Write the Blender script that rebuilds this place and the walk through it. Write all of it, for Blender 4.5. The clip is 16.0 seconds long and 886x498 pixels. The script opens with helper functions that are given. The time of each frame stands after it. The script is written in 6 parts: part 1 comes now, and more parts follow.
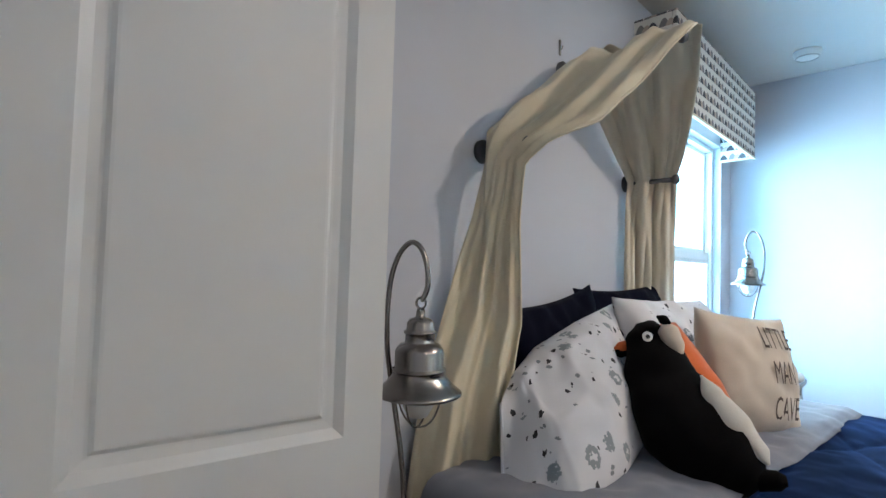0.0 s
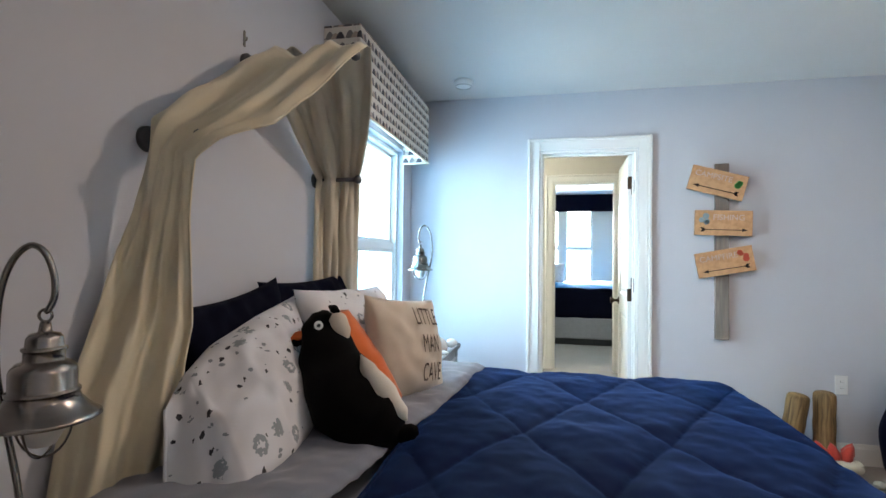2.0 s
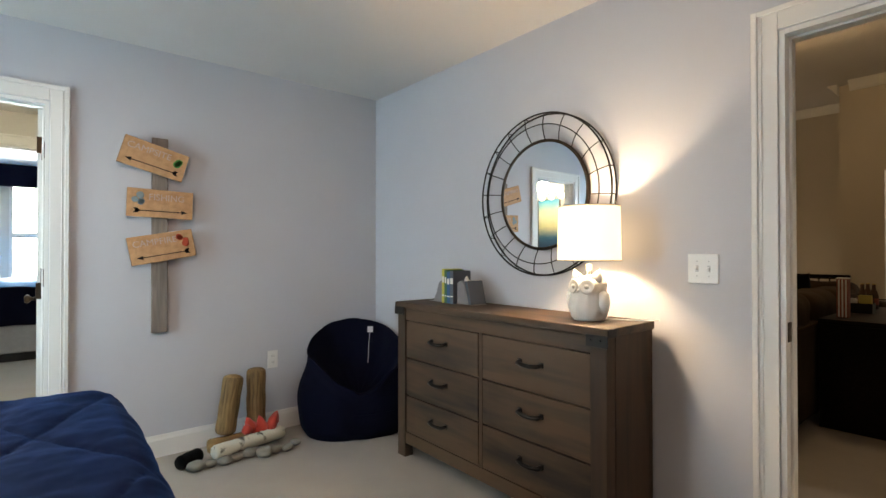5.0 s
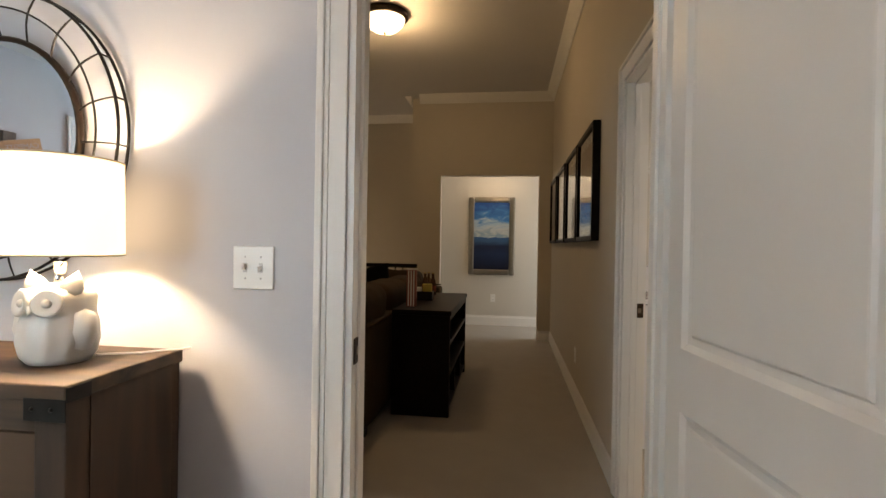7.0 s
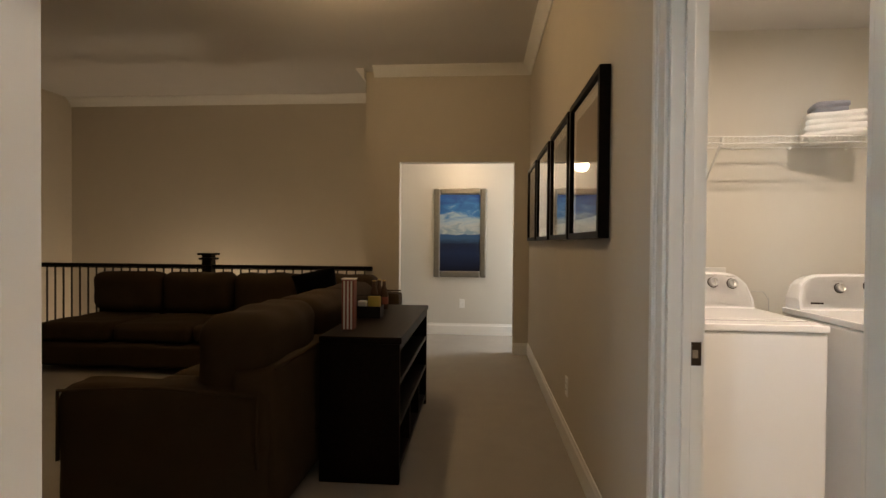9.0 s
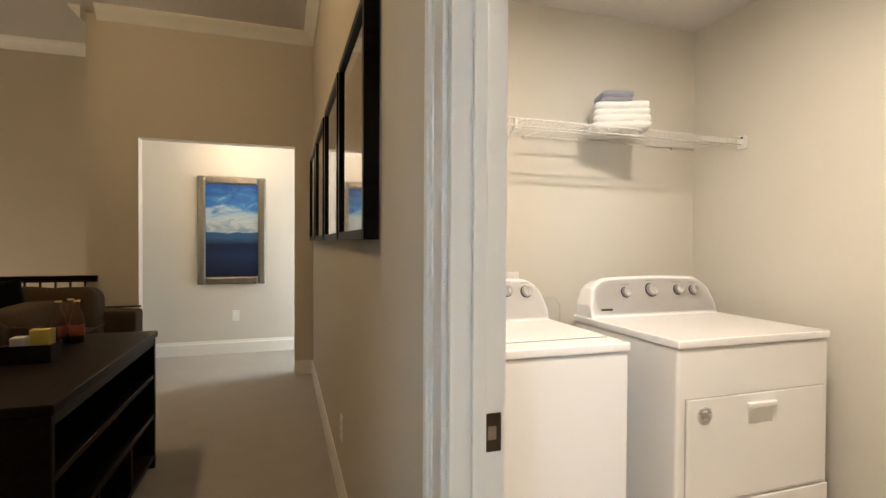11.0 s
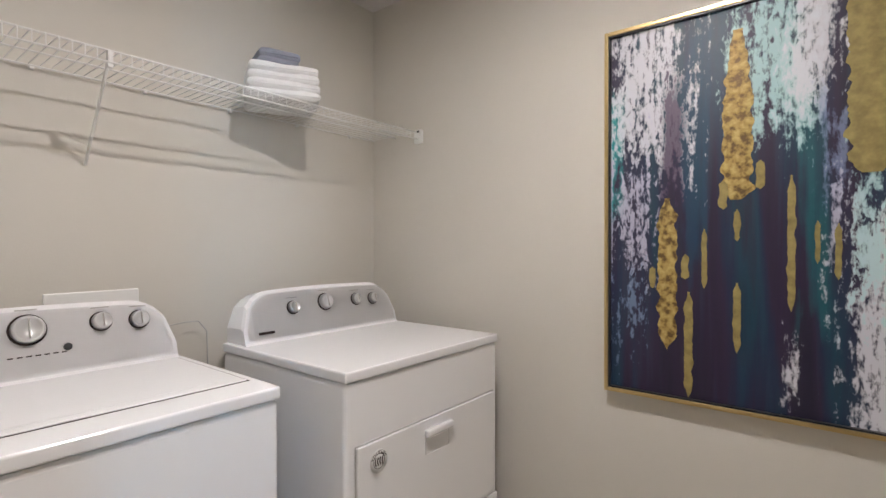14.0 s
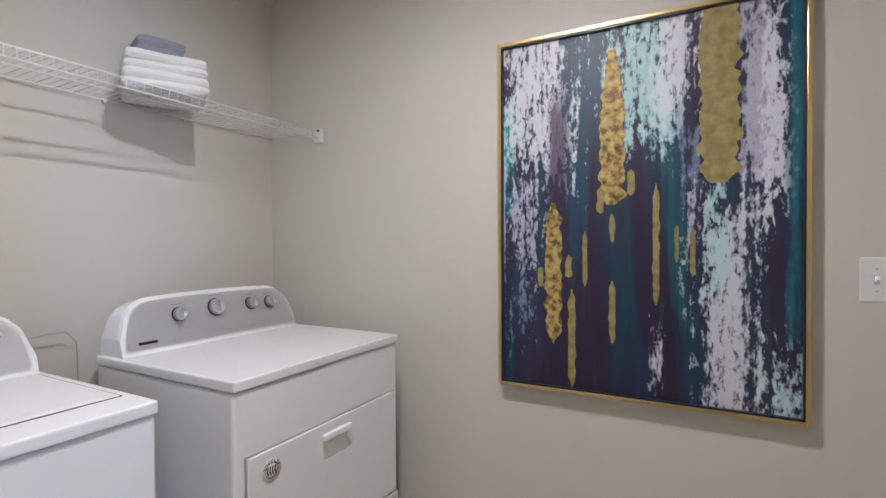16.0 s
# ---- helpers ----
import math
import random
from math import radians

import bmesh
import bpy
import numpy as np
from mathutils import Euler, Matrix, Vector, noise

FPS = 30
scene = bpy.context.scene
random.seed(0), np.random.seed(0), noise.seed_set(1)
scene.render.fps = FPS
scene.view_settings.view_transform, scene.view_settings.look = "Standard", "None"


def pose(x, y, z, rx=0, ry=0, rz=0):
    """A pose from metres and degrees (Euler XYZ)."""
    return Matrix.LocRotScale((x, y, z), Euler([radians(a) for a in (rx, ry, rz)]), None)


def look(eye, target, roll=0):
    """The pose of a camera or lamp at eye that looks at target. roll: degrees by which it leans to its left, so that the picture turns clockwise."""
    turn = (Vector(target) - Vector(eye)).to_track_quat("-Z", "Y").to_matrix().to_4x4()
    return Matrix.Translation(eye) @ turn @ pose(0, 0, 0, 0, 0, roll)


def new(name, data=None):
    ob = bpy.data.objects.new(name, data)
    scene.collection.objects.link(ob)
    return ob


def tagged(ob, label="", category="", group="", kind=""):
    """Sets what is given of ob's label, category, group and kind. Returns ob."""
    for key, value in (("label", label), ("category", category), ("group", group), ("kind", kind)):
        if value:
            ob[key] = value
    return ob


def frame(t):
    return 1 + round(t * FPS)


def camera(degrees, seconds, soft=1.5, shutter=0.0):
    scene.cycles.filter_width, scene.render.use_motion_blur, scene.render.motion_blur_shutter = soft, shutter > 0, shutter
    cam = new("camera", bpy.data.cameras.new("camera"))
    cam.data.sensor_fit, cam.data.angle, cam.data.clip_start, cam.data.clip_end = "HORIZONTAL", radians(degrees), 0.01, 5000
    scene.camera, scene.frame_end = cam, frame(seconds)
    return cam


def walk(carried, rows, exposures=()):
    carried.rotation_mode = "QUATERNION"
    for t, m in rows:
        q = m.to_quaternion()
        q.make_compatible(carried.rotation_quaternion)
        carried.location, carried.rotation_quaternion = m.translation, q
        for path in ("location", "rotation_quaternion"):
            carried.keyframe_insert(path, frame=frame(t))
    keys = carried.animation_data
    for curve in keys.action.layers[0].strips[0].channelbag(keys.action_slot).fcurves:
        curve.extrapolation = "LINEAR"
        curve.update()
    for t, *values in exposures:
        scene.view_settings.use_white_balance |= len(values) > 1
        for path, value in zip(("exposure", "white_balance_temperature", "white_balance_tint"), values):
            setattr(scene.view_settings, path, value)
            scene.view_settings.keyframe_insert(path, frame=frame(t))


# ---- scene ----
cam = camera(84.1, 16.0)
PATH = [
    (0, (0.185, -0.39, 1.222), (1.604, 1.018, 1.299), 1.7),
    (0.5, (0.151, -0.42, 1.233), (1.817, 0.685, 1.301), 1.1),
    (1, (0.13, -0.452, 1.268), (1.958, 0.359, 1.306), 1.1),
    (1.5, (0.135, -0.508, 1.280), (2.028, 0.120, 1.300), 0.9),
    (2, (0.17, -0.516, 1.255), (2.122, -0.083, 1.294), 0.7),
    (2.5, (0.179, -0.548, 1.247), (2.163, -0.305, 1.287), 0.5),
    (3, (0.177, -0.64, 1.251), (2.176, -0.627, 1.282), 0.4),
    (3.5, (0.194, -0.68, 1.239), (2.178, -0.926, 1.266), 0.2),
    (4, (0.248, -0.799, 1.227), (2.176, -1.331, 1.251), -0.0),
    (4.5, (0.305, -0.944, 1.22), (2.098, -1.831, 1.236), -0.1),
    (5, (0.388, -1.041, 1.217), (1.928, -2.317, 1.235), 0.0),
    (5.2, (0.407, -1.094, 1.222), (1.804, -2.526, 1.235), -0.0),
    (7.3, (0.551, -1.967, 1.23), (0.753, -3.957, 1.209), 0.8),
    (7.5, (0.528, -2.05, 1.236), (0.713, -4.041, 1.21), 0.6),
    (8, (0.531, -2.322, 1.242), (0.693, -4.315, 1.216), 0.5),
    (8.2, (0.553, -2.416, 1.233), (0.715, -4.409, 1.209), 0.5),
    (10.3, (0.474, -3.338, 1.274), (0.396, -5.336, 1.238), 0.2),
    (10.5, (0.442, -3.379, 1.273), (0.234, -5.368, 1.237), 0.2),
    (11, (0.273, -3.494, 1.264), (-0.346, -5.396, 1.235), 0.3),
    (11.5, (0.143, -3.559, 1.272), (-0.812, -5.316, 1.238), 0.3),
    (12, (0.058, -3.642, 1.266), (-1.16, -5.228, 1.235), 0.5),
    (12.5, (-0.005, -3.731, 1.253), (-1.445, -5.119, 1.229), 0.5),
    (13, (-0.092, -3.799, 1.246), (-1.646, -5.058, 1.23), 0.2),
    (13.5, (-0.139, -3.846, 1.25), (-1.715, -5.078, 1.243), 0.0),
    (14, (-0.18, -3.844, 1.263), (-1.741, -5.094, 1.246), -0.1),
    (14.5, (-0.203, -3.814, 1.271), (-1.777, -5.047, 1.257), -0.3),
    (15, (-0.202, -3.787, 1.283), (-1.835, -4.942, 1.264), -0.3),
    (15.5, (-0.208, -3.767, 1.286), (-1.914, -4.812, 1.262), -0.3),
    (16, (-0.193, -3.792, 1.276), (-1.949, -4.748, 1.25), -0.3),
]
EXPOSURES = [(0.0, 0.46, 6200, 7), (0.7, 0.42, 6500, 8), (1.5, 0.15, 6800, 12), (3.5, -0.10, 7300, 14), (5.0, -0.34, 8000, 16), (8.0, -0.17, 7800, 18),
             (9.2, 0.22, 7650, 16), (10.5, 0.70, 7350, 13), (12.0, 0.5, 6650, 13), (13.0, 0.17, 6050, 15), (14.0, 0.08, 5900, 15), (16.0, 0.05, 5500, 15)]
walk(cam, [(t, look(eye, target, roll)) for t, eye, target, roll in PATH], EXPOSURES)

# ---- plan ----
WEST, EAST, NORTH, SOUTH = -0.06, 3.75, 0.53, -3.13
THICK, CEIL, LOFT_CEIL = 0.12, 2.44, 3.22
LOFT_N = SOUTH - THICK
FAR = -8.34
LAUNDRY_W, LAUNDRY_S = -1.91, -5.68
WIN = (2.42, 3.55, 0.62, 2.02)

# ---- world, sun, lights ----
world = bpy.data.worlds.new("world")
scene.world = world
world.use_nodes = True
wn = world.node_tree
sky = wn.nodes.new("ShaderNodeTexSky")
sky.sky_type, sky.sun_disc = "NISHITA", False
sky.sun_elevation, sky.sun_rotation = radians(50), radians(200)
wn.links.new(sky.outputs[0], wn.nodes["Background"].inputs[0])
wn.nodes["Background"].inputs[1].default_value = 0.12

sun = new("sun", bpy.data.lights.new("sun", "SUN"))
sun.data.energy, sun.data.angle, sun.data.color = 3.0, radians(0.5), (1, 0.95, 0.88)
sun.matrix_world = look((0, 0, 0), (0.26, 0.6, -0.78))


def lamp(name, kind, eye, target, watts, colour, size=0.1, size_y=0.0):
    ob = new(name, bpy.data.lights.new(name, kind))
    ob.data.energy, ob.data.color = watts, colour
    if kind == "AREA":
        ob.data.shape, ob.data.size, ob.data.size_y = "RECTANGLE", size, size_y or size
    else:
        ob.data.shadow_soft_size = size
    ob.matrix_world = look(eye, target)
    return ob


lamp("window_daylight", "AREA", (2.98, NORTH + 0.09, 1.32), (3.45, -1.0, 1.25), 31, (0.17, 0.58, 1.0), 1.05, 1.3)
lamp("east_room_daylight", "AREA", (9.2, -0.9, 1.5), (5.5, -0.9, 0.3), 120, (0.62, 0.82, 1.0), 1.3, 1.3)
lamp("dresser_lamp_bulb", "POINT", (1.65, -2.925, 1.30), (1.65, -2.925, 0), 33, (1.0, 0.84, 0.62), 0.03)
lamp("loft_ceiling_bulb", "POINT", (1.645, -6.0, 2.98), (1.645, -6.0, 0), 28, (1.0, 0.74, 0.42), 0.08)
lamp("laundry_ceiling_bulb", "AREA", (-0.82, -4.34, 2.385), (-0.82, -4.34, 0), 23, (1.0, 0.90, 0.78), 0.07)
lamp("stairwell_bulb", "POINT", (4.0, -8.62, -0.35), (4.0, -9, -2), 42, (1.0, 0.86, 0.66), 0.1)
lamp("gallery_bulb", "POINT", (0.75, -8.9, 2.2), (0.7, -9, 0), 9, (1.0, 0.82, 0.6), 0.08)
lamp("gallery_daylight", "AREA", (-1.45, -8.92, 1.3), (1.5, -8.95, 1.0), 36, (0.75, 0.88, 1.0), 0.9, 1.6)
lamp("bath_bulb", "POINT", (5.1, 0.7, 2.2), (5.1, 0.7, 0), 85, (0.95, 1.0, 0.89), 0.1)
lamp("bedroom_ceiling_bulb", "AREA", (2.10, -1.05, 2.425), (2.10, -1.05, 0), 17, (1.0, 0.82, 0.70), 0.08)
# added fill light with no fixture, lifts the door side of the bedroom
lamp("bedroom_entry_fill", "POINT", (0.7, -1.7, 2.32), (0.7, -1.7, 0), 9, (1.0, 0.86, 0.78), 0.14)


# ---- materials ----
def nodes_of(name):
    m = bpy.data.materials.new(name)
    m.use_nodes = True
    nt = m.node_tree
    return m, nt, nt.nodes["Principled BSDF"]


def mix_colour(nt, fac, a, b):
    n = nt.nodes.new("ShaderNodeMix")
    n.data_type = "RGBA"
    for sock, v in ((n.inputs[0], fac), (n.inputs[6], a), (n.inputs[7], b)):
        if isinstance(v, (tuple, float, int)):
            sock.default_value = v if isinstance(v, (float, int)) else (*v, 1)[:4]
        else:
            nt.links.new(v, sock)
    return n.outputs[2]


def math_node(nt, op, a, b=0.0, c=0.0):
    n = nt.nodes.new("ShaderNodeMath")
    n.operation = op
    for sock, v in zip(n.inputs, (a, b, c)):
        if isinstance(v, (float, int)):
            sock.default_value = v
        else:
            nt.links.new(v, sock)
    return n.outputs[0]


def ramp(nt, fac, stops):
    n = nt.nodes.new("ShaderNodeValToRGB")
    while len(n.color_ramp.elements) < len(stops):
        n.color_ramp.elements.new(0.5)
    for e, (p, c) in zip(n.color_ramp.elements, stops):
        e.position, e.color = p, (*c, 1)
    nt.links.new(fac, n.inputs[0])
    return n.outputs[0]


def noise_tex(nt, scale, detail=4.0, stretch=(1, 1, 1), distort=0.0, turn=(0, 0, 0)):
    co = nt.nodes.new("ShaderNodeTexCoord")
    mp = nt.nodes.new("ShaderNodeMapping")
    mp.inputs["Scale"].default_value = stretch
    mp.inputs["Rotation"].default_value = turn
    nt.links.new(co.outputs["Object"], mp.inputs[0])
    n = nt.nodes.new("ShaderNodeTexNoise")
    n.inputs["Scale"].default_value, n.inputs["Detail"].default_value = scale, detail
    n.inputs["Distortion"].default_value = distort
    nt.links.new(mp.outputs[0], n.inputs[0])
    return n.outputs[0]


def add_bump(nt, bsdf, height, strength, distance):
    b = nt.nodes.new("ShaderNodeBump")
    b.inputs["Strength"].default_value, b.inputs["Distance"].default_value = strength, distance
    nt.links.new(height, b.inputs["Height"])
    nt.links.new(b.outputs[0], bsdf.inputs["Normal"])


def plain(name, colour, rough=0.5, metal=0.0, vary=0.08, scale=3.0, bump=0.0, bump_scale=300.0, fine=0.0, stretch=(1, 1, 1)):
    m, nt, b = nodes_of(name)
    dark = tuple(c * (1 - vary) for c in colour)
    light = tuple(min(1, c * (1 + vary)) for c in colour)
    col = mix_colour(nt, noise_tex(nt, scale, 3, stretch), dark, light)
    if fine:
        f = noise_tex(nt, bump_scale, 2, stretch)
        col = mix_colour(nt, math_node(nt, "MULTIPLY", f, fine), col, tuple(c * 0.35 for c in colour))
    nt.links.new(col, b.inputs["Base Color"])
    b.inputs["Roughness"].default_value, b.inputs["Metallic"].default_value = rough, metal
    if bump:
        add_bump(nt, b, noise_tex(nt, bump_scale, 3, stretch), bump, 0.002)
    return m


def fabric(name, colour, vary=0.12, weave=700.0, bump=0.4, sheen=0.3):
    m, nt, b = nodes_of(name)
    col = mix_colour(nt, noise_tex(nt, 9, 4), tuple(c * (1 - vary) for c in colour), tuple(min(1, c * (1 + vary)) for c in colour))
    wv = noise_tex(nt, weave, 2)
    col = mix_colour(nt, math_node(nt, "MULTIPLY", wv, 0.35), col, tuple(c * 0.5 for c in colour))
    nt.links.new(col, b.inputs["Base Color"])
    b.inputs["Roughness"].default_value, b.inputs["Sheen Weight"].default_value = 0.9, sheen
    add_bump(nt, b, wv, bump, 0.001)
    b.inputs["Specular IOR Level"].default_value = 0.12
    return m


def wood(name, dark, light, axis=0, rough=0.5, scale=3.0, blotch=0.45):
    m, nt, b = nodes_of(name)
    st = [12, 12, 12]
    st[axis] = 1
    g = noise_tex(nt, scale, 6, tuple(st), 0.6)
    big = noise_tex(nt, 1.7, 3, tuple(2.5 if k != axis else 0.6 for k in range(3)))
    info = nt.nodes.new("ShaderNodeObjectInfo")
    f = math_node(nt, "ADD", math_node(nt, "MULTIPLY", g, 0.7), math_node(nt, "MULTIPLY", big, blotch))
    f = math_node(nt, "ADD", f, math_node(nt, "MULTIPLY", info.outputs["Random"], 0.12))
    f = math_node(nt, "SUBTRACT", f, (blotch - 0.45) * 0.5)
    col = ramp(nt, f, [(0.40, dark), (0.74, light)])
    nt.links.new(col, b.inputs["Base Color"])
    b.inputs["Roughness"].default_value = rough
    add_bump(nt, b, g, 0.25, 0.003)
    return m


def glow(name, colour, strength):
    m, nt, b = nodes_of(name)
    b.inputs["Base Color"].default_value = (*colour, 1)
    b.inputs["Emission Color"].default_value = (*colour, 1)
    b.inputs["Emission Strength"].default_value = strength
    b.inputs["Roughness"].default_value = 0.6
    return m


M = {}
M["wall_blue"] = plain("wall_blue", (0.54, 0.55, 0.59), 0.6, vary=0.03, bump=0.12, bump_scale=220)
M["ceiling"] = plain("ceiling_white", (0.62, 0.60, 0.58), 0.8, vary=0.03, bump=0.15, bump_scale=180)
M["wall_beige"] = plain("wall_beige", (0.54, 0.49, 0.415), 0.65, vary=0.03, bump=0.12, bump_scale=220)
M["wall_cream"] = plain("wall_cream", (0.60, 0.575, 0.52), 0.6, vary=0.03, bump=0.12, bump_scale=220)
M["trim"] = plain("trim_white", (0.76, 0.75, 0.72), 0.35, vary=0.03, scale=6)
M["door"] = plain("door_white", (0.70, 0.69, 0.66), 0.38, vary=0.03, scale=5, bump=0.05, bump_scale=90)
M["carpet"] = plain("carpet", (0.42, 0.385, 0.345), 1.0, vary=0.10, scale=5, bump=0.9, bump_scale=260, fine=0.6)
M["tile"] = plain("floor_vinyl", (0.55, 0.50, 0.42), 0.35, vary=0.06)
M["navy_quilt"] = fabric("navy_quilt", (0.0008, 0.0060, 0.033), 0.25, 500, 0.35, 0.22)
# blue sheen tint puts the window's blue gloss into the cloth itself
for nd in M["navy_quilt"].node_tree.nodes:
    if nd.type == "BSDF_PRINCIPLED":
        nd.inputs["Sheen Tint"].default_value, nd.inputs["Sheen Roughness"].default_value = (0.02, 0.28, 1.0, 1), 0.35
M["navy"] = fabric("navy_cotton", (0.0011, 0.0020, 0.0105), 0.2, 600, 0.3, 0.0)
M["sheet"] = fabric("grey_sheet", (0.19, 0.20, 0.24), 0.08, 600, 0.3)
M["cream_cloth"] = fabric("cream_cloth", (0.72, 0.64, 0.47), 0.08, 500, 0.4)
M["taupe_cloth"] = fabric("taupe_cloth", (0.64, 0.58, 0.455), 0.08, 500, 0.4)
M["pillow_cream"] = fabric("pillow_cream", (0.62, 0.54, 0.44), 0.06, 420, 0.5)
M["black_plush"] = fabric("black_plush", (0.0018, 0.0018, 0.0022), 0.3, 350, 0.8, 0.02)
M["white_plush"] = fabric("white_plush", (0.70, 0.66, 0.58), 0.05, 350, 0.6)
M["orange_plush"] = fabric("orange_plush", (0.70, 0.16, 0.045), 0.08, 400, 0.5)
M["dresser"] = wood("rustic_oak", (0.014, 0.007, 0.0035), (0.084, 0.046, 0.022), 0, 0.6, 1.5, 1.0)
M["dresser_v"] = wood("rustic_oak_upright", (0.014, 0.007, 0.0035), (0.062, 0.032, 0.015), 2, 0.6, 1.5, 1.0)
M["sign_wood"] = wood("sign_pine", (0.40, 0.20, 0.09), (0.60, 0.34, 0.17), 1, 0.6, 2.5)
M["post_wood"] = wood("weathered_post", (0.10, 0.085, 0.075), (0.25, 0.21, 0.18), 2, 0.8)
M["grey_wood"] = wood("grey_wood", (0.16, 0.16, 0.17), (0.33, 0.33, 0.34), 0, 0.6)
M["espresso"] = wood("espresso_wood", (0.0018, 0.0012, 0.0010), (0.0085, 0.0042, 0.0028), 1, 0.42)
for nd in M["espresso"].node_tree.nodes:
    if nd.type == "BSDF_PRINCIPLED":
        nd.inputs["Specular IOR Level"].default_value = 0.09
M["black_metal"] = plain("black_metal", (0.025, 0.022, 0.020), 0.45, 0.8, 0.2, 40)
M["bronze"] = plain("dark_bronze", (0.05, 0.035, 0.025), 0.4, 0.9, 0.25, 60)
M["nickel"] = plain("brushed_nickel", (0.30, 0.275, 0.25), 0.22, 1.0, 0.12, 25, 0.1, 200, stretch=(1, 1, 8))
M["chrome"] = plain("chrome", (0.75, 0.75, 0.74), 0.12, 1.0, 0.03, 10)
M["face_grey"] = plain("control_face_grey", (0.68, 0.67, 0.66), 0.35, 0, 0.04, 5)
M["face_white"] = plain("control_face_white", (0.84, 0.83, 0.83), 0.25, 0, 0.03, 5)
M["dial_metal"] = plain("dial_metal", (0.62, 0.62, 0.62), 0.3, 0.7, 0.05, 10)
M["silver_dark"] = plain("aged_iron", (0.13, 0.13, 0.135), 0.5, 0.8, 0.3, 40)
M["ceramic"] = plain("white_ceramic", (0.72, 0.70, 0.66), 0.3, 0, 0.06, 30, 0.4, 60)
M["enamel"] = plain("white_enamel", (0.80, 0.80, 0.81), 0.16, 0, 0.02, 3)
M["plastic_white"] = plain("white_plastic", (0.76, 0.76, 0.74), 0.3, 0, 0.03, 5)
M["console_white"] = plain("console_white", (0.66, 0.65, 0.65), 0.3, 0, 0.03, 5)
M["console_grey"] = plain("console_grey", (0.48, 0.47, 0.46), 0.32, 0.3, 0.04, 5)
M["black_plastic"] = plain("black_plastic", (0.02, 0.02, 0.022), 0.35, 0, 0.1, 20)
M["wire_white"] = plain("wire_white", (0.72, 0.72, 0.70), 0.35, 0, 0.04, 10)
M["towel"] = plain("white_towel", (0.78, 0.78, 0.77), 1.0, 0, 0.05, 30, 1.0, 350)
M["towel_grey"] = plain("grey_towel", (0.27, 0.28, 0.33), 1.0, 0, 0.1, 30, 1.0, 350)
M["sofa"] = fabric("brown_sofa", (0.048, 0.032, 0.020), 0.2, 300, 0.6, 0.0)
M["gold"] = plain("gold_frame", (0.62, 0.47, 0.22), 0.3, 0.9, 0.1, 20)
M["pewter"] = plain("pewter_frame", (0.28, 0.26, 0.22), 0.35, 0.8, 0.2, 20)
M["ink"] = plain("dark_ink", (0.025, 0.015, 0.012), 0.8, 0, 0.2, 60)
M["lilac_paint"] = plain("pale_paint", (0.55, 0.42, 0.36), 0.8, 0, 0.1, 60)
M["pencil_grey"] = plain("pencil_grey", (0.085, 0.065, 0.055), 0.9, 0, 0.3, 90)
M["red_cloth"] = fabric("red_cloth", (0.55, 0.06, 0.04), 0.2, 400, 0.4)
M["bark"] = wood("printed_bark", (0.085, 0.050, 0.022), (0.36, 0.22, 0.09), 2, 0.9, 5)
M["stone"] = plain("grey_stone_cloth", (0.24, 0.23, 0.20), 0.95, 0, 0.3, 14, 0.5, 100)
M["skirting"] = M["trim"]
M["shade"] = None
M["bulb"] = glow("lit_bulb", (1.0, 0.9, 0.75), 6.0)
M["lit_glass"] = glow("lit_frosted_glass", (1.0, 0.86, 0.62), 5.0)
M["outside"] = None


def shade_material():
    m, nt, b = nodes_of("linen_shade_lit")
    b.inputs["Base Color"].default_value = (0.85, 0.78, 0.65, 1)
    b.inputs["Roughness"].default_value = 0.9
    b.inputs["Emission Color"].default_value = (1.0, 0.78, 0.50, 1)
    b.inputs["Emission Strength"].default_value = 2.4
    return m


def outside_material():
    m, nt, b = nodes_of("bright_trees_and_sky")
    n = noise_tex(nt, 1.6, 6)
    z = nt.nodes.new("ShaderNodeTexCoord").outputs["Generated"]
    col = ramp(nt, n, [(0.30, (0.45, 0.66, 0.55)), (0.50, (0.76, 0.92, 1))])
    nt.links.new(col, b.inputs["Emission Color"])
    b.inputs["Base Color"].default_value = (0, 0, 0, 1)
    b.inputs["Emission Strength"].default_value = 12.0
    return m


M["shade"] = shade_material()
M["outside"] = outside_material()


def mirror_material():
    m, nt, b = nodes_of("mirror_glass")
    b.inputs["Base Color"].default_value = (0.9, 0.9, 0.9, 1)
    b.inputs["Metallic"].default_value, b.inputs["Roughness"].default_value = 1.0, 0.015
    return m


M["mirror"] = mirror_material()


def glass_material(name="clear_glass", ior=1.1):
    m, nt, b = nodes_of(name)
    b.inputs["Base Color"].default_value = (1, 1, 1, 1)
    b.inputs["Roughness"].default_value, b.inputs["Transmission Weight"].default_value = 0.02, 1.0
    b.inputs["IOR"].default_value = ior
    return m


M["glass"] = glass_material()
M["picture_glass"] = glass_material("picture_glass", 1.6)


def object_xyz(nt):
    co = nt.nodes.new("ShaderNodeTexCoord")
    sp = nt.nodes.new("ShaderNodeSeparateXYZ")
    nt.links.new(co.outputs["Object"], sp.inputs[0])
    return sp.outputs


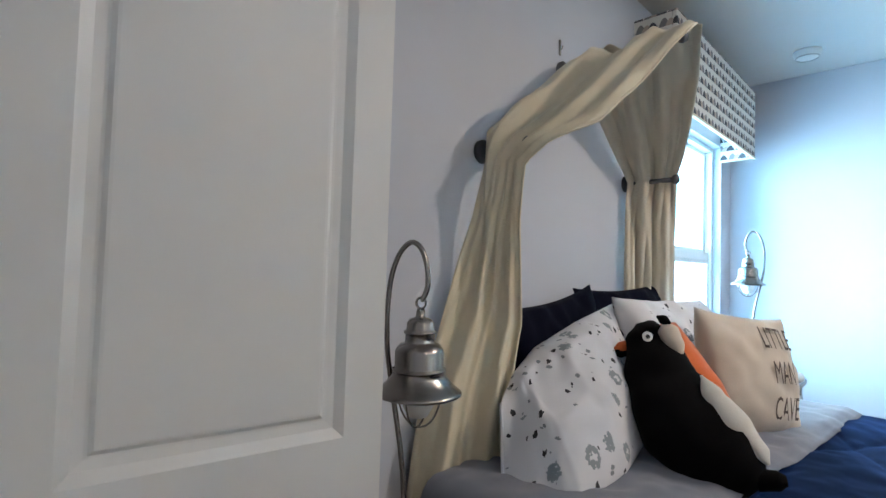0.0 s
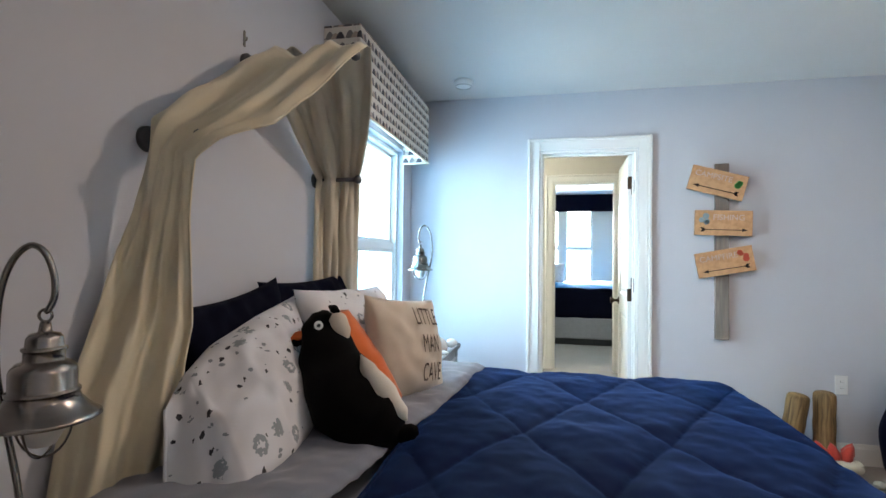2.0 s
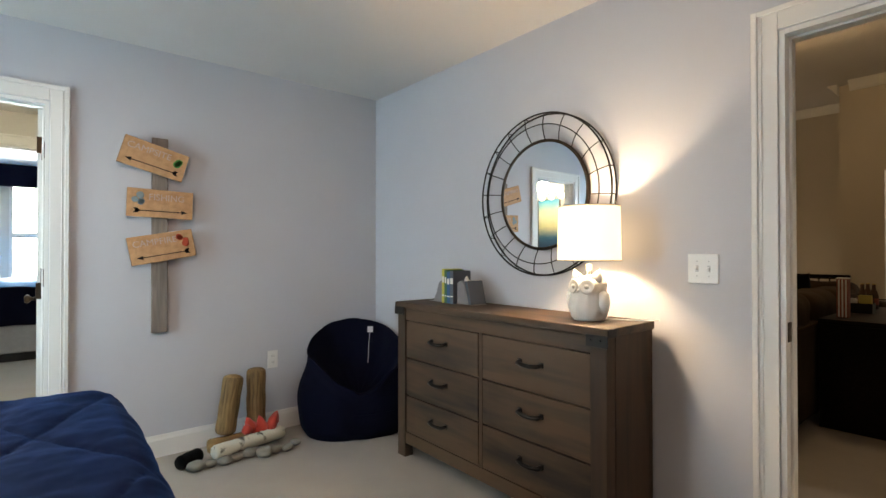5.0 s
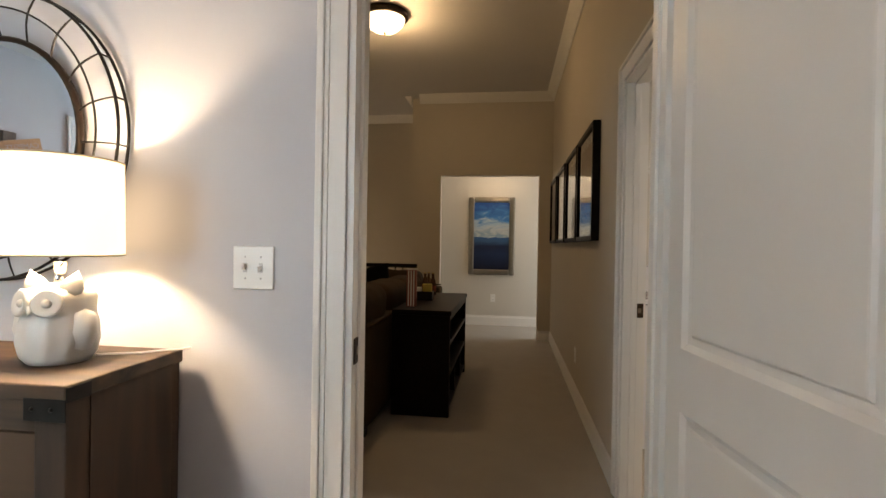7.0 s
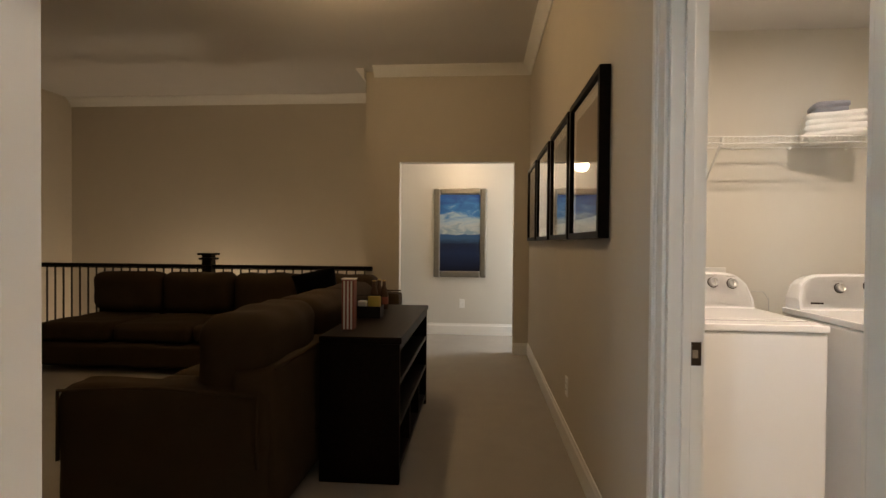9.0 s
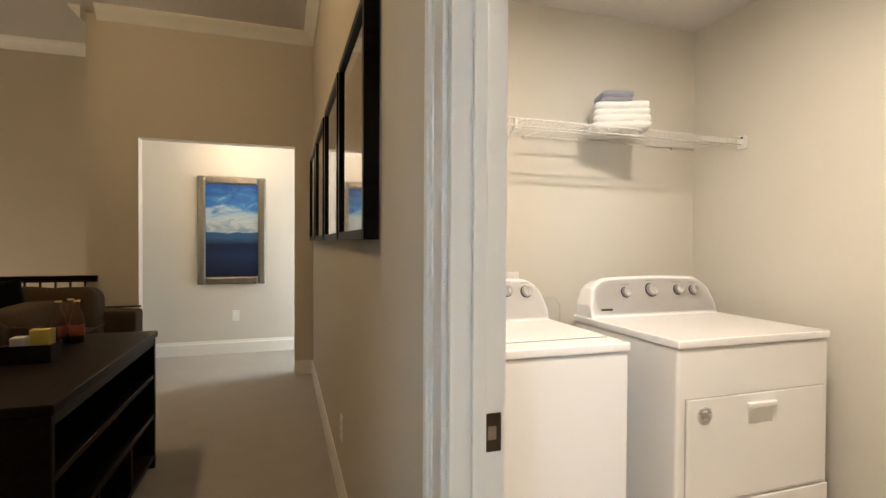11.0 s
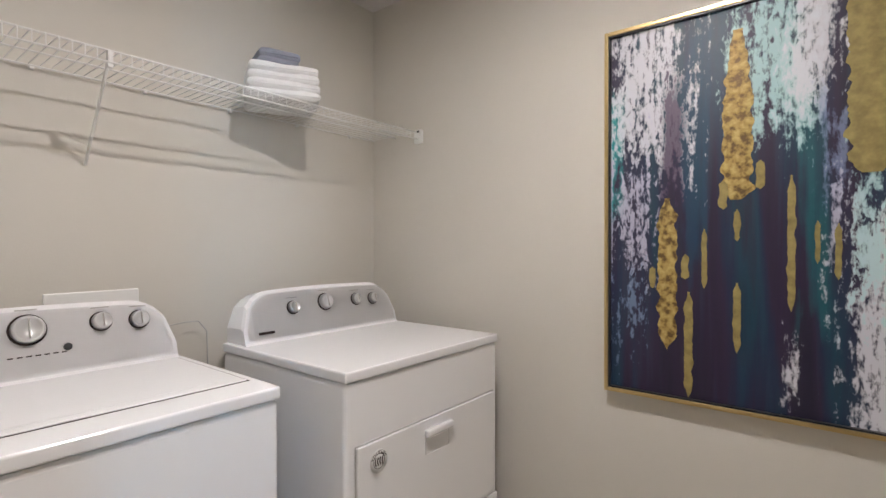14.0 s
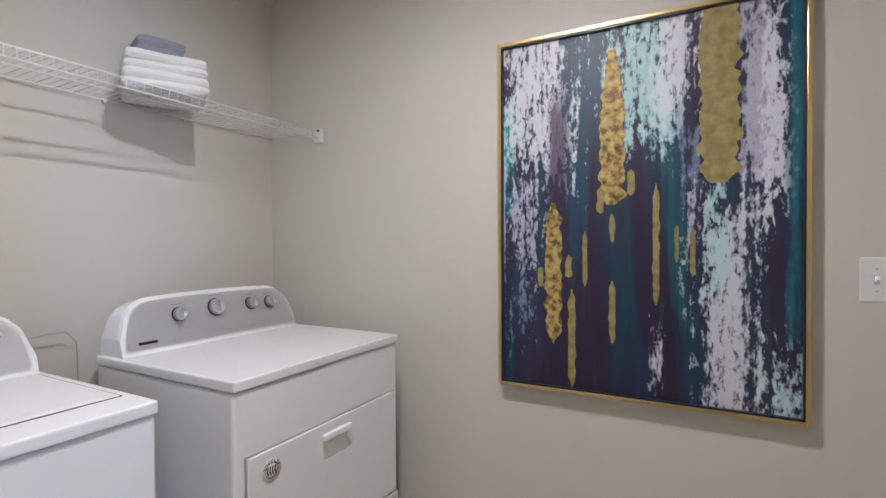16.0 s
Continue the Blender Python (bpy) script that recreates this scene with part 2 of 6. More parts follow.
def valance_print():
    """Rows of small grey and tan hills on cream cloth."""
    m, nt, b = nodes_of("hill_print_cloth")
    x, y, z = object_xyz(nt)
    u0 = math_node(nt, "ADD", x, y)
    row = math_node(nt, "FLOOR", math_node(nt, "DIVIDE", z, 0.055))
    v = math_node(nt, "FRACT", math_node(nt, "DIVIDE", z, 0.055))
    out = (0.66, 0.63, 0.58)
    for width, shift, high, colour in ((0.100, 0.0, 0.80, (0.20, 0.19, 0.19)), (0.100, 0.27, 0.62, (0.42, 0.34, 0.29)), (0.100, 0.52, 0.70, (0.07, 0.07, 0.08))):
        u = math_node(nt, "FRACT", math_node(nt, "ADD", math_node(nt, "DIVIDE", u0, width), math_node(nt, "MULTIPLY_ADD", row, 0.37, shift)))
        a = math_node(nt, "ABSOLUTE", math_node(nt, "MULTIPLY_ADD", u, 2.0, -1.0))
        hill = math_node(nt, "MULTIPLY", math_node(nt, "SUBTRACT", 0.42, math_node(nt, "MULTIPLY", math_node(nt, "MULTIPLY", a, a), 2.0)), high * 2.0)
        fac = math_node(nt, "LESS_THAN", math_node(nt, "SUBTRACT", v, 0.08), hill)
        fac = math_node(nt, "MULTIPLY", fac, math_node(nt, "GREATER_THAN", v, 0.08))
        out = mix_colour(nt, fac, out, colour)
    nt.links.new(out, b.inputs["Base Color"])
    b.inputs["Roughness"].default_value = 0.9
    add_bump(nt, b, noise_tex(nt, 500, 2), 0.3, 0.001)
    return m


def specks(name, base, dark, scale, size):
    """White cloth with small scattered dark and grey motifs."""
    m, nt, b = nodes_of(name)
    co = nt.nodes.new("ShaderNodeTexCoord")
    cloth = mix_colour(nt, noise_tex(nt, 8, 3), tuple(c * 0.93 for c in base), base)
    wob = noise_tex(nt, 110, 2)
    for sc, cut, tone, hollow, tall in ((scale * 0.5, size * 0.95, (0.26, 0.29, 0.31), True, 0.8), (scale, size * 0.62, dark, False, 0.6), (scale * 0.8, size * 0.55, (0.22, 0.24, 0.26), False, 1.7)):
        mp = nt.nodes.new("ShaderNodeMapping")
        mp.inputs["Scale"].default_value = (1, 1, tall)
        mp.inputs["Location"].default_value = (sc, 0.3 * sc, 0)
        nt.links.new(co.outputs["Object"], mp.inputs[0])
        vo = nt.nodes.new("ShaderNodeTexVoronoi")
        vo.inputs["Scale"].default_value, vo.inputs["Randomness"].default_value = sc, 0.85
        nt.links.new(mp.outputs[0], vo.inputs[0])
        d = math_node(nt, "ADD", vo.outputs["Distance"], math_node(nt, "MULTIPLY_ADD", wob, 0.30, -0.15))
        sp = nt.nodes.new("ShaderNodeSeparateColor")
        nt.links.new(vo.outputs["Color"], sp.inputs[0])
        fac = math_node(nt, "LESS_THAN", d, math_node(nt, "MULTIPLY", math_node(nt, "GREATER_THAN", sp.outputs[0], 0.22), cut))
        if hollow:
            fac = math_node(nt, "MULTIPLY", fac, math_node(nt, "GREATER_THAN", math_node(nt, "ADD", d, math_node(nt, "MULTIPLY", wob, 0.15)), cut * 0.72))
        cloth = mix_colour(nt, fac, cloth, tone)
    nt.links.new(cloth, b.inputs["Base Color"])
    b.inputs["Roughness"].default_value = 0.85
    add_bump(nt, b, noise_tex(nt, 500, 2), 0.25, 0.001)
    return m


M["valance"] = valance_print()
M["specks"] = specks("critter_print_cotton", (0.66, 0.66, 0.68), (0.03, 0.03, 0.035), 27, 0.27)


def sea_painting():
    m, nt, b = nodes_of("blue_seascape_paint")
    x, y, z = object_xyz(nt)
    n = noise_tex(nt, 5, 6, (1, 1, 2.2), 0.8)
    wave = noise_tex(nt, 9, 6, (0.5, 1, 4.5), 0.5)
    f = math_node(nt, "ADD", math_node(nt, "ADD", z, 0.5), math_node(nt, "MULTIPLY_ADD", wave, 0.10, -0.05))
    sea = ramp(nt, f, [(0.0, (0.004, 0.008, 0.028)), (0.22, (0.010, 0.026, 0.075)), (0.34, (0.008, 0.016, 0.050)), (0.42, (0.035, 0.10, 0.20)), (0.47, (0.02, 0.09, 0.22))])
    sky_z = math_node(nt, "ADD", math_node(nt, "ADD", z, 0.5), math_node(nt, "MULTIPLY_ADD", n, 0.62, -0.31))
    sky = ramp(nt, sky_z, [(0.46, (0.20, 0.30, 0.38)), (0.58, (0.46, 0.50, 0.50)), (0.70, (0.30, 0.42, 0.52)), (0.80, (0.03, 0.17, 0.42)), (1.0, (0.008, 0.06, 0.24))])
    line = math_node(nt, "GREATER_THAN", f, 0.475)
    nt.links.new(mix_colour(nt, line, sea, sky), b.inputs["Base Color"])
    b.inputs["Roughness"].default_value = 0.35
    add_bump(nt, b, wave, 0.3, 0.004)
    return m


def band_painting():
    m, nt, b = nodes_of("teal_and_gold_bands_paint")
    x, y, z = object_xyz(nt)
    n = noise_tex(nt, 5, 4, (1, 1, 4))
    f = math_node(nt, "ADD", math_node(nt, "ADD", z, 0.5), math_node(nt, "MULTIPLY_ADD", n, 0.1, -0.05))
    col = ramp(nt, f, [(0.12, (0.01, 0.03, 0.08)), (0.3, (0.02, 0.10, 0.16)), (0.48, (0.45, 0.40, 0.20)), (0.66, (0.40, 0.42, 0.28)), (0.85, (0.01, 0.12, 0.16))])
    nt.links.new(col, b.inputs["Base Color"])
    return m


def abstract_painting():
    """Knife-dragged columns of white, ice, lilac and teal over violet-black, laid with object y across and z up."""
    m, nt, b = nodes_of("dragged_abstract_paint")
    x, y, z = object_xyz(nt)
    base = ramp(nt, noise_tex(nt, 5.0, 4, (1, 2.2, 0.16), 0.3), [(0.34, (0.012, 0.010, 0.030)), (0.46, (0.024, 0.013, 0.042)), (0.54, (0.010, 0.020, 0.055)), (0.62, (0.006, 0.038, 0.068)), (0.72, (0.026, 0.012, 0.036))])
    streak = noise_tex(nt, 16, 5, (1, 1.6, 0.07), 0.2)
    col = mix_colour(nt, math_node(nt, "MULTIPLY", ramp(nt, streak, [(0.50, (0, 0, 0)), (0.66, (1, 1, 1))]), 0.35), base, (0.026, 0.060, 0.100))
    flake = noise_tex(nt, 64, 7, (1, 1.0, 0.42), 0.5)
    drag = noise_tex(nt, 30, 5, (1, 1.3, 0.05), 0.1)
    fine = noise_tex(nt, 130, 4, (1, 1, 0.6), 0.4)
    broad = noise_tex(nt, 10, 6, (1, 1.4, 0.22), 0.5)

    def column(centre, half, low, high, colour, flaky, col, full=0.95):
        """flaky: how far the paint breaks up into flakes; 0 is a smooth drag."""
        dy = math_node(nt, "ABSOLUTE", math_node(nt, "SUBTRACT", y, centre))
        side = math_node(nt, "SUBTRACT", 1.0, math_node(nt, "DIVIDE", dy, half))
        up = math_node(nt, "MINIMUM", math_node(nt, "SUBTRACT", z, low), math_node(nt, "SUBTRACT", high, z))
        edge = math_node(nt, "MINIMUM", side, math_node(nt, "MULTIPLY", up, 5.0))
        edge = math_node(nt, "MINIMUM", edge, 0.75)
        f = math_node(nt, "ADD", math_node(nt, "MULTIPLY", edge, 1.15), math_node(nt, "MULTIPLY_ADD", broad, 2.4, -1.35))
        f = math_node(nt, "ADD", f, math_node(nt, "MULTIPLY_ADD", flake, 3.4 * flaky, -1.75 * flaky))
        f = math_node(nt, "ADD", f, math_node(nt, "MULTIPLY_ADD", fine, 1.6 * flaky, -0.8 * flaky))
        f = math_node(nt, "ADD", f, math_node(nt, "MULTIPLY_ADD", drag, 2.4, -1.32))
        f = math_node(nt, "MINIMUM", math_node(nt, "MAXIMUM", math_node(nt, "MULTIPLY", f, 1.05 + 0.5 * flaky), 0.0), full * 0.92)
        return mix_colour(nt, f, col, colour)

    white, lilac, ice, teal = (0.66, 0.66, 0.72), (0.46, 0.45, 0.57), (0.42, 0.64, 0.66), (0.008, 0.10, 0.12)
    col = column(0.115, 0.055, -0.42, 0.30, teal, 0.1, col, 0.8)
    col = column(-0.185, 0.05, -0.30, 0.62, (0.010, 0.055, 0.110), 0.1, col, 0.6)
    col = column(-0.43, 0.05, -0.10, 0.48, (0.02, 0.36, 0.36), 0.4, col)
    col = column(-0.345, 0.145, 0.08, 0.80, white, 0.9, col)
    col = column(-0.38, 0.085, -0.22, 0.22, lilac, 1.1, col)
    col = column(-0.40, 0.06, -0.46, -0.18, (0.20, 0.28, 0.42), 1.0, col, 0.7)
    col = column(-0.25, 0.035, 0.02, 0.42, (0.05, 0.022, 0.065), 1.0, col)
    col = column(0.035, 0.115, 0.17, 0.80, ice, 0.9, col)
    col = column(0.125, 0.085, 0.26, 0.80, white, 0.8, col)
    col = column(0.165, 0.045, -0.02, 0.34, (0.22, 0.27, 0.44), 0.6, col, 0.7)
    col = column(0.345, 0.085, 0.00, 0.80, lilac, 0.8, col)
    col = column(0.385, 0.040, -0.05, 0.80, white, 1.0, col)
    col = column(0.27, 0.105, -0.80, 0.10, white, 0.9, col)
    col = column(0.235, 0.045, -0.30, 0.16, ice, 1.0, col, 0.8)
    col = column(0.405, 0.060, -0.80, -0.38, (0.50, 0.66, 0.68), 1.0, col)
    col = column(0.365, 0.022, -0.12, 0.10, white, 1.1, col)
    col = column(0.432, 0.034, -0.46, 0.80, (0.012, 0.13, 0.17), 0.3, col)
    col = column(0.165, 0.016, -0.20, 0.12, lilac, 0.9, col)
    col = column(0.075, 0.026, -0.58, -0.36, white, 0.8, col)
    col = column(0.125, 0.010, -0.60, -0.40, white, 0.4, col)
    nt.links.new(col, b.inputs["Base Color"])
    b.inputs["Roughness"].default_value = 0.45
    add_bump(nt, b, flake, 0.5, 0.003)
    return m


def gold_leaf():
    m, nt, b = nodes_of("gold_leaf_paint")
    n = noise_tex(nt, 55, 5)
    col = ramp(nt, n, [(0.36, (0.13, 0.08, 0.025)), (0.50, (0.36, 0.25, 0.07)), (0.66, (0.50, 0.38, 0.13))])
    nt.links.new(col, b.inputs["Base Color"])
    b.inputs["Roughness"].default_value, b.inputs["Metallic"].default_value = 0.5, 0.25
    add_bump(nt, b, n, 0.8, 0.004)
    return m


M["sea"], M["bands"], M["abstract"], M["leaf"] = sea_painting(), band_painting(), abstract_painting(), gold_leaf()
M["ochre"] = plain("ochre_paint", (0.34, 0.27, 0.09), 0.6, 0, 0.75, 30, 0.5, 70, fine=0.5)


def birch():
    m, nt, b = nodes_of("birch_print_cloth")
    n = noise_tex(nt, 9, 4, (1, 1, 1))
    col = ramp(nt, n, [(0.36, (0.07, 0.06, 0.05)), (0.42, (0.62, 0.60, 0.50)), (1.0, (0.70, 0.68, 0.60))])
    nt.links.new(col, b.inputs["Base Color"])
    b.inputs["Roughness"].default_value = 0.9
    return m


M["birch"] = birch()
for nm, c in dict(book_yellow=(0.55, 0.48, 0.08), throw_blue=(0.01, 0.20, 0.46), book_blue=(0.02, 0.10, 0.22), book_teal=(0.02, 0.16, 0.20), book_slate=(0.08, 0.10, 0.13), book_green=(0.05, 0.14, 0.06), label_green=(0.05, 0.30, 0.06), label_red=(0.50, 0.07, 0.03), label_blue=(0.22, 0.30, 0.32), paper=(0.75, 0.73, 0.68), grey_block=(0.22, 0.21, 0.22), skirt_grey=(0.30, 0.29, 0.29), snack_red=(0.26, 0.07, 0.045), snack_yellow=(0.55, 0.43, 0.10), bottle_brown=(0.06, 0.025, 0.012), art_blue=(0.06, 0.10, 0.17), art_brown=(0.18, 0.12, 0.09)).items():
    M[nm] = plain(nm, c, 0.6, 0, 0.12, 20)


# ---- geometry helpers ----
def part(name, bm, material, parent=None, label="", smooth=False, loc=(0, 0, 0), rot=(0, 0, 0)):
    me = bpy.data.meshes.new(name)
    bm.normal_update()
    bm.to_mesh(me)
    bm.free()
    if smooth:
        me.shade_smooth()
    me.materials.append(M[material])
    ob = new(name, me)
    ob.parent = parent
    ob.location = loc
    ob.rotation_euler = [radians(a) for a in rot]
    return tagged(ob, label)


def thing(name, loc, label, category, group="", turn=0.0):
    ob = new(name)
    ob.empty_display_size = 0.1
    ob.location, ob.rotation_euler = loc, (0, 0, radians(turn))
    return tagged(ob, label, category, group)


def box(x0, y0, z0, x1, y1, z1, bevel=0.0, seg=2, bm=None):
    own = bm is None
    bm = bm or bmesh.new()
    made = bmesh.ops.create_cube(bm, size=1)["verts"]
    for v in made:
        v.co = Vector(((x0 + x1) / 2 + v.co.x * abs(x1 - x0), (y0 + y1) / 2 + v.co.y * abs(y1 - y0), (z0 + z1) / 2 + v.co.z * abs(z1 - z0)))
    if bevel:
        es = list({e for v in made for e in v.link_edges})
        bmesh.ops.bevel(bm, geom=es, offset=bevel, segments=seg, affect="EDGES", profile=0.5)
    return bm


def boxes(*dims, bevel=0.0):
    bm = bmesh.new()
    for d in dims:
        box(*d, bevel=bevel, bm=bm)
    return bm


def lathe(profile, seg=32, bm=None, centre=(0, 0, 0)):
    """Turns (radius, height) pairs round the z axis."""
    bm = bm or bmesh.new()
    rings = []
    for r, z in profile:
        if r < 1e-5:
            rings.append([bm.verts.new((centre[0], centre[1], centre[2] + z))])
        else:
            rings.append([bm.verts.new((centre[0] + r * math.cos(2 * math.pi * k / seg), centre[1] + r * math.sin(2 * math.pi * k / seg), centre[2] + z)) for k in range(seg)])
    for a, b in zip(rings, rings[1:]):
        for k in range(seg):
            q = [a[k % len(a)], a[(k + 1) % len(a)], b[(k + 1) % len(b)], b[k % len(b)]]
            q = list(dict.fromkeys(q))
            if len(q) > 2:
                bm.faces.new(q)
    bmesh.ops.recalc_face_normals(bm, faces=bm.faces)
    return bm


def tube(points, r, seg=8, closed=False, bm=None):
    """A round bar along points."""
    bm = bm or bmesh.new()
    pts = [Vector(p) for p in points]
    n = len(pts)
    rings = []
    side = None
    for k, p in enumerate(pts):
        a = pts[(k - 1) % n] if (closed or k) else p
        b = pts[(k + 1) % n] if (closed or k < n - 1) else p
        d = (b - a).normalized()
        if side is None:
            side = d.orthogonal().normalized()
        side = (side - d * side.dot(d)).normalized()
        up = d.cross(side)
        rr = r(k / max(1, n - 1)) if callable(r) else r
        rings.append([bm.verts.new(p + side * rr * math.cos(2 * math.pi * j / seg) + up * rr * math.sin(2 * math.pi * j / seg)) for j in range(seg)])
    pairs = list(zip(rings, rings[1:]))
    if closed:
        pairs.append((rings[-1], rings[0]))
    for a, b in pairs:
        for j in range(seg):
            bm.faces.new([a[j], a[(j + 1) % seg], b[(j + 1) % seg], b[j]])
    if not closed:
        bm.faces.new(rings[0][::-1])
        bm.faces.new(rings[-1])
    bmesh.ops.recalc_face_normals(bm, faces=bm.faces)
    return bm


def surface(f, nu, nv, thick=0.0, bm=None):
    """A sheet f(u, v) over the unit square, given thickness when asked."""
    bm = bm or bmesh.new()
    g = [[bm.verts.new(f(i / nu, j / nv)) for j in range(nv + 1)] for i in range(nu + 1)]
    fs = [bm.faces.new([g[i][j], g[i + 1][j], g[i + 1][j + 1], g[i][j + 1]]) for i in range(nu) for j in range(nv)]
    if thick:
        bmesh.ops.recalc_face_normals(bm, faces=fs)
        bmesh.ops.solidify(bm, geom=fs, thickness=thick)
    return bm


def cushion(w, h, t, wrinkle=0.006, seed=0, n=26, ears=0.06, power=0.5):
    """A stuffed cushion, w by h, lying in x and z, t thick along y, with drawn-out corners."""
    bm = bmesh.new()
    off = Vector((seed * 3.7, seed * 1.3, 0))
    for sgn in (-1, 1):
        g = []
        for i in range(n + 1):
            row = []
            for j in range(n + 1):
                u, v = 2 * i / n - 1, 2 * j / n - 1
                pull = 1 - ears * (1 - abs(u) ** 2) * abs(v) ** 4
                pull2 = 1 - ears * (1 - abs(v) ** 2) * abs(u) ** 4
                fat = max(0.0, (1 - u * u) * (1 - v * v)) ** power
                p = Vector((u * w / 2 * pull2, sgn * t / 2 * fat, v * h / 2 * pull))
                wr = noise.noise(Vector((p.x * 9, p.z * 9, sgn)) + off) * 1.6 + noise.noise(Vector((p.x * 22, p.z * 22, sgn)) + off)
                p.y += sgn * wr * wrinkle * min(1, fat * 2)
                row.append(bm.verts.new(p))
            g.append(row)
        for i in range(n):
            for j in range(n):
                q = [g[i][j], g[i + 1][j], g[i + 1][j + 1], g[i][j + 1]]
                bm.faces.new(q if sgn < 0 else q[::-1])
    bmesh.ops.remove_doubles(bm, verts=bm.verts, dist=1e-5)
    bmesh.ops.recalc_face_normals(bm, faces=bm.faces)
    return bm


def text_part(body, size, material, parent, loc, rot, name="lettering", extrude=0.0008, label=""):
    cu = bpy.data.curves.new(name, "FONT")
    cu.body, cu.size, cu.extrude, cu.align_x, cu.align_y = body, size, extrude, "CENTER", "CENTER"
    cu.resolution_u = 3
    tmp = new("tmp", cu)
    dg = bpy.context.evaluated_depsgraph_get()
    me = bpy.data.meshes.new_from_object(tmp.evaluated_get(dg))
    bpy.data.objects.remove(tmp)
    me.materials.clear()
    me.materials.append(M[material])
    ob = new(name, me)
    ob.parent = parent
    ob.location, ob.rotation_euler = loc, [radians(a) for a in rot]
    return tagged(ob, label)


def structure(name, bm, material, label=""):
    return tagged(part(name, bm, material), label, "", "", "structure")


# ---- large structure ----
def wall_with_holes(axis, a0, a1, at0, at1, z0, z1, holes):
    """A wall slab along x (axis 0) or y (axis 1), from a0 to a1, between at0 and at1, with openings (b0, b1, low, high)."""
    bm = bmesh.new()

    def slab(p, q, lo, hi):
        if q - p > 1e-4 and hi - lo > 1e-4:
            box(*((p, at0, lo, q, at1, hi) if axis == 0 else (at0, p, lo, at1, q, hi)), bm=bm)

    x = a0
    for b0, b1, lo, hi in sorted(holes):
        slab(x, b0, z0, z1)
        slab(b0, b1, z0, lo)
        slab(b0, b1, hi, z1)
        x = b1
    slab(x, a1, z0, z1)
    return bm


D1 = (0.15, 0.98)     # bedroom door, along x
D2 = (-1.09, -0.43)   # east door, along y
D3 = (-4.30, -3.54)   # laundry door, along y
DH = 2.03
H = 0.06              # half of a two-faced wall

structure("floor", boxes((WEST - 0.2, SOUTH - THICK / 2, -0.1, EAST + 0.06, NORTH + 0.12, 0), (0.0 - 0.06, FAR - 0.12, -0.1, 6.4, SOUTH - THICK / 2, 0), (EAST + 0.06, -2.6, -0.1, 9.6, 1.2, 0), (-1.7, -9.6, -0.1, 1.88, FAR - 0.12, 0)), "carpet", "pale beige cut-pile carpet floor")
structure("laundry_floor", box(LAUNDRY_W - 0.1, LAUNDRY_S - 0.1, -0.1, -0.06, SOUTH - H, 0), "tile", "beige vinyl floor of the laundry room")
structure("ceiling", box(WEST - 0.2, SOUTH, CEIL, EAST, NORTH, CEIL + 0.1), "ceiling", "white painted bedroom ceiling")
structure("laundry_ceiling", box(LAUNDRY_W, LAUNDRY_S, CEIL, -0.12, LOFT_N, CEIL + 0.1), "ceiling", "white painted laundry ceiling")
structure("loft_ceiling", box(0.0, -10.2, LOFT_CEIL, 6.3, LOFT_N, LOFT_CEIL + 0.1), "ceiling", "white painted loft ceiling")
structure("east_ceiling", box(EAST + THICK, -2.5, CEIL, 9.5, 1.1, CEIL + 0.1), "ceiling", "white painted ceiling of the east rooms")

structure("wall_north", wall_with_holes(0, WEST - THICK, EAST, NORTH, NORTH + THICK, 0, CEIL, [WIN]), "wall_blue", "light blue painted wall with a window")
structure("wall_west", box(WEST - THICK, SOUTH, 0, WEST, NORTH, CEIL), "wall_blue", "light blue painted wall")
structure("wall_east", wall_with_holes(1, SOUTH, NORTH + THICK, EAST, EAST + H, 0, CEIL, [(*D2, 0, DH)]), "wall_blue", "light blue painted wall with a doorway")
structure("wall_east_back", wall_with_holes(1, -2.5, 1.1, EAST + H, EAST + THICK, 0, CEIL, [(*D2, 0, DH)]), "wall_cream", "cream painted wall with a doorway")
structure("wall_south", wall_with_holes(0, WEST - THICK, EAST + H, SOUTH - H, SOUTH, 0, CEIL, [(*D1, 0, DH)]), "wall_blue", "light blue painted wall with a doorway")
structure("wall_south_back", wall_with_holes(0, -0.0, 6.3, SOUTH - THICK, SOUTH - H, 0, LOFT_CEIL, [(*D1, 0, DH)]), "wall_beige", "beige painted wall with a doorway")
structure("wall_hall", wall_with_holes(1, FAR - 0.12, SOUTH - H, -H, 0.0, 0, LOFT_CEIL, [(*D3, 0, DH)]), "wall_beige", "long beige painted hallway wall")
structure("wall_laundry_east", wall_with_holes(1, LAUNDRY_S, LOFT_N, -0.10, -H, 0, CEIL, [(*D3, 0, DH)]), "wall_cream", "cream painted laundry wall with a doorway")
structure("wall_laundry_west", box(LAUNDRY_W - 0.1, LAUNDRY_S - 0.1, 0, LAUNDRY_W, LOFT_N, CEIL), "wall_cream", "cream painted laundry wall")
structure("wall_laundry_south", box(LAUNDRY_W, LAUNDRY_S - 0.1, 0, -THICK, LAUNDRY_S, CEIL), "wall_cream", "cream painted laundry wall")
structure("wall_laundry_north", box(LAUNDRY_W, LOFT_N, 0, -H, SOUTH - H, CEIL), "wall_cream", "cream painted laundry wall")
structure("wall_loft_far", wall_with_holes(0, 0.0, 1.76, FAR - 0.12, FAR, 0, LOFT_CEIL, [(0.17, 1.46, 0, 2.15)]), "wall_beige", "beige painted wall with a square opening")
structure("wall_gallery", box(-1.6, -9.6, 0, 1.88, -9.47, 2.6), "wall_cream", "pale painted wall behind the opening")
structure("wall_gallery_side", box(1.76, -9.47, 0, 1.88, FAR - 0.12, LOFT_CEIL), "wall_beige", "beige painted side wall")
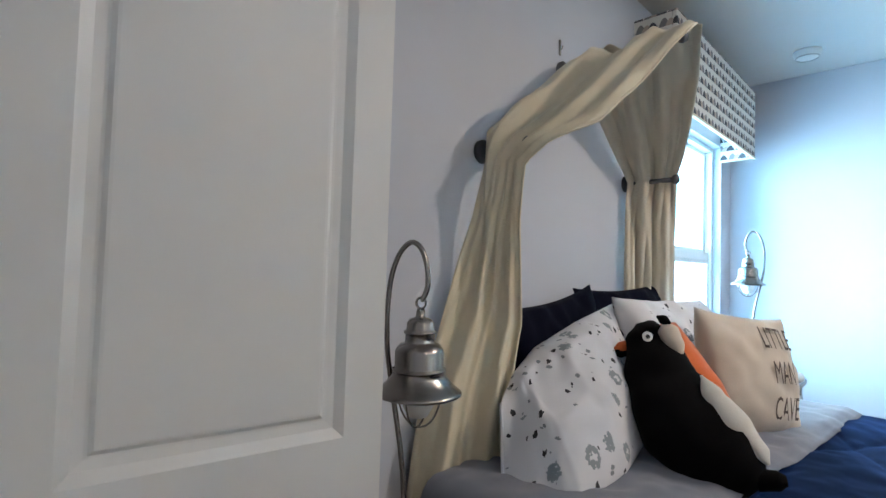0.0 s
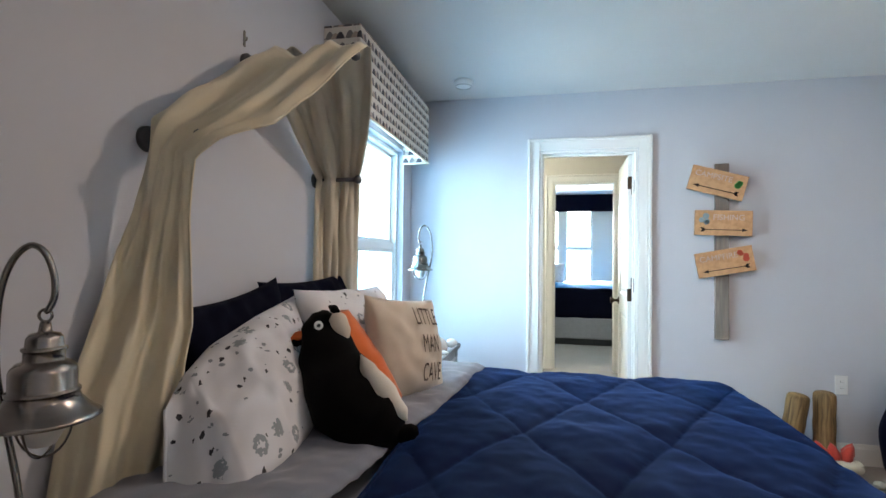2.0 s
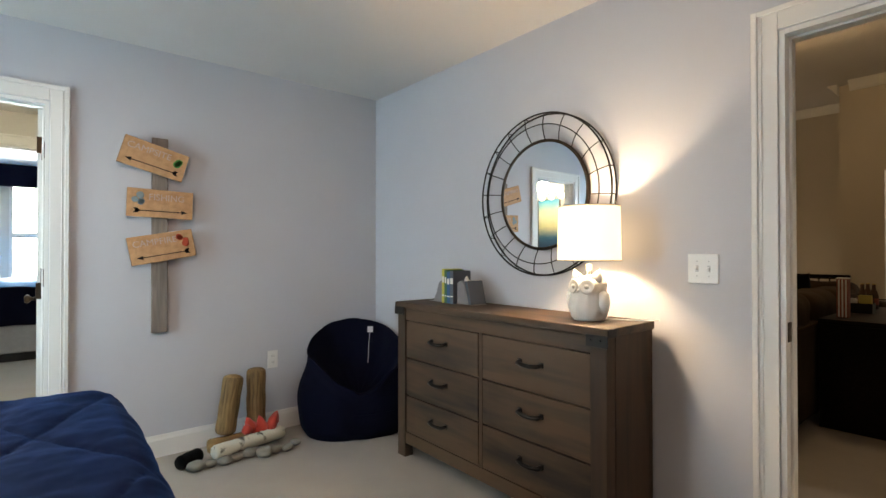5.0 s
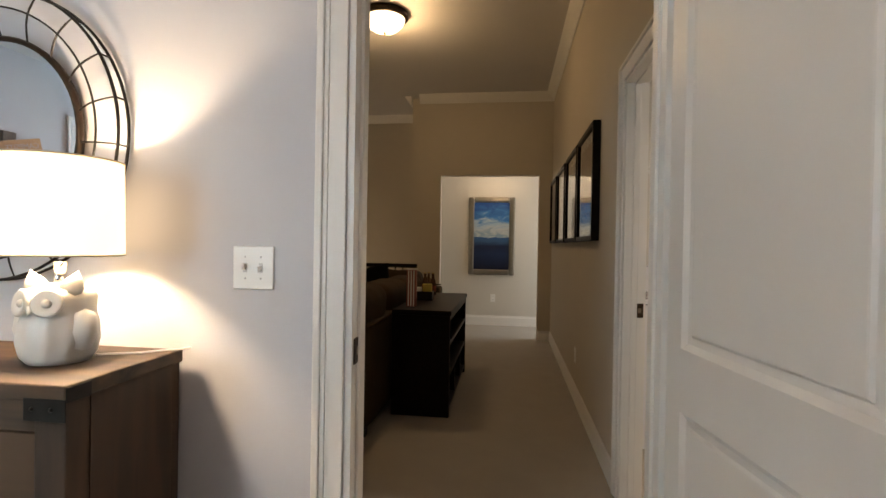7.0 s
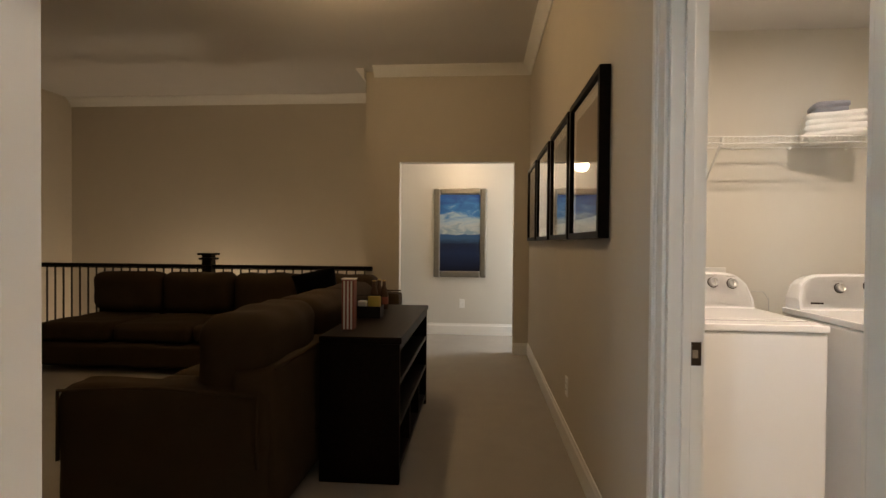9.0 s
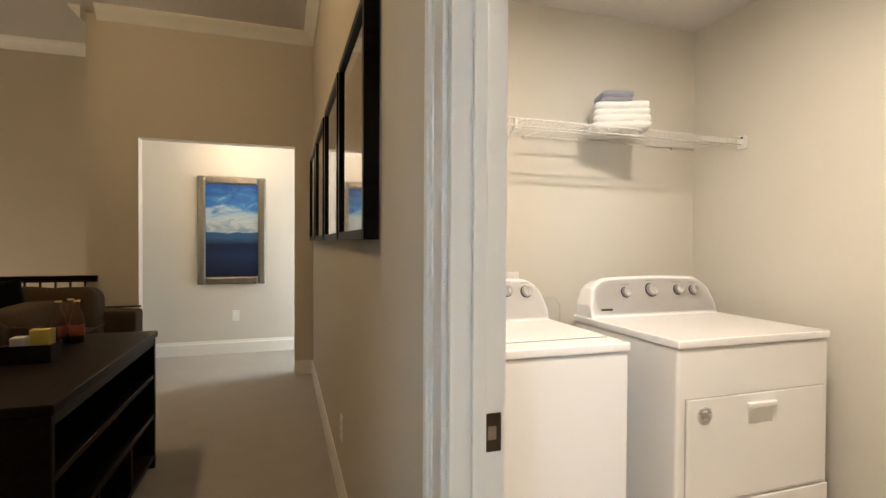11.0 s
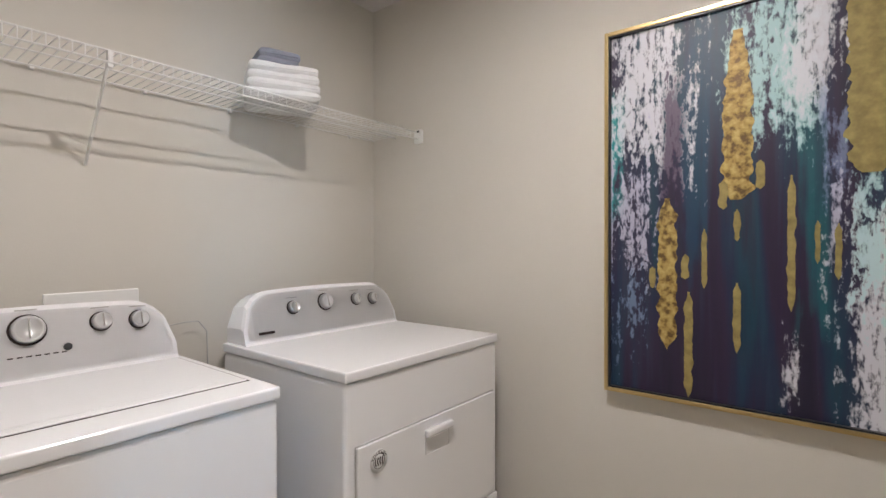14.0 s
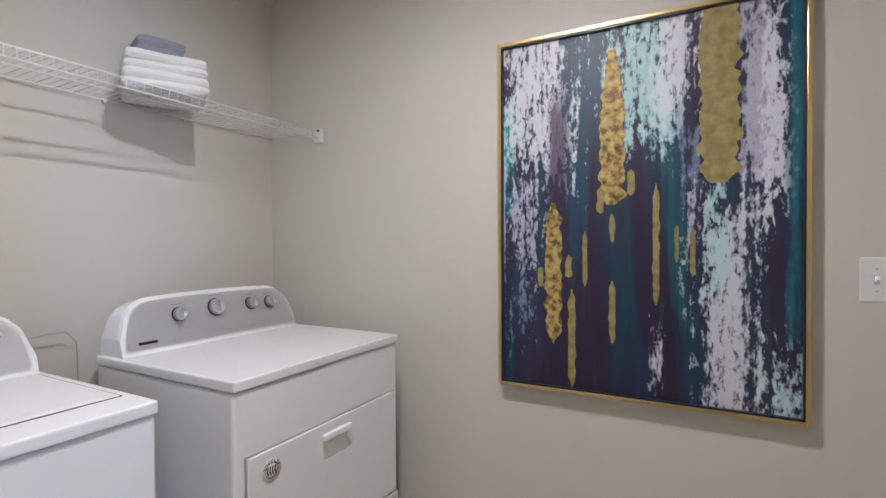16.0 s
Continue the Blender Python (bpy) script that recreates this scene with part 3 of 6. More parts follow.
structure("gallery_ceiling", box(-1.6, -9.47, 2.5, 1.76, FAR - 0.12, 2.6), "ceiling", "white ceiling behind the opening")
structure("wall_gallery_west", box(-1.72, -9.6, 0, -1.6, FAR, 2.6), "wall_cream", "pale painted wall")
structure("wall_gallery_north", box(-1.6, FAR - 0.12, 0, -H, FAR, 2.6), "wall_cream", "pale painted wall")
structure("stairwell_floor", box(1.76, -9.47, -2.8, 6.42, FAR - 0.12, -2.7), "carpet", "beige carpet at the foot of the stairwell")
structure("stairwell_edge", box(1.76, FAR - 0.14, -2.7, 6.3, FAR - 0.121, -0.101), "wall_beige", "beige painted stairwell edge")
structure("wall_stairwell_side", box(1.64, -9.47, -2.7, 1.76, FAR - 0.14, -0.101), "wall_beige", "beige painted stairwell side")
structure("wall_stairwell", box(1.88, -9.47, -2.7, 6.3, -9.35, LOFT_CEIL), "wall_beige", "beige painted stairwell wall")
structure("wall_loft_east", box(6.3, -10.2, -2.7, 6.42, LOFT_N, LOFT_CEIL), "wall_beige", "beige painted loft wall")
structure("wall_bath_south", box(EAST + THICK, -2.5, 0, 6.0, -1.9, CEIL), "wall_cream", "cream painted wall")
structure("wall_bath_north", box(EAST + THICK, 1.0, 0, 9.5, 1.1, CEIL), "wall_cream", "cream painted wall")
structure("wall_bath_east", wall_with_holes(1, -2.5, 1.0, 6.0, 6.12, 0, CEIL, [(-1.22, -0.53, 0, 2.15)]), "wall_cream", "cream painted wall with a doorway")
structure("wall_far_bedroom", wall_with_holes(1, -2.6, 1.1, 9.4, 9.52, 0, CEIL, [(-1.24, -0.75, 0.75, 2.2), (-0.66, -0.17, 0.75, 2.2)]), "wall_cream", "cream painted wall with a window")
structure("wall_far_bedroom_south", box(6.12, -2.6, 0, 9.4, -2.5, CEIL), "wall_cream", "cream painted wall")

structure("backdrop_north", box(-1, 4.0, -2, 10, 4.02, 5), "outside", "bright trees and sky outside")
structure("backdrop_east", box(12.0, -5, -2, 12.02, 4, 5), "outside", "bright trees and sky outside")
structure("ground", box(-30, -30, -3.1, 40, 30, -3.0), "stone", "lawn outside")


def trim_run(axis, a0, a1, at, facing, height=0.13, name="baseboard"):
    """A skirting board with a stepped top on the face at 'at', standing out towards facing (+1 or -1)."""
    prof = [(0, 0), (0.014, 0), (0.014, height * 0.78), (0.009, height * 0.86), (0.006, height), (0, height)]
    bm = bmesh.new()
    ends = []
    for a in (a0, a1):
        ends.append([bm.verts.new((a, at + facing * d, z) if axis == 0 else (at + facing * d, a, z)) for d, z in prof])
    for k in range(len(prof)):
        bm.faces.new([ends[0][k], ends[0][(k + 1) % len(prof)], ends[1][(k + 1) % len(prof)], ends[1][k]])
    bm.faces.new(ends[0][::-1])
    bm.faces.new(ends[1])
    bmesh.ops.recalc_face_normals(bm, faces=bm.faces)
    return structure(name, bm, "trim", "white painted baseboard")


CW = 0.09
trim_run(0, WEST, EAST, NORTH, -1)
trim_run(1, D2[1] + CW, NORTH, EAST, -1)
trim_run(1, SOUTH, D2[0] - CW, EAST, -1)
trim_run(0, D1[1] + CW, EAST, SOUTH, 1)
trim_run(0, WEST, D1[0] - CW, SOUTH, 1)
trim_run(1, SOUTH, NORTH, WEST, 1)
trim_run(1, FAR, D3[0] - CW, 0.0, 1)
trim_run(0, 0.0, 0.17, FAR, 1)
trim_run(0, 1.46, 1.76, FAR, 1)
trim_run(0, -1.6, 1.76, -9.47, 1, 0.15)
trim_run(0, D1[1] + CW, 6.3, LOFT_N, -1)
trim_run(1, LAUNDRY_S, LOFT_N, LAUNDRY_W, 1)
trim_run(0, LAUNDRY_W, -THICK, LAUNDRY_S, 1)
trim_run(1, -0.46, 1.0, 6.0, -1)


def crown(axis, a0, a1, at, facing, top):
    bm = bmesh.new()
    prof = [(0, -0.11), (0.012, -0.11), (0.02, -0.09), (0.045, -0.055), (0.075, -0.03), (0.09, -0.012), (0.09, 0), (0, 0)]
    ends = []
    for a in (a0, a1):
        ends.append([bm.verts.new((a, at + facing * d, top + z) if axis == 0 else (at + facing * d, a, top + z)) for d, z in prof])
    for k in range(len(prof)):
        bm.faces.new([ends[0][k], ends[0][(k + 1) % len(prof)], ends[1][(k + 1) % len(prof)], ends[1][k]])
    bm.faces.new(ends[0][::-1])
    bm.faces.new(ends[1])
    bmesh.ops.recalc_face_normals(bm, faces=bm.faces)
    return structure("trim", bm, "trim", "white crown moulding")


crown(1, FAR, LOFT_N, 0.0, 1, LOFT_CEIL)
crown(0, 0.0, 1.76, FAR, 1, LOFT_CEIL)
crown(0, 1.88, 6.3, -9.35, 1, LOFT_CEIL)
crown(1, -9.35, FAR, 1.88, 1, LOFT_CEIL)


def casing(name, axis, a0, a1, top, face, out, depth, width=CW, strike=None):
    """Door casing round an opening on the face at 'face', standing out towards out, with the jamb lining going back by depth."""
    th = thing(name, (0, 0, 0), "white painted doorway with moulded casing", "doorway")
    th["kind"] = "structure"
    f = face

    def put(p, q, lo, hi, d0, d1):
        return (p, f + out * d0, lo, q, f + out * d1, hi) if axis == 0 else (f + out * d0, p, lo, f + out * d1, q, hi)

    for nm, p, q, lo, hi in (("casing_side", a0 - width, a0 - 0.004, 0, top + width), ("casing_side", a1 + 0.004, a1 + width, 0, top + width), ("casing_head", a0 - 0.004, a1 + 0.004, top + 0.004, top + width)):
        w = q - p
        bm = boxes(put(p, q, lo, hi, 0.0, 0.012), bevel=0.003)
        if nm == "casing_side":
            left = p < a0
            o0, o1 = (p, p + 0.022) if left else (q - 0.022, q)
            i0, i1 = (p + 0.030, p + 0.036) if left else (q - 0.036, q - 0.030)
            box(*put(o0, o1, lo, hi, 0.0, 0.021), bevel=0.004, bm=bm)
            box(*put(i0, i1, lo, hi - 0.03, 0.0, 0.016), bevel=0.002, bm=bm)
        else:
            box(*put(p - width + 0.024, q + width - 0.024, hi - 0.022, hi - 0.001, 0.0, 0.020), bevel=0.004, bm=bm)
        part(nm, bm, "trim", th)
    g = 0.016
    if not depth:
        return th
    for nm, p, q, lo, hi in (("jamb", a0 - 0.002, a0 + g, 0, top), ("jamb", a1 - g, a1 + 0.002, 0, top), ("jamb_head", a0 + g, a1 - g, top - g, top + 0.002)):
        bm = boxes(put(p, q, lo, hi, -depth - 0.002, 0.002))
        s = 0.010
        if nm == "jamb":
            p2, q2 = (q, q + s) if p < a0 else (p - s, p)
            box(*put(p2, q2, lo, hi - g, -depth * 0.62, -depth * 0.36), bevel=0.002, bm=bm)
        else:
            box(*put(p, q, lo - s, lo, -depth * 0.62, -depth * 0.36), bevel=0.002, bm=bm)
        part(nm, bm, "trim", th)
    return th


c1 = casing("doorway_1", 0, *D1, DH, SOUTH, 1, THICK)
c2 = casing("doorway_2", 1, *D2, DH, EAST, -1, THICK)
c3 = casing("doorway_3", 1, *D3, DH, 0.0, 1, 0.10)
c4 = casing("doorway_4", 1, -1.22, -0.53, 2.15, 6.0, -1, THICK)
c5 = casing("doorway_5", 0, *D1, DH, LOFT_N, -1, 0.0)


def strike(parent, x, y, z, axis, out):
    """Black strike plate with a lip, let into a jamb."""
    if axis == 0:
        bm = boxes((x, y - 0.018, z - 0.036, x + out * 0.004, y + 0.024, z + 0.036), bevel=0.0018)
        hole = box(x + out * 0.002, y - 0.008, z - 0.012, x + out * 0.0045, y + 0.008, z + 0.012)
    else:
        bm = boxes((x - 0.018, y, z - 0.034, x + 0.026, y + out * 0.004, z + 0.034), bevel=0.0018)
        hole = box(x - 0.008, y + out * 0.002, z - 0.012, x + 0.008, y + out * 0.0045, z + 0.012)
    part("strike_plate", bm, "bronze", parent, "dark bronze strike plate")
    part("strike_hole", hole, "nickel", parent)


for hz in (0.30, 1.085, 1.775):
    hg = part("hinge", boxes((EAST + 0.035, D2[0] + 0.0165, hz - 0.047, EAST + 0.080, D2[0] + 0.020, hz + 0.047), bevel=0.001), "bronze", c2, "dark bronze hinge")
    part("hinge_pin", tube([(EAST + 0.086, D2[0] + 0.024, hz - 0.052), (EAST + 0.086, D2[0] + 0.024, hz + 0.052)], 0.006, 8), "bronze", hg)
strike(c1, D1[1] - 0.016, SOUTH - 0.035, 0.93, 0, -1)
strike(c3, -0.075, D3[0] + 0.016, 0.93, 1, 1)


def door_leaf(name, hinge, turn, width, label, knob=True, height=2.0, st=0.115, hinged=True, st_hinge=0.0, rail=0.985):
    """A two-panel moulded door; local x runs from the hinge, the thickness along y."""
    th = thing(name, (hinge[0], hinge[1], 0.012), label, "door", turn=turn)
    t = 0.035
    sh = st_hinge or st
    pans = [(0.22, 0.84), (rail, height - 0.12)]
    bm = bmesh.new()
    for x0, x1, z0, z1 in [(0, sh, 0, height), (width - st, width, 0, height), (sh, width - st, 0, pans[0][0]), (sh, width - st, pans[0][1], pans[1][0]), (sh, width - st, pans[1][1], height)]:
        box(x0, -t / 2, z0, x1, t / 2, z1, bm=bm)
    part("leaf", bm, "door", th)
    for z0, z1 in pans:
        bm = bmesh.new()
        x0, x1 = sh, width - st
        for sgn in (-1, 1):
            steps = [(0.0, 0.5), (0.003, 0.44), (0.014, 0.24), (0.026, 0.20), (0.030, 0.20), (0.036, 0.34), (0.040, 0.36)]
            loops = []
            for ins, yy in steps:
                loops.append([bm.verts.new((px, sgn * t * yy, pz)) for px, pz in ((x0 + ins, z0 + ins), (x1 - ins, z0 + ins), (x1 - ins, z1 - ins), (x0 + ins, z1 - ins))])
            for a, b in zip(loops, loops[1:]):
                for k in range(4):
                    bm.faces.new([a[k], a[(k + 1) % 4], b[(k + 1) % 4], b[k]])
            bm.faces.new(loops[-1])
        bmesh.ops.recalc_face_normals(bm, faces=bm.faces)
        part("panel", bm, "door", th)
    if knob:
        for sgn in (-1, 1):
            kb = lathe([(0.0, 0.0), (0.030, 0.0), (0.030, 0.006), (0.012, 0.012), (0.010, 0.035), (0.024, 0.045), (0.028, 0.058), (0.020, 0.068), (0, 0.070)], 20)
            part("knob", kb, "bronze", th, "dark bronze round door knob", True, (width - 0.06, sgn * t / 2, 0.92), (-90 * sgn, 0, 0))
    for z in (0.2, 1.0, 1.8) if hinged else ():
        part("hinge", boxes((-0.008, -0.022, z - 0.045, 0.003, 0.022, z + 0.045), bevel=0.002), "bronze", th, "dark bronze hinge")
    return th


door_leaf("closet_door", (0.152, 0.331), -9.5, 0.537, "open white two-panel door beside the bed", knob=False, st=0.064, st_hinge=0.130, rail=0.952)
door_leaf("bedroom_door", (D1[0] - 0.01, SOUTH + 0.02), 98.2, 0.66, "open white two-panel door swung into the bedroom", knob=False, st=0.068, hinged=False)
door_leaf("bath_door", (EAST + 0.125, D2[0] + 0.028), -1.0, 0.60, "open white door swung away beyond the east doorway")


# ---- bedroom window, valance, canopy ----
def window(name, axis, a0, a1, z0, z1, face, out, depth, rail, label, w=0.022):
    """A sash window in an opening; out points into the room."""
    th = thing(name, (0, 0, 0), label, "window")
    th["kind"] = "structure"

    def bx(p, q, lo, hi, d0, d1, bevel=0.003):
        d0, d1 = face - out * d0, face - out * d1
        return boxes((p, min(d0, d1), lo, q, max(d0, d1), hi) if axis == 0 else (min(d0, d1), p, lo, max(d0, d1), q, hi), bevel=bevel)

    f = 0.026
    for nm, p, q, lo, hi in (("frame", a0, a0 + f, z0, z1), ("frame", a1 - f, a1, z0, z1), ("frame", a0 + f, a1 - f, z1 - f, z1), ("frame", a0 + f, a1 - f, z0, z0 + f)):
        part(nm, bx(p, q, lo, hi, 0.045, depth - 0.01), "trim", th)
    part("sash_rail", bx(a0 + f, a1 - f, rail - 0.022, rail + 0.022, 0.06, 0.10), "trim", th)
    for lo, hi, d in ((z0 + f, rail - 0.022, 0.06), (rail + 0.022, z1 - f, 0.085)):
        for p, q, l2, h2 in ((a0 + f, a0 + f + w, lo, hi), (a1 - f - w, a1 - f, lo, hi), (a0 + f + w, a1 - f - w, hi - w, hi), (a0 + f + w, a1 - f - w, lo, lo + w)):
            part("sash", bx(p, q, l2, h2, d, d + 0.025), "trim", th)
        pane = part("pane", bx(a0 + f + w, a1 - f - w, lo + w, hi - w, d + 0.010, d + 0.014, 0), "glass", th)
        pane.visible_shadow = False
    part("sill", bx(a0 - 0.02, a1 + 0.02, z0 - 0.025, z0, -0.03, depth - 0.02), "trim", th)
    return th


window("window_1", 0, WIN[0], WIN[1], WIN[2], WIN[3], NORTH, -1, THICK, 1.34, "white double-hung window over the bed head")
for w0, w1 in ((-1.24, -0.75), (-0.66, -0.17)):
    window("window_2", 1, w0, w1, 0.75, 2.2, 9.4, -1, THICK, 1.47, "white double-hung window in the far bedroom", 0.014)

vl = thing("valance", (2.9, 0.43, 1.93), "box valance in hill print cloth above the bedroom window", "valance")
part("valance_front", box(-0.64, -0.085, 0, 0.64, -0.065, 0.40, 0.006), "valance", vl)
part("valance_side", box(-0.64, -0.064, 0, -0.62, 0.098, 0.40, 0.004), "valance", vl)
part("valance_side", box(0.62, -0.064, 0, 0.64, 0.098, 0.40, 0.004), "valance", vl)
part("valance_top", box(-0.619, -0.064, 0.38, 0.619, 0.098, 0.395), "valance", vl)
part("piping", tube([(-0.64, 0.098, 0.0), (-0.64, -0.085, 0.0), (0.64, -0.085, 0.0), (0.64, 0.098, 0.0)], 0.006), "cream_cloth", vl, "cream piping")


def tie_rod(x, z, length, label, name="drape_rod"):
    th = thing(name, (x, NORTH, z), label, "drape rod", "rods that hold the bed drape")
    part("flange", lathe([(0.0, 0), (0.034, 0), (0.034, 0.012), (0.026, 0.018), (0.014, 0.022), (0, 0.022)], 24), "silver_dark", th, "round dark iron flange", True, rot=(90, 0, 0))
    part("rod", tube([(0, -0.02, 0), (0, -length, 0)], 0.010, 12), "silver_dark", th, "", True)
    part("finial", lathe([(0, 0), (0.016, 0.0), (0.020, 0.010), (0.016, 0.022), (0, 0.026)], 16), "silver_dark", th, "", True, (0, -length + 0.004, 0), (90, 0, 0))
    return th


tie_rod(1.258, 1.560, 0.155, "dark iron drape rod under the canopy cloth")
tie_rod(2.20, 1.60, 0.20, "dark iron drape rod beside the window")
tie_rod(1.678, 1.925, 0.40, "dark iron drape rod at the canopy peak")
hk = thing("wall_hook", (1.665, NORTH, 2.00), "small grey wall hook above the canopy", "hook")
part("hook_plate", boxes((-0.005, -0.004, -0.02, 0.005, 0, 0.035), bevel=0.001), "pewter", hk)
part("hook_arm", tube([(0, -0.004, 0), (0, -0.010, 0.002), (0, -0.012, 0.012)], 0.0025), "pewter", hk)


def lerp_path(keys, t):
    for (t0, p), (t1, q) in zip(keys, keys[1:]):
        if t <= t1:
            s = (t - t0) / (t1 - t0)
            s = s * s * (3 - 2 * s) * 0.35 + s * 0.65
            return Vector(p).lerp(Vector(q), s)
    return Vector(keys[-1][1])


def drape(name, label, back, front, folds, material, seed, sag=0.0, gather=1.6):
    """One fall of cloth between a wall-side edge and a room-side edge, pleated along its length."""
    th = thing(name, (0, 0, 0), label, "bed drape")

    def f(u, v):
        a, b = lerp_path(back, u), lerp_path(front, u)
        p = a.lerp(b, v)
        run = (lerp_path(front, min(1, u + 0.02)) - lerp_path(front, max(0, u - 0.02)))
        nrm = (b - a).cross(run)
        nrm = nrm.normalized() if nrm.length > 1e-6 else Vector((1, 0, 0))
        width = (b - a).length
        amp = 0.007 + 0.017 * min(1, width / 0.3)
        ph = v * folds * 2 * math.pi + seed
        w = 0.7 * math.sin(ph + 3.0 * noise.noise(Vector((u * 2.5, seed + v, 0)))) + 0.3 * math.sin(ph * 2.3 + u * 7 + seed) + 1.5 * noise.noise(Vector((v * 4, u * 3, seed))) + 0.6 * noise.noise(Vector((v * 11, u * 14, seed)))
        p += nrm * amp * w
        p.z -= sag * math.sin(math.pi * min(1, u * gather)) * v if u * gather < 1 else 0
        return p

    part("cloth", surface(f, 90, 70, 0.004), material, th, "", True)
    part("hem", tube([f(k / 60, 1.0) for k in range(61)], 0.0035, 6), material, th, "stitched hem", True)
    return th


drape("bed_drape", "cream cotton canopy drape swagged to the iron rod", [(0, (1.655, 0.50, 1.945)), (0.24, (1.215, 0.475, 1.60)), (0.31, (1.212, 0.480, 1.53)), (0.42, (1.175, 0.485, 1.37)), (0.55, (1.11, 0.49, 1.18)), (0.70, (1.02, 0.49, 0.95)), (1, (0.86, 0.48, 0.06))], [(0, (1.660, 0.08, 1.945)), (0.12, (1.415, 0.16, 1.705)), (0.19, (1.315, 0.20, 1.612)), (0.27, (1.222, 0.29, 1.545)), (0.31, (1.205, 0.345, 1.500)), (0.42, (1.213, 0.36, 1.35)), (0.58, (1.238, 0.36, 1.08)), (0.70, (1.19, 0.36, 0.88)), (0.80, (1.12, 0.35, 0.62)), (1, (1.02, 0.36, 0.06))], 1.9, "cream_cloth", 1.0, 0.0, 3.2)
drape("bed_drape", "taupe cotton canopy drape drawn to the window side rod", [(0, (1.665, 0.50, 1.935)), (0.15, (1.87, 0.50, 1.83)), (0.29, (2.17, 0.505, 1.60)), (0.36, (2.15, 0.505, 1.53)), (1, (2.12, 0.50, 0.06))], [(0, (1.70, 0.08, 1.950)), (0.12, (1.90, 0.15, 1.885)), (0.20, (2.09, 0.24, 1.78)), (0.29, (2.23, 0.33, 1.63)), (0.36, (2.25, 0.34, 1.53)), (0.7, (2.36, 0.37, 0.9)), (1, (2.38, 0.40, 0.06))], 2.8, "taupe_cloth", 4.0)

# ---- bed ----
BX0, BX1, BY0, BY1, BZ = 0.98, 2.42, -1.24, 0.44, 0.745
bed = thing("bed", (1.70, -0.4, 0), "full-size bed with box spring and mattress under navy bedding", "bed")
part("box_spring", box(-0.70, -0.80, 0.16, 0.70, 0.83, 0.42, 0.02), "skirt_grey", bed)
part("mattress", box(-0.70, -0.80, 0.43, 0.70, 0.83, 0.70, 0.05, 4), "sheet", bed, "", True)
for lx in (-0.6, 0.6):
    for ly in (-0.7, 0.7):
        part("leg", lathe([(0, 0), (0.022, 0), (0.03, 0.16), (0, 0.16)], 12), "black_plastic", bed, "", True, (lx, ly, 0))


def over_box(a, b, top, hx, y0, r, drop_gain=1.0):
    """Where cloth laid flat at (a, b) comes to rest over the bed: flat on top, then down the sides and the foot."""
    cx = 1.70
    oa = max(0.0, abs(a) - (hx - r))
    ob = max(0.0, (y0 + r) - b)
    o = math.hypot(oa, ob)
    if o < 1e-9:
        return Vector((cx + a, b, top))
    arc = r * math.pi / 2
    ang = min(o / r, math.pi / 2)
    horiz, down = r * math.sin(ang), r * (1 - math.cos(ang)) + max(0.0, o - arc)
    ux, uy = (oa / o) * (1 if a > 0 else -1), -ob / o
    flare = 0.0 * max(0.0, o - arc)
    return Vector((cx + math.copysign(min(abs(a), hx - r), a) + ux * (horiz + flare), max(b, y0 + r) + uy * (horiz + flare), top - down))


def quilt_point(u, v):
    a, b = -1.22 + 2.44 * u, -1.74 + (1.74 - 0.12) * v
    p = over_box(a, b, BZ, 0.738, -1.262, 0.06)
    q1, q2 = (a * 0.55 + b) / 0.40 + 0.2, (a * 0.55 - b) / 0.40
    puff = (abs(math.sin(math.pi * q1)) ** 0.2) * (abs(math.sin(math.pi * q2)) ** 0.2)
    wr = noise.noise(Vector((a * 7, b * 7, 3))) * 0.010 + noise.noise(Vector((a * 15, b * 19, 8))) * 0.0045 + noise.noise(Vector((a * 28, b * 34, 1))) * 0.0015
    lift = 0.024 * puff + wr * 0.8
    q = over_box(a, b, BZ - 0.5, 0.738, -1.262, 0.06)
    side = max(0.0, min(1.0, (BZ - p.z) / 0.06))
    out = Vector((math.copysign(1, a) if abs(a) > 0.65 else 0, -1 if b < -1.18 else 0, 0))
    out = out.normalized() if out.length else Vector((0, 0, 1))
    p += (Vector((0, 0, 1)) * (1 - side) + out * side) * lift
    if v > 0.97:
        p.z -= 0.012 * (v - 0.97) / 0.03
    p.y += 0.02 * noise.noise(Vector((a * 3, 0, 5))) * v
    p.z = max(p.z, 0.03)
    return p


cf = thing("comforter", (0, 0, 0), "navy blue quilted comforter spread over the bed", "comforter")
part("quilt", surface(quilt_point, 300, 220, 0.012), "navy_quilt", cf, "", True)
part("binding", tube([quilt_point(k / 80, 1.0) for k in range(81)], 0.006, 6), "navy_quilt", cf, "navy binding", True)


def sheet_point(u, v):
    a, b = -0.98 + 1.96 * u, -0.20 + 0.62 * v
    b += (0.030 * noise.noise(Vector((a * 2.5, 0, 2))) - 0.11 * (a - 0.45)) * (1 - v)
    p = over_box(a, b, BZ + 0.034 * (1 - v) ** 0.5 + 0.006, 0.75, -3, 0.06)
    p.z += 0.008 * noise.noise(Vector((a * 9, b * 12, 4))) + 0.006 * noise.noise(Vector((a * 24, b * 20, 6)))
    if v < 0.06:
        p.z -= 0.018 * (1 - v / 0.06)
    return p


sh = thing("bed_sheet", (0, 0, 0), "light grey sheet folded back over the comforter", "sheet")
part("sheet_fold", surface(sheet_point, 110, 50, 0.006), "sheet", sh, "", True)


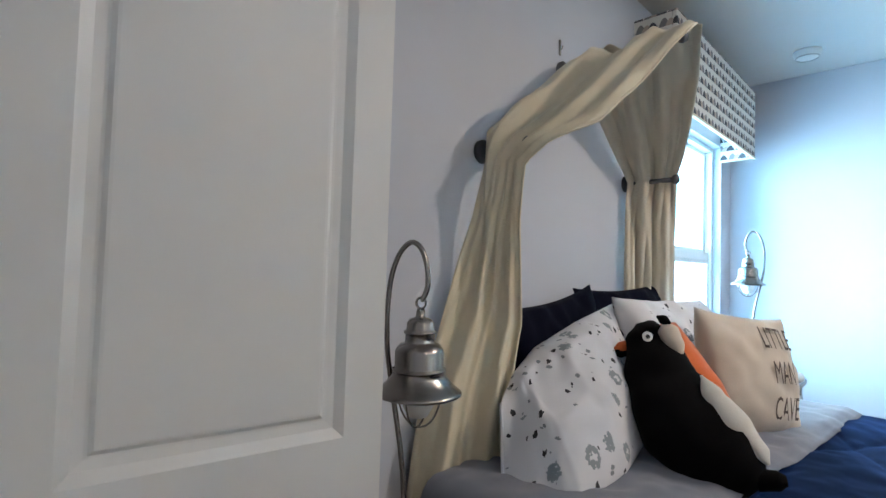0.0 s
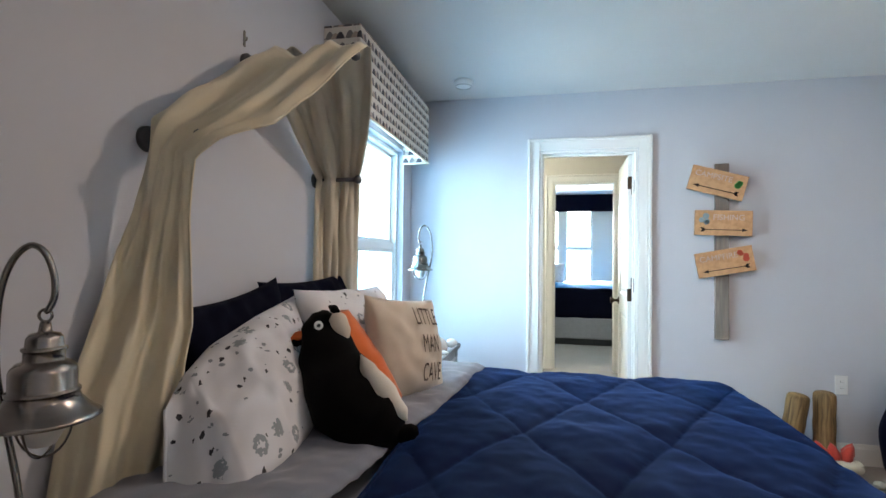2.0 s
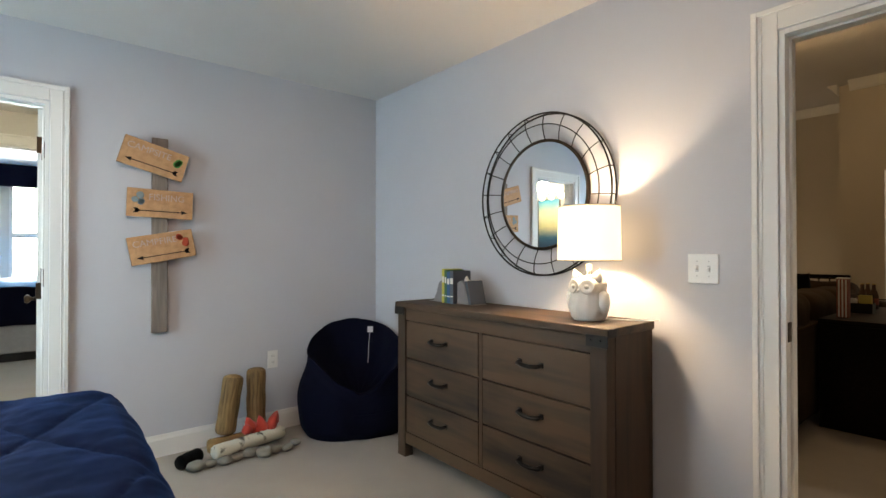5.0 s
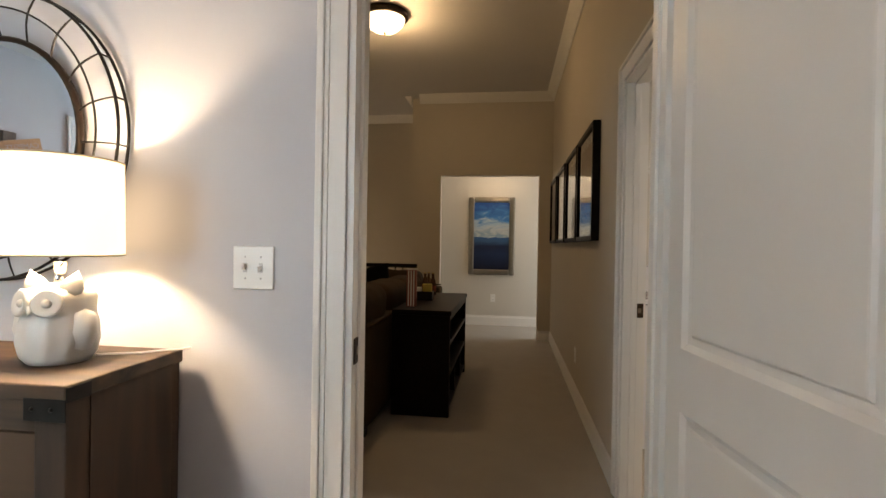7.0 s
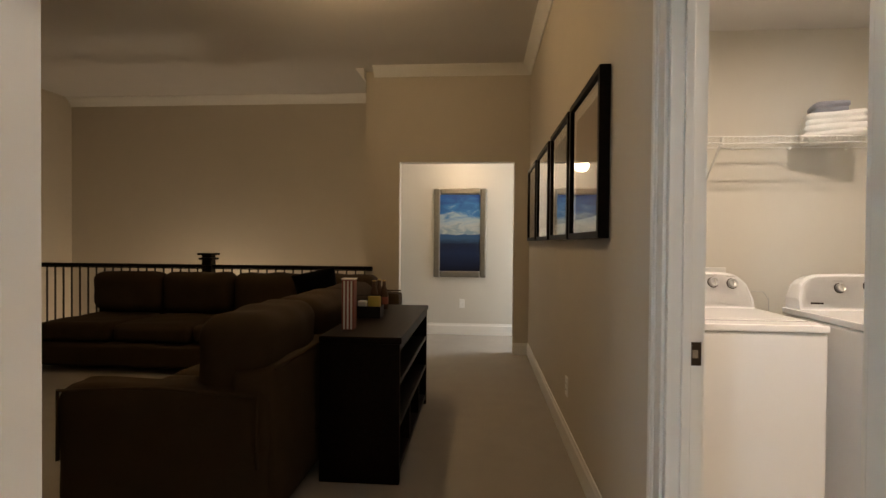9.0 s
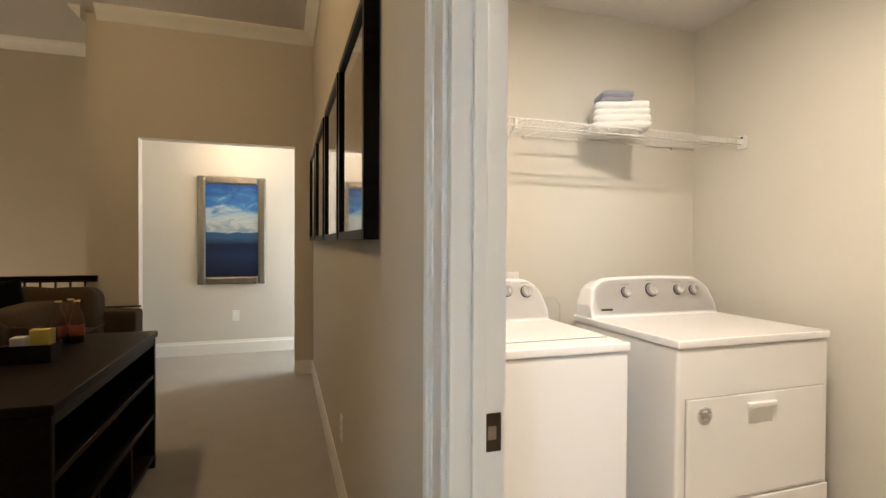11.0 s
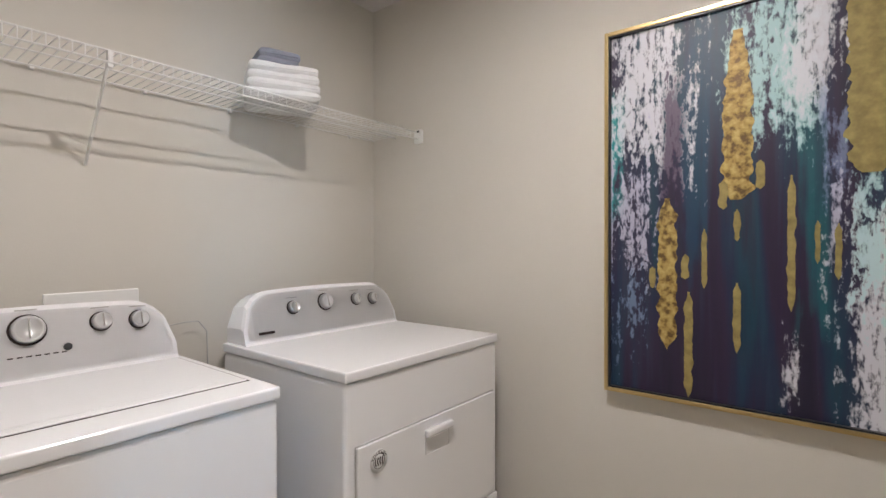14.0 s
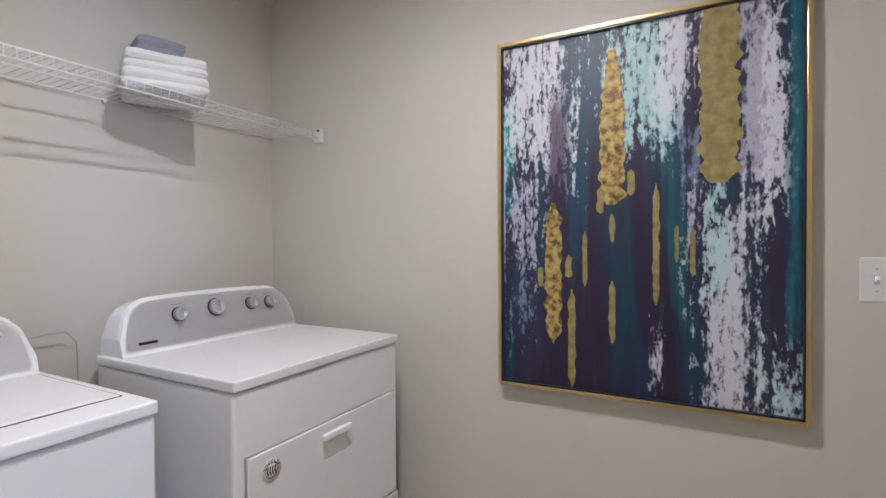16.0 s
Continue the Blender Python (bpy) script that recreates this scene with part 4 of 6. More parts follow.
def pillow(name, label, w, h, t, material, loc, lean, turn, roll, seed, ears=0.06, wrinkle=0.006, power=0.5, group="", droop=0.0, trim=False):
    th = thing(name, loc, label, "pillow", group)
    th.rotation_euler = (radians(-lean), radians(roll), radians(turn))
    bm = cushion(w, h, t, wrinkle, seed, 34, ears, power)
    for v in bm.verts:
        s = max(0.0, 0.5 - v.co.x / w)
        v.co.z -= droop * s ** 2.2
    part("cover", bm, material, th, "", True)
    if trim:
        a, b = w / 2 * 0.985, h / 2 * 0.985
        loop = [(a * x, 0, b * z) for x, z in ((-1, -1), (-0.5, -0.95), (0, -0.94), (0.5, -0.95), (1, -1), (0.95, -0.5), (0.94, 0), (0.95, 0.5), (1, 1), (0.5, 0.95), (0, 0.94), (-0.5, 0.95), (-1, 1), (-0.95, 0.5), (-0.94, 0), (-0.95, -0.5))]
        part("piping", tube(loop, 0.005, 6, True), material, th, "navy corded edge", True)
    return th


pillow("pillow_sham", "navy pillow sham leaning on the headboard wall", 0.54, 0.50, 0.12, "navy", (1.545, 0.40, 0.905), 12, 2, -7, 1, 0.09, 0.010)
pillow("pillow_sham", "navy pillow sham beside the window drape", 0.68, 0.48, 0.13, "navy", (2.02, 0.40, 0.945), 12, -3, -2, 2, 0.10, 0.010)


def slumped_pillow():
    """A long pillow whose near end sags over the edge of the bed; corners: wall side high and low, then bed side high and low."""
    th = thing("pillow", (1.35, 0.20, 0.80), "white critter-print pillow slumped over the bed edge", "pillow")
    o = Vector((1.35, 0.20, 0.80))
    top = [(0.0, (1.700, 0.335, 1.125)), (0.30, (1.50, 0.355, 1.075)), (0.55, (1.33, 0.385, 1.01)), (0.75, (1.215, 0.37, 0.955)), (1.0, (1.125, 0.335, 0.905))]
    low = [(0.0, (1.60, 0.215, 0.80)), (0.30, (1.43, 0.13, 0.775)), (0.55, (1.27, 0.095, 0.765)), (0.75, (1.11, 0.11, 0.74)), (1.0, (0.955, 0.165, 0.63))]

    def f(u, v, side):
        a, b = lerp_path(top, u), lerp_path(low, u)
        p = a.lerp(b, v)
        run = (lerp_path(top, min(1, u + 0.1)) - lerp_path(top, max(0, u - 0.1))).normalized()
        nrm = run.cross((b - a).normalized())
        if nrm.y > 0:
            nrm = -nrm
        fat = (max(0.0, math.sin(math.pi * u)) ** 0.55) * (max(0.0, math.sin(math.pi * v)) ** 0.55)
        flap = max(0.0, (u - 0.80) / 0.20)
        fat *= 1 - 0.55 * flap
        w = 0.022 * noise.noise(Vector((u * 5, v * 3, 1 + side))) + 0.010 * noise.noise(Vector((u * 13, v * 8, 4)))
        w += 0.042 * math.sin(v * 13 + 3 * noise.noise(Vector((u * 3, v * 2, 6)))) * max(0.0, u - 0.45) ** 0.7 * math.sin(math.pi * v)
        p += nrm * side * (0.105 if side > 0 else 0.06) * fat + nrm * w * min(1.0, fat * 2 + 0.3 * flap)
        p.z -= 0.05 * flap * math.sin(math.pi * v)
        return p - o

    bm = surface(lambda u, v: f(u, v, 1), 80, 50)
    surface(lambda u, v: f(u, v, -1), 80, 50, bm=bm)
    bmesh.ops.remove_doubles(bm, verts=bm.verts, dist=1e-4)
    bmesh.ops.recalc_face_normals(bm, faces=bm.faces)
    part("cover", bm, "specks", th, "", True)
    part("hem", tube([f(1.0, k / 24, 1) for k in range(25)], 0.004, 6), "specks", th, "stitched white hem", True)


slumped_pillow()
pillow("pillow", "white critter-print pillow behind the cream cushion", 0.66, 0.42, 0.18, "specks", (1.95, 0.20, 0.945), 24, -4, 2, 4, 0.07, 0.012, 0.42)
mc = pillow("cushion", "cream square cushion with dark handwritten lettering", 0.385, 0.37, 0.15, "pillow_cream", (1.895, 0.0, 0.93), 14, -24, 6, 5, 0.07, 0.007)
for body, z in (("LITTLE", 0.100), ("MAN", 0.0), ("CAVE", -0.100)):
    t = text_part(body, 0.092, "pencil_grey", mc, (0, 0, 0), (0, 0, 0), "lettering", 0.0)
    for v in t.data.vertices:
        px, pz = v.co.x * 0.52 + 0.055, v.co.y + z
        fat = max(0.0, (1 - (px / 0.20) ** 2) * (1 - (pz / 0.185) ** 2)) ** 0.5
        v.co = (px, -0.075 * fat - 0.007, pz)
pillow("cushion", "orange plush cushion between the pillows", 0.155, 0.33, 0.10, "orange_plush", (1.625, 0.065, 0.925), 30, -16, -16, 6, -0.10, 0.005, 0.65)


def frame_matrix(origin, up, front):
    z = Vector(up).normalized()
    y = -(Vector(front) - z * Vector(front).dot(z)).normalized()
    x = y.cross(z)
    m = Matrix((x, y, z)).transposed().to_4x4()
    m.translation = Vector(origin)
    return m


def plush():
    th = thing("plush_cushion", (1.44, 0.05, 0.90), "black animal-shaped plush cushion with white belly lying on the pillows", "cushion")
    o = Vector((1.44, 0.05, 0.90))
    toward = Vector((-0.80, -0.50, 0.10)).normalized()

    def sweep(keys, widths, depth, n=40, m=28, rough=0.006, shift=0.0):
        """A stuffed shape along a bent line; widths lie across the view from the bed's side, depth is its thickness over its width."""
        rows = []
        for i in range(n + 1):
            u = i / n
            c = lerp_path(keys, u)
            d = (lerp_path(keys, min(1, u + 0.06)) - lerp_path(keys, max(0, u - 0.06))).normalized()
            side = d.cross(toward).normalized()
            out = side.cross(d).normalized()
            k = 0
            while k < len(widths) - 2 and u > widths[k + 1][0]:
                k += 1
            (u0, w0), (u1, w1) = widths[k], widths[k + 1]
            q = (u - u0) / (u1 - u0)
            w = w0 + (w1 - w0) * q * q * (3 - 2 * q)
            ring = []
            for j in range(m):
                a = 2 * math.pi * j / m
                p = c + side * (w / 2 * math.cos(a) + shift) + out * (w / 2 * depth * math.sin(a))
                p += (side * math.cos(a) + out * math.sin(a)) * rough * noise.noise(p * 14)
                ring.append(p - o)
            rows.append(ring)
        bm = bmesh.new()
        vs = [[bm.verts.new(p) for p in r] for r in rows]
        for ra, rb in zip(vs, vs[1:]):
            for j in range(m):
                bm.faces.new([ra[j], ra[(j + 1) % m], rb[(j + 1) % m], rb[j]])
        bm.faces.new(vs[0][::-1])
        bm.faces.new(vs[-1])
        bmesh.ops.recalc_face_normals(bm, faces=bm.faces)
        return bm

    spine = [(0, (1.530, 0.145, 1.095)), (0.18, (1.498, 0.140, 1.035)), (0.42, (1.455, 0.085, 0.945)), (0.64, (1.425, 0.015, 0.870)), (0.84, (1.405, -0.060, 0.822)), (1, (1.408, -0.140, 0.792))]
    part("body", sweep(spine, [(0, 0.02), (0.06, 0.078), (0.16, 0.116), (0.40, 0.178), (0.66, 0.212), (0.86, 0.185), (0.96, 0.11), (1, 0.03)], 0.72, rough=0.012), "black_plush", th, "", True)
    part("belly", sweep([(0, (1.434, -0.010, 0.990)), (0.33, (1.424, -0.044, 0.940)), (0.66, (1.416, -0.092, 0.885)), (1, (1.412, -0.150, 0.832))], [(0, 0.006), (0.25, 0.048), (0.6, 0.072), (0.88, 0.046), (1, 0.006)], 0.9, 30, 18, 0.0), "white_plush", th, "soft white belly patch", True)
    part("muzzle", sweep([(0, (1.512, 0.100, 1.095)), (0.5, (1.494, 0.078, 1.055)), (1, (1.478, 0.050, 1.010))], [(0, 0.02), (0.25, 0.052), (0.6, 0.050), (1, 0.010)], 1.0, 18, 16, 0.003), "pillow_cream", th, "cream muzzle", True)
    part("nose", sweep([(0, (1.500, 0.118, 1.112)), (1, (1.494, 0.082, 1.098))], [(0, 0.008), (0.5, 0.026), (1, 0.008)], 1.0, 10, 12, 0.001), "black_plush", th, "", True)
    eye = part("eye", lathe([(0.0, 0), (0.0125, 0.0), (0.0120, 0.004), (0.007, 0.005), (0, 0.005)], 18), "trim", th, "white ring eye")
    eye.location = Vector((1.425, 0.112, 1.066)) - o
    eye.rotation_euler = toward.to_track_quat("Z", "Y").to_euler()
    part("pupil", lathe([(0, 0.0052), (0.0055, 0.0052), (0.0045, 0.0075), (0, 0.008)], 12), "black_plastic", eye)
    part("ear", sweep([(0, (1.478, 0.178, 1.030)), (0.6, (1.462, 0.197, 1.024)), (1, (1.455, 0.212, 1.018))], [(0, 0.030), (0.6, 0.032), (1, 0.012)], 0.6, 10, 12, 0.002), "orange_plush", th, "orange ear", True)
    part("ear", sweep([(0, (1.472, 0.185, 1.018)), (0.6, (1.460, 0.200, 1.010)), (1, (1.452, 0.212, 1.004))], [(0, 0.030), (0.6, 0.030), (1, 0.012)], 0.6, 10, 12, 0.002), "black_plush", th, "", True)
    part("paw", sweep([(0, (1.402, -0.130, 0.798)), (0.6, (1.410, -0.165, 0.805)), (1, (1.415, -0.180, 0.808))], [(0, 0.05), (0.6, 0.042), (1, 0.020)], 0.8, 10, 12, 0.004), "black_plush", th, "", True)
    return th


plush()


# ---- nightstands and lantern lamps ----
def nightstand(x0, x1, y0, y1, h, label):
    th = thing("nightstand", ((x0 + x1) / 2, (y0 + y1) / 2, 0), label, "nightstand")
    w, d = (x1 - x0) / 2, (y1 - y0) / 2
    part("top", box(-w - 0.012, -d - 0.012, h - 0.03, w + 0.012, d, h, 0.005), "grey_wood", th)
    part("body", box(-w + 0.01, -d + 0.012, 0.12, w - 0.01, d - 0.01, h - 0.031), "grey_wood", th)
    for lx in (-w + 0.025, w - 0.025):
        for ly in (-d + 0.025, d - 0.03):
            part("leg", box(lx - 0.02, ly - 0.02, 0, lx + 0.02, ly + 0.02, h - 0.031, 0.003), "grey_wood", th)
    n = 2 if h > 0.5 else 1
    for k in range(n):
        z0 = 0.15 + k * (h - 0.22) / n
        z1 = z0 + (h - 0.22) / n - 0.012
        dr = part("drawer", box(-w + 0.05, -d - 0.004, z0, w - 0.05, -d + 0.02, z1, 0.004), "grey_wood", th)
        part("pull", tube([(-0.04, -d - 0.004, (z0 + z1) / 2), (-0.035, -d - 0.026, (z0 + z1) / 2), (0.035, -d - 0.026, (z0 + z1) / 2), (0.04, -d - 0.004, (z0 + z1) / 2)], 0.005), "silver_dark", dr)
    return th


nightstand(2.74, 3.42, 0.09, 0.50, 0.69, "grey wooden nightstand between the bed and the window wall corner")
nightstand(0.70, 0.93, 0.18, 0.50, 0.47, "narrow grey wooden nightstand between door and bed")


def lantern(x, y, z, bell, angle, label):
    """A bent-pole table lamp with a bell hood hanging from the crook; bell is the height of the hood's brim over the base."""
    th = thing("table_lamp", (x, y, z), label, "lamp", "lantern lamps beside the bed", angle)
    part("base", lathe([(0, 0), (0.075, 0), (0.078, 0.008), (0.060, 0.018), (0.020, 0.026), (0.014, 0.045), (0, 0.045)], 32), "nickel", th, "", True, (0.01, 0, 0))
    b = bell
    pts = [(0.01, 0, 0.03), (0.015, 0, b * 0.35), (0.028, 0, b * 0.72), (0.058, 0, b + 0.01), (0.070, 0, b + 0.08), (0.072, 0, b + 0.15), (0.066, 0, b + 0.21), (0.050, 0, b + 0.255), (0.026, 0, b + 0.278), (0.004, 0, b + 0.268), (-0.010, 0, b + 0.235), (-0.013, 0, b + 0.20), (-0.006, 0, b + 0.178), (0, 0, b + 0.172)]
    fine = []
    for k in range(len(pts) - 1):
        p0, p1, p2, p3 = (Vector(pts[max(0, min(len(pts) - 1, k + d))]) for d in (-1, 0, 1, 2))
        for s in (0, 0.25, 0.5, 0.75):
            fine.append(0.5 * ((2 * p1) + (-p0 + p2) * s + (2 * p0 - 5 * p1 + 4 * p2 - p3) * s * s + (-p0 + 3 * p1 - 3 * p2 + p3) * s ** 3))
    fine.append(Vector(pts[-1]))
    part("pole", tube(fine, 0.0052, 10), "nickel", th, "", True)
    part("hook_ring", tube([(0.010 * math.cos(a), 0, b + 0.166 + 0.010 * math.sin(a)) for a in np.linspace(0, 2 * math.pi, 16, endpoint=False)], 0.0024, 6, True), "nickel", th)
    hood = [(0.0, 0.155), (0.008, 0.155), (0.010, 0.142), (0.011, 0.140), (0.022, 0.137), (0.027, 0.130), (0.028, 0.118), (0.029, 0.116), (0.033, 0.115), (0.033, 0.111), (0.030, 0.110), (0.030, 0.096), (0.031, 0.094), (0.040, 0.091), (0.047, 0.083), (0.049, 0.078), (0.049, 0.050), (0.050, 0.048), (0.054, 0.047), (0.054, 0.043), (0.051, 0.042), (0.056, 0.032), (0.068, 0.019), (0.082, 0.009), (0.086, 0.006), (0.087, 0.002), (0.084, 0.000), (0.070, 0.014), (0.050, 0.030), (0.045, 0.050), (0.030, 0.090), (0.0, 0.120)]
    part("hood", lathe([(r * 0.92, h + b) for r, h in hood], 40), "nickel", th, "brushed nickel bell hood", True)
    part("bulb", lathe([(0, -0.045 + b), (0.018, -0.040 + b), (0.030, -0.018 + b), (0.030, 0.010 + b), (0.018, 0.04 + b), (0, 0.05 + b)], 20), "ceramic", th, "frosted white bulb", True)
    for turn in (0, 90):
        ring = [(0.046 * math.cos(a) * (math.cos(radians(turn))), 0.046 * math.cos(a) * math.sin(radians(turn)), b + 0.012 - 0.072 * math.sin(a)) for a in np.linspace(0, math.pi, 14)]
        part("cage_wire", tube(ring, 0.0018, 6), "nickel", th)
    return th


lantern(0.805, 0.278, 0.47, 0.520, 108.9, "brushed nickel lantern lamp beside the door")
lantern(3.11, 0.28, 0.69, 0.490, -71.1, "brushed nickel lantern lamp beside the window")


def turtle():
    th = thing("turtle_figurine", (3.02, 0.17, 0.69), "white ceramic turtle figurine on the grey nightstand", "figurine", turn=-75)
    bm = bmesh.new()
    bmesh.ops.create_uvsphere(bm, u_segments=28, v_segments=16, radius=1)
    for v in bm.verts:
        z = max(v.co.z, -0.25)
        v.co = Vector((v.co.x * 0.070, v.co.y * 0.058, 0.032 + z * 0.055))
    for cx, cy, cz, r, s in ((0.088, 0, 0.050, 0.022, (1.3, 1, 1)), (0.045, 0.045, 0.012, 0.018, (1.6, 0.9, 0.66)), (0.045, -0.045, 0.012, 0.018, (1.6, 0.9, 0.66)), (-0.05, 0.04, 0.010, 0.015, (1.4, 0.9, 0.66)), (-0.05, -0.04, 0.010, 0.015, (1.4, 0.9, 0.66))):
        made = bmesh.ops.create_uvsphere(bm, u_segments=14, v_segments=8, radius=r)["verts"]
        for v in made:
            v.co = Vector((v.co.x * s[0] + cx, v.co.y * s[1] + cy, v.co.z * s[2] + cz))
    for v in bm.verts:
        v.co *= 1.25
    part("body", bm, "ceramic", th, "", True)


turtle()
bx = thing("small_box", (2.86, 0.13, 0.69), "small white paper box on the grey nightstand", "box")
part("box_body", box(-0.04, -0.03, 0, 0.04, 0.03, 0.018, 0.002), "paper", bx)

dl = thing("recessed_light", (2.10, -1.05, CEIL), "round white recessed ceiling light over the bed", "ceiling light")
part("trim_ring", lathe([(0.062, -0.001), (0.085, -0.001), (0.088, -0.006), (0.064, -0.010), (0.062, -0.001)], 36), "plastic_white", dl, "", True)
part("lens", lathe([(0, -0.002), (0.060, -0.002), (0.060, -0.005), (0, -0.005)], 30), "lit_glass", dl, "lit frosted lens", True).visible_shadow = False

sd = thing("smoke_detector", (3.38, 0.07, CEIL), "round white smoke detector on the ceiling", "smoke detector")
part("housing", lathe([(0, -0.036), (0.045, -0.036), (0.058, -0.028), (0.064, -0.010), (0.064, 0), (0, 0)], 36), "plastic_white", sd, "", True)
part("vent_ring", lathe([(0.050, -0.033), (0.052, -0.038), (0.055, -0.033)], 36), "console_grey", sd)


# ---- sign post on the east wall ----
def sign_board(centre, w, h, tilt, words, arrow, mark, side, label):
    th = thing("sign_board", (3.705, centre[0], centre[1]), label, "sign", "camp signs on the post")
    th.rotation_euler = (0, radians(0), radians(-90))
    th.rotation_euler = (Matrix.Rotation(radians(-90), 4, "Z") @ Matrix.Rotation(radians(tilt), 4, "Y")).to_euler()
    part("board", box(-w / 2, -0.010, -h / 2, w / 2, 0.010, h / 2, 0.003), "sign_wood", th)
    f = -0.0112
    tx = 0.03 if side > 0 else -0.045
    text_part(words, 0.052, "lilac_paint", th, (tx if words == "FISHING" else -0.035, f, 0.035), (90, 0, 0), "lettering", 0.0012)
    z = -0.045
    part("arrow_shaft", box(-w * 0.36, f - 0.001, z - 0.0025, w * 0.36, f + 0.001, z + 0.0025), "ink", th)
    for end, sg in ((-w * 0.38, -1), (w * 0.38, 1)):
        tip = (sg == -1) == (arrow < 0)
        bm = bmesh.new()
        if tip:
            pts = [(end + sg * 0.012, z), (end - sg * 0.022, z + 0.012), (end - sg * 0.022, z - 0.012)]
        else:
            pts = [(end + sg * 0.010, z + 0.014), (end - sg * 0.012, z + 0.014), (end - sg * 0.024, z), (end - sg * 0.012, z - 0.014), (end + sg * 0.010, z - 0.014), (end - sg * 0.002, z)]
        face = bm.faces.new([bm.verts.new((x, f - 0.0015, zz)) for x, zz in pts])
        bmesh.ops.solidify(bm, geom=[face], thickness=0.0015)
        part("arrow_head" if tip else "arrow_tail", bm, "ink", th)
    rng = random.Random(mark)
    mx = 0.115 if words != "FISHING" else -0.115
    for k in range(4):
        part("painted_mark", lathe([(0, 0), (0.016 + 0.006 * rng.random(), 0), (0.014, 0.0014), (0, 0.0014)], 9), mark if k % 2 == 0 else ("label_red" if mark == "label_red" else mark), th, "", False, (mx + rng.uniform(-0.022, 0.022), f, 0.025 + rng.uniform(-0.025, 0.025)), (90, rng.uniform(0, 90), 0))
    return th


po = thing("sign_post", (3.73, -1.61, 0.745), "weathered grey wooden post plank hung on the blue wall", "sign post")
part("plank", box(-0.010, -0.042, 0, 0.018, 0.042, 1.16, 0.003), "post_wood", po)
sign_board((-1.575, 1.775), 0.345, 0.165, 15.5, "CAMPSITE", -1, "label_green", 1, "pine sign board with white lettering CAMPSITE and an arrow")
sign_board((-1.61, 1.510), 0.345, 0.165, 1.5, "FISHING", 1, "label_blue", 1, "pine sign board with white lettering FISHING and an arrow")
sign_board((-1.62, 1.255), 0.345, 0.165, -10.5, "CAMPFIRE", -1, "label_red", 1, "pine sign board with white lettering CAMPFIRE and an arrow")


def plate(name, loc, rot, label, gang=1, kind="switch"):
    th = thing(name, loc, label, "light switch" if kind == "switch" else "outlet")
    th.rotation_euler = (0, 0, radians(rot))
    w = 0.060 if gang == 2 else 0.036
    part("cover", box(-w, -0.006, -0.060, w, 0, 0.060, 0.003, 3), "plastic_white", th)
    for k in range(gang):
        cx = (k - (gang - 1) / 2) * 0.046
        if kind == "switch":
            tg = part("toggle", box(-0.0045, -0.017, -0.007, 0.0045, 0, 0.007, 0.002), "plastic_white", th, "", False, (cx, -0.005, 0), (22 if k else -22, 0, 0))
            part("slot", box(cx - 0.006, -0.0068, -0.013, cx + 0.006, -0.0058, 0.013), "console_grey", th)
            for z in (-0.030, 0.030):
                part("screw", lathe([(0, 0), (0.003, 0), (0.002, 0.001), (0, 0.001)], 10), "console_grey", th, "", False, (cx, -0.0062, z), (90, 0, 0))
        else:
            for z in (-0.020, 0.020):
                part("socket", box(cx - 0.016, -0.008, z - 0.013, cx + 0.016, -0.005, z + 0.013, 0.004), "plastic_white", th)
                for sx in (-0.006, 0.006):
                    part("slit", box(cx + sx - 0.001, -0.0085, z - 0.005, cx + sx + 0.001, -0.0078, z + 0.005), "ink", th)
    return th


plate("switch_plate", (1.25, SOUTH, 1.155), 180, "white double light switch beside the bedroom door", 2)
plate("outlet_plate", (EAST, -2.30, 0.49), -90, "white wall outlet above the campfire toys", 1, "outlet")
plate("outlet_plate", (0.78, -9.47, 0.42), 180, "white wall outlet under the seascape", 1, "outlet")
plate("outlet_plate", (0.0, -5.9, 0.36), 90, "white wall outlet low on the hallway wall", 1, "outlet")
plate("switch_plate", (LAUNDRY_W, -3.40, 1.17), 90, "white light switch beside the abstract painting", 1)


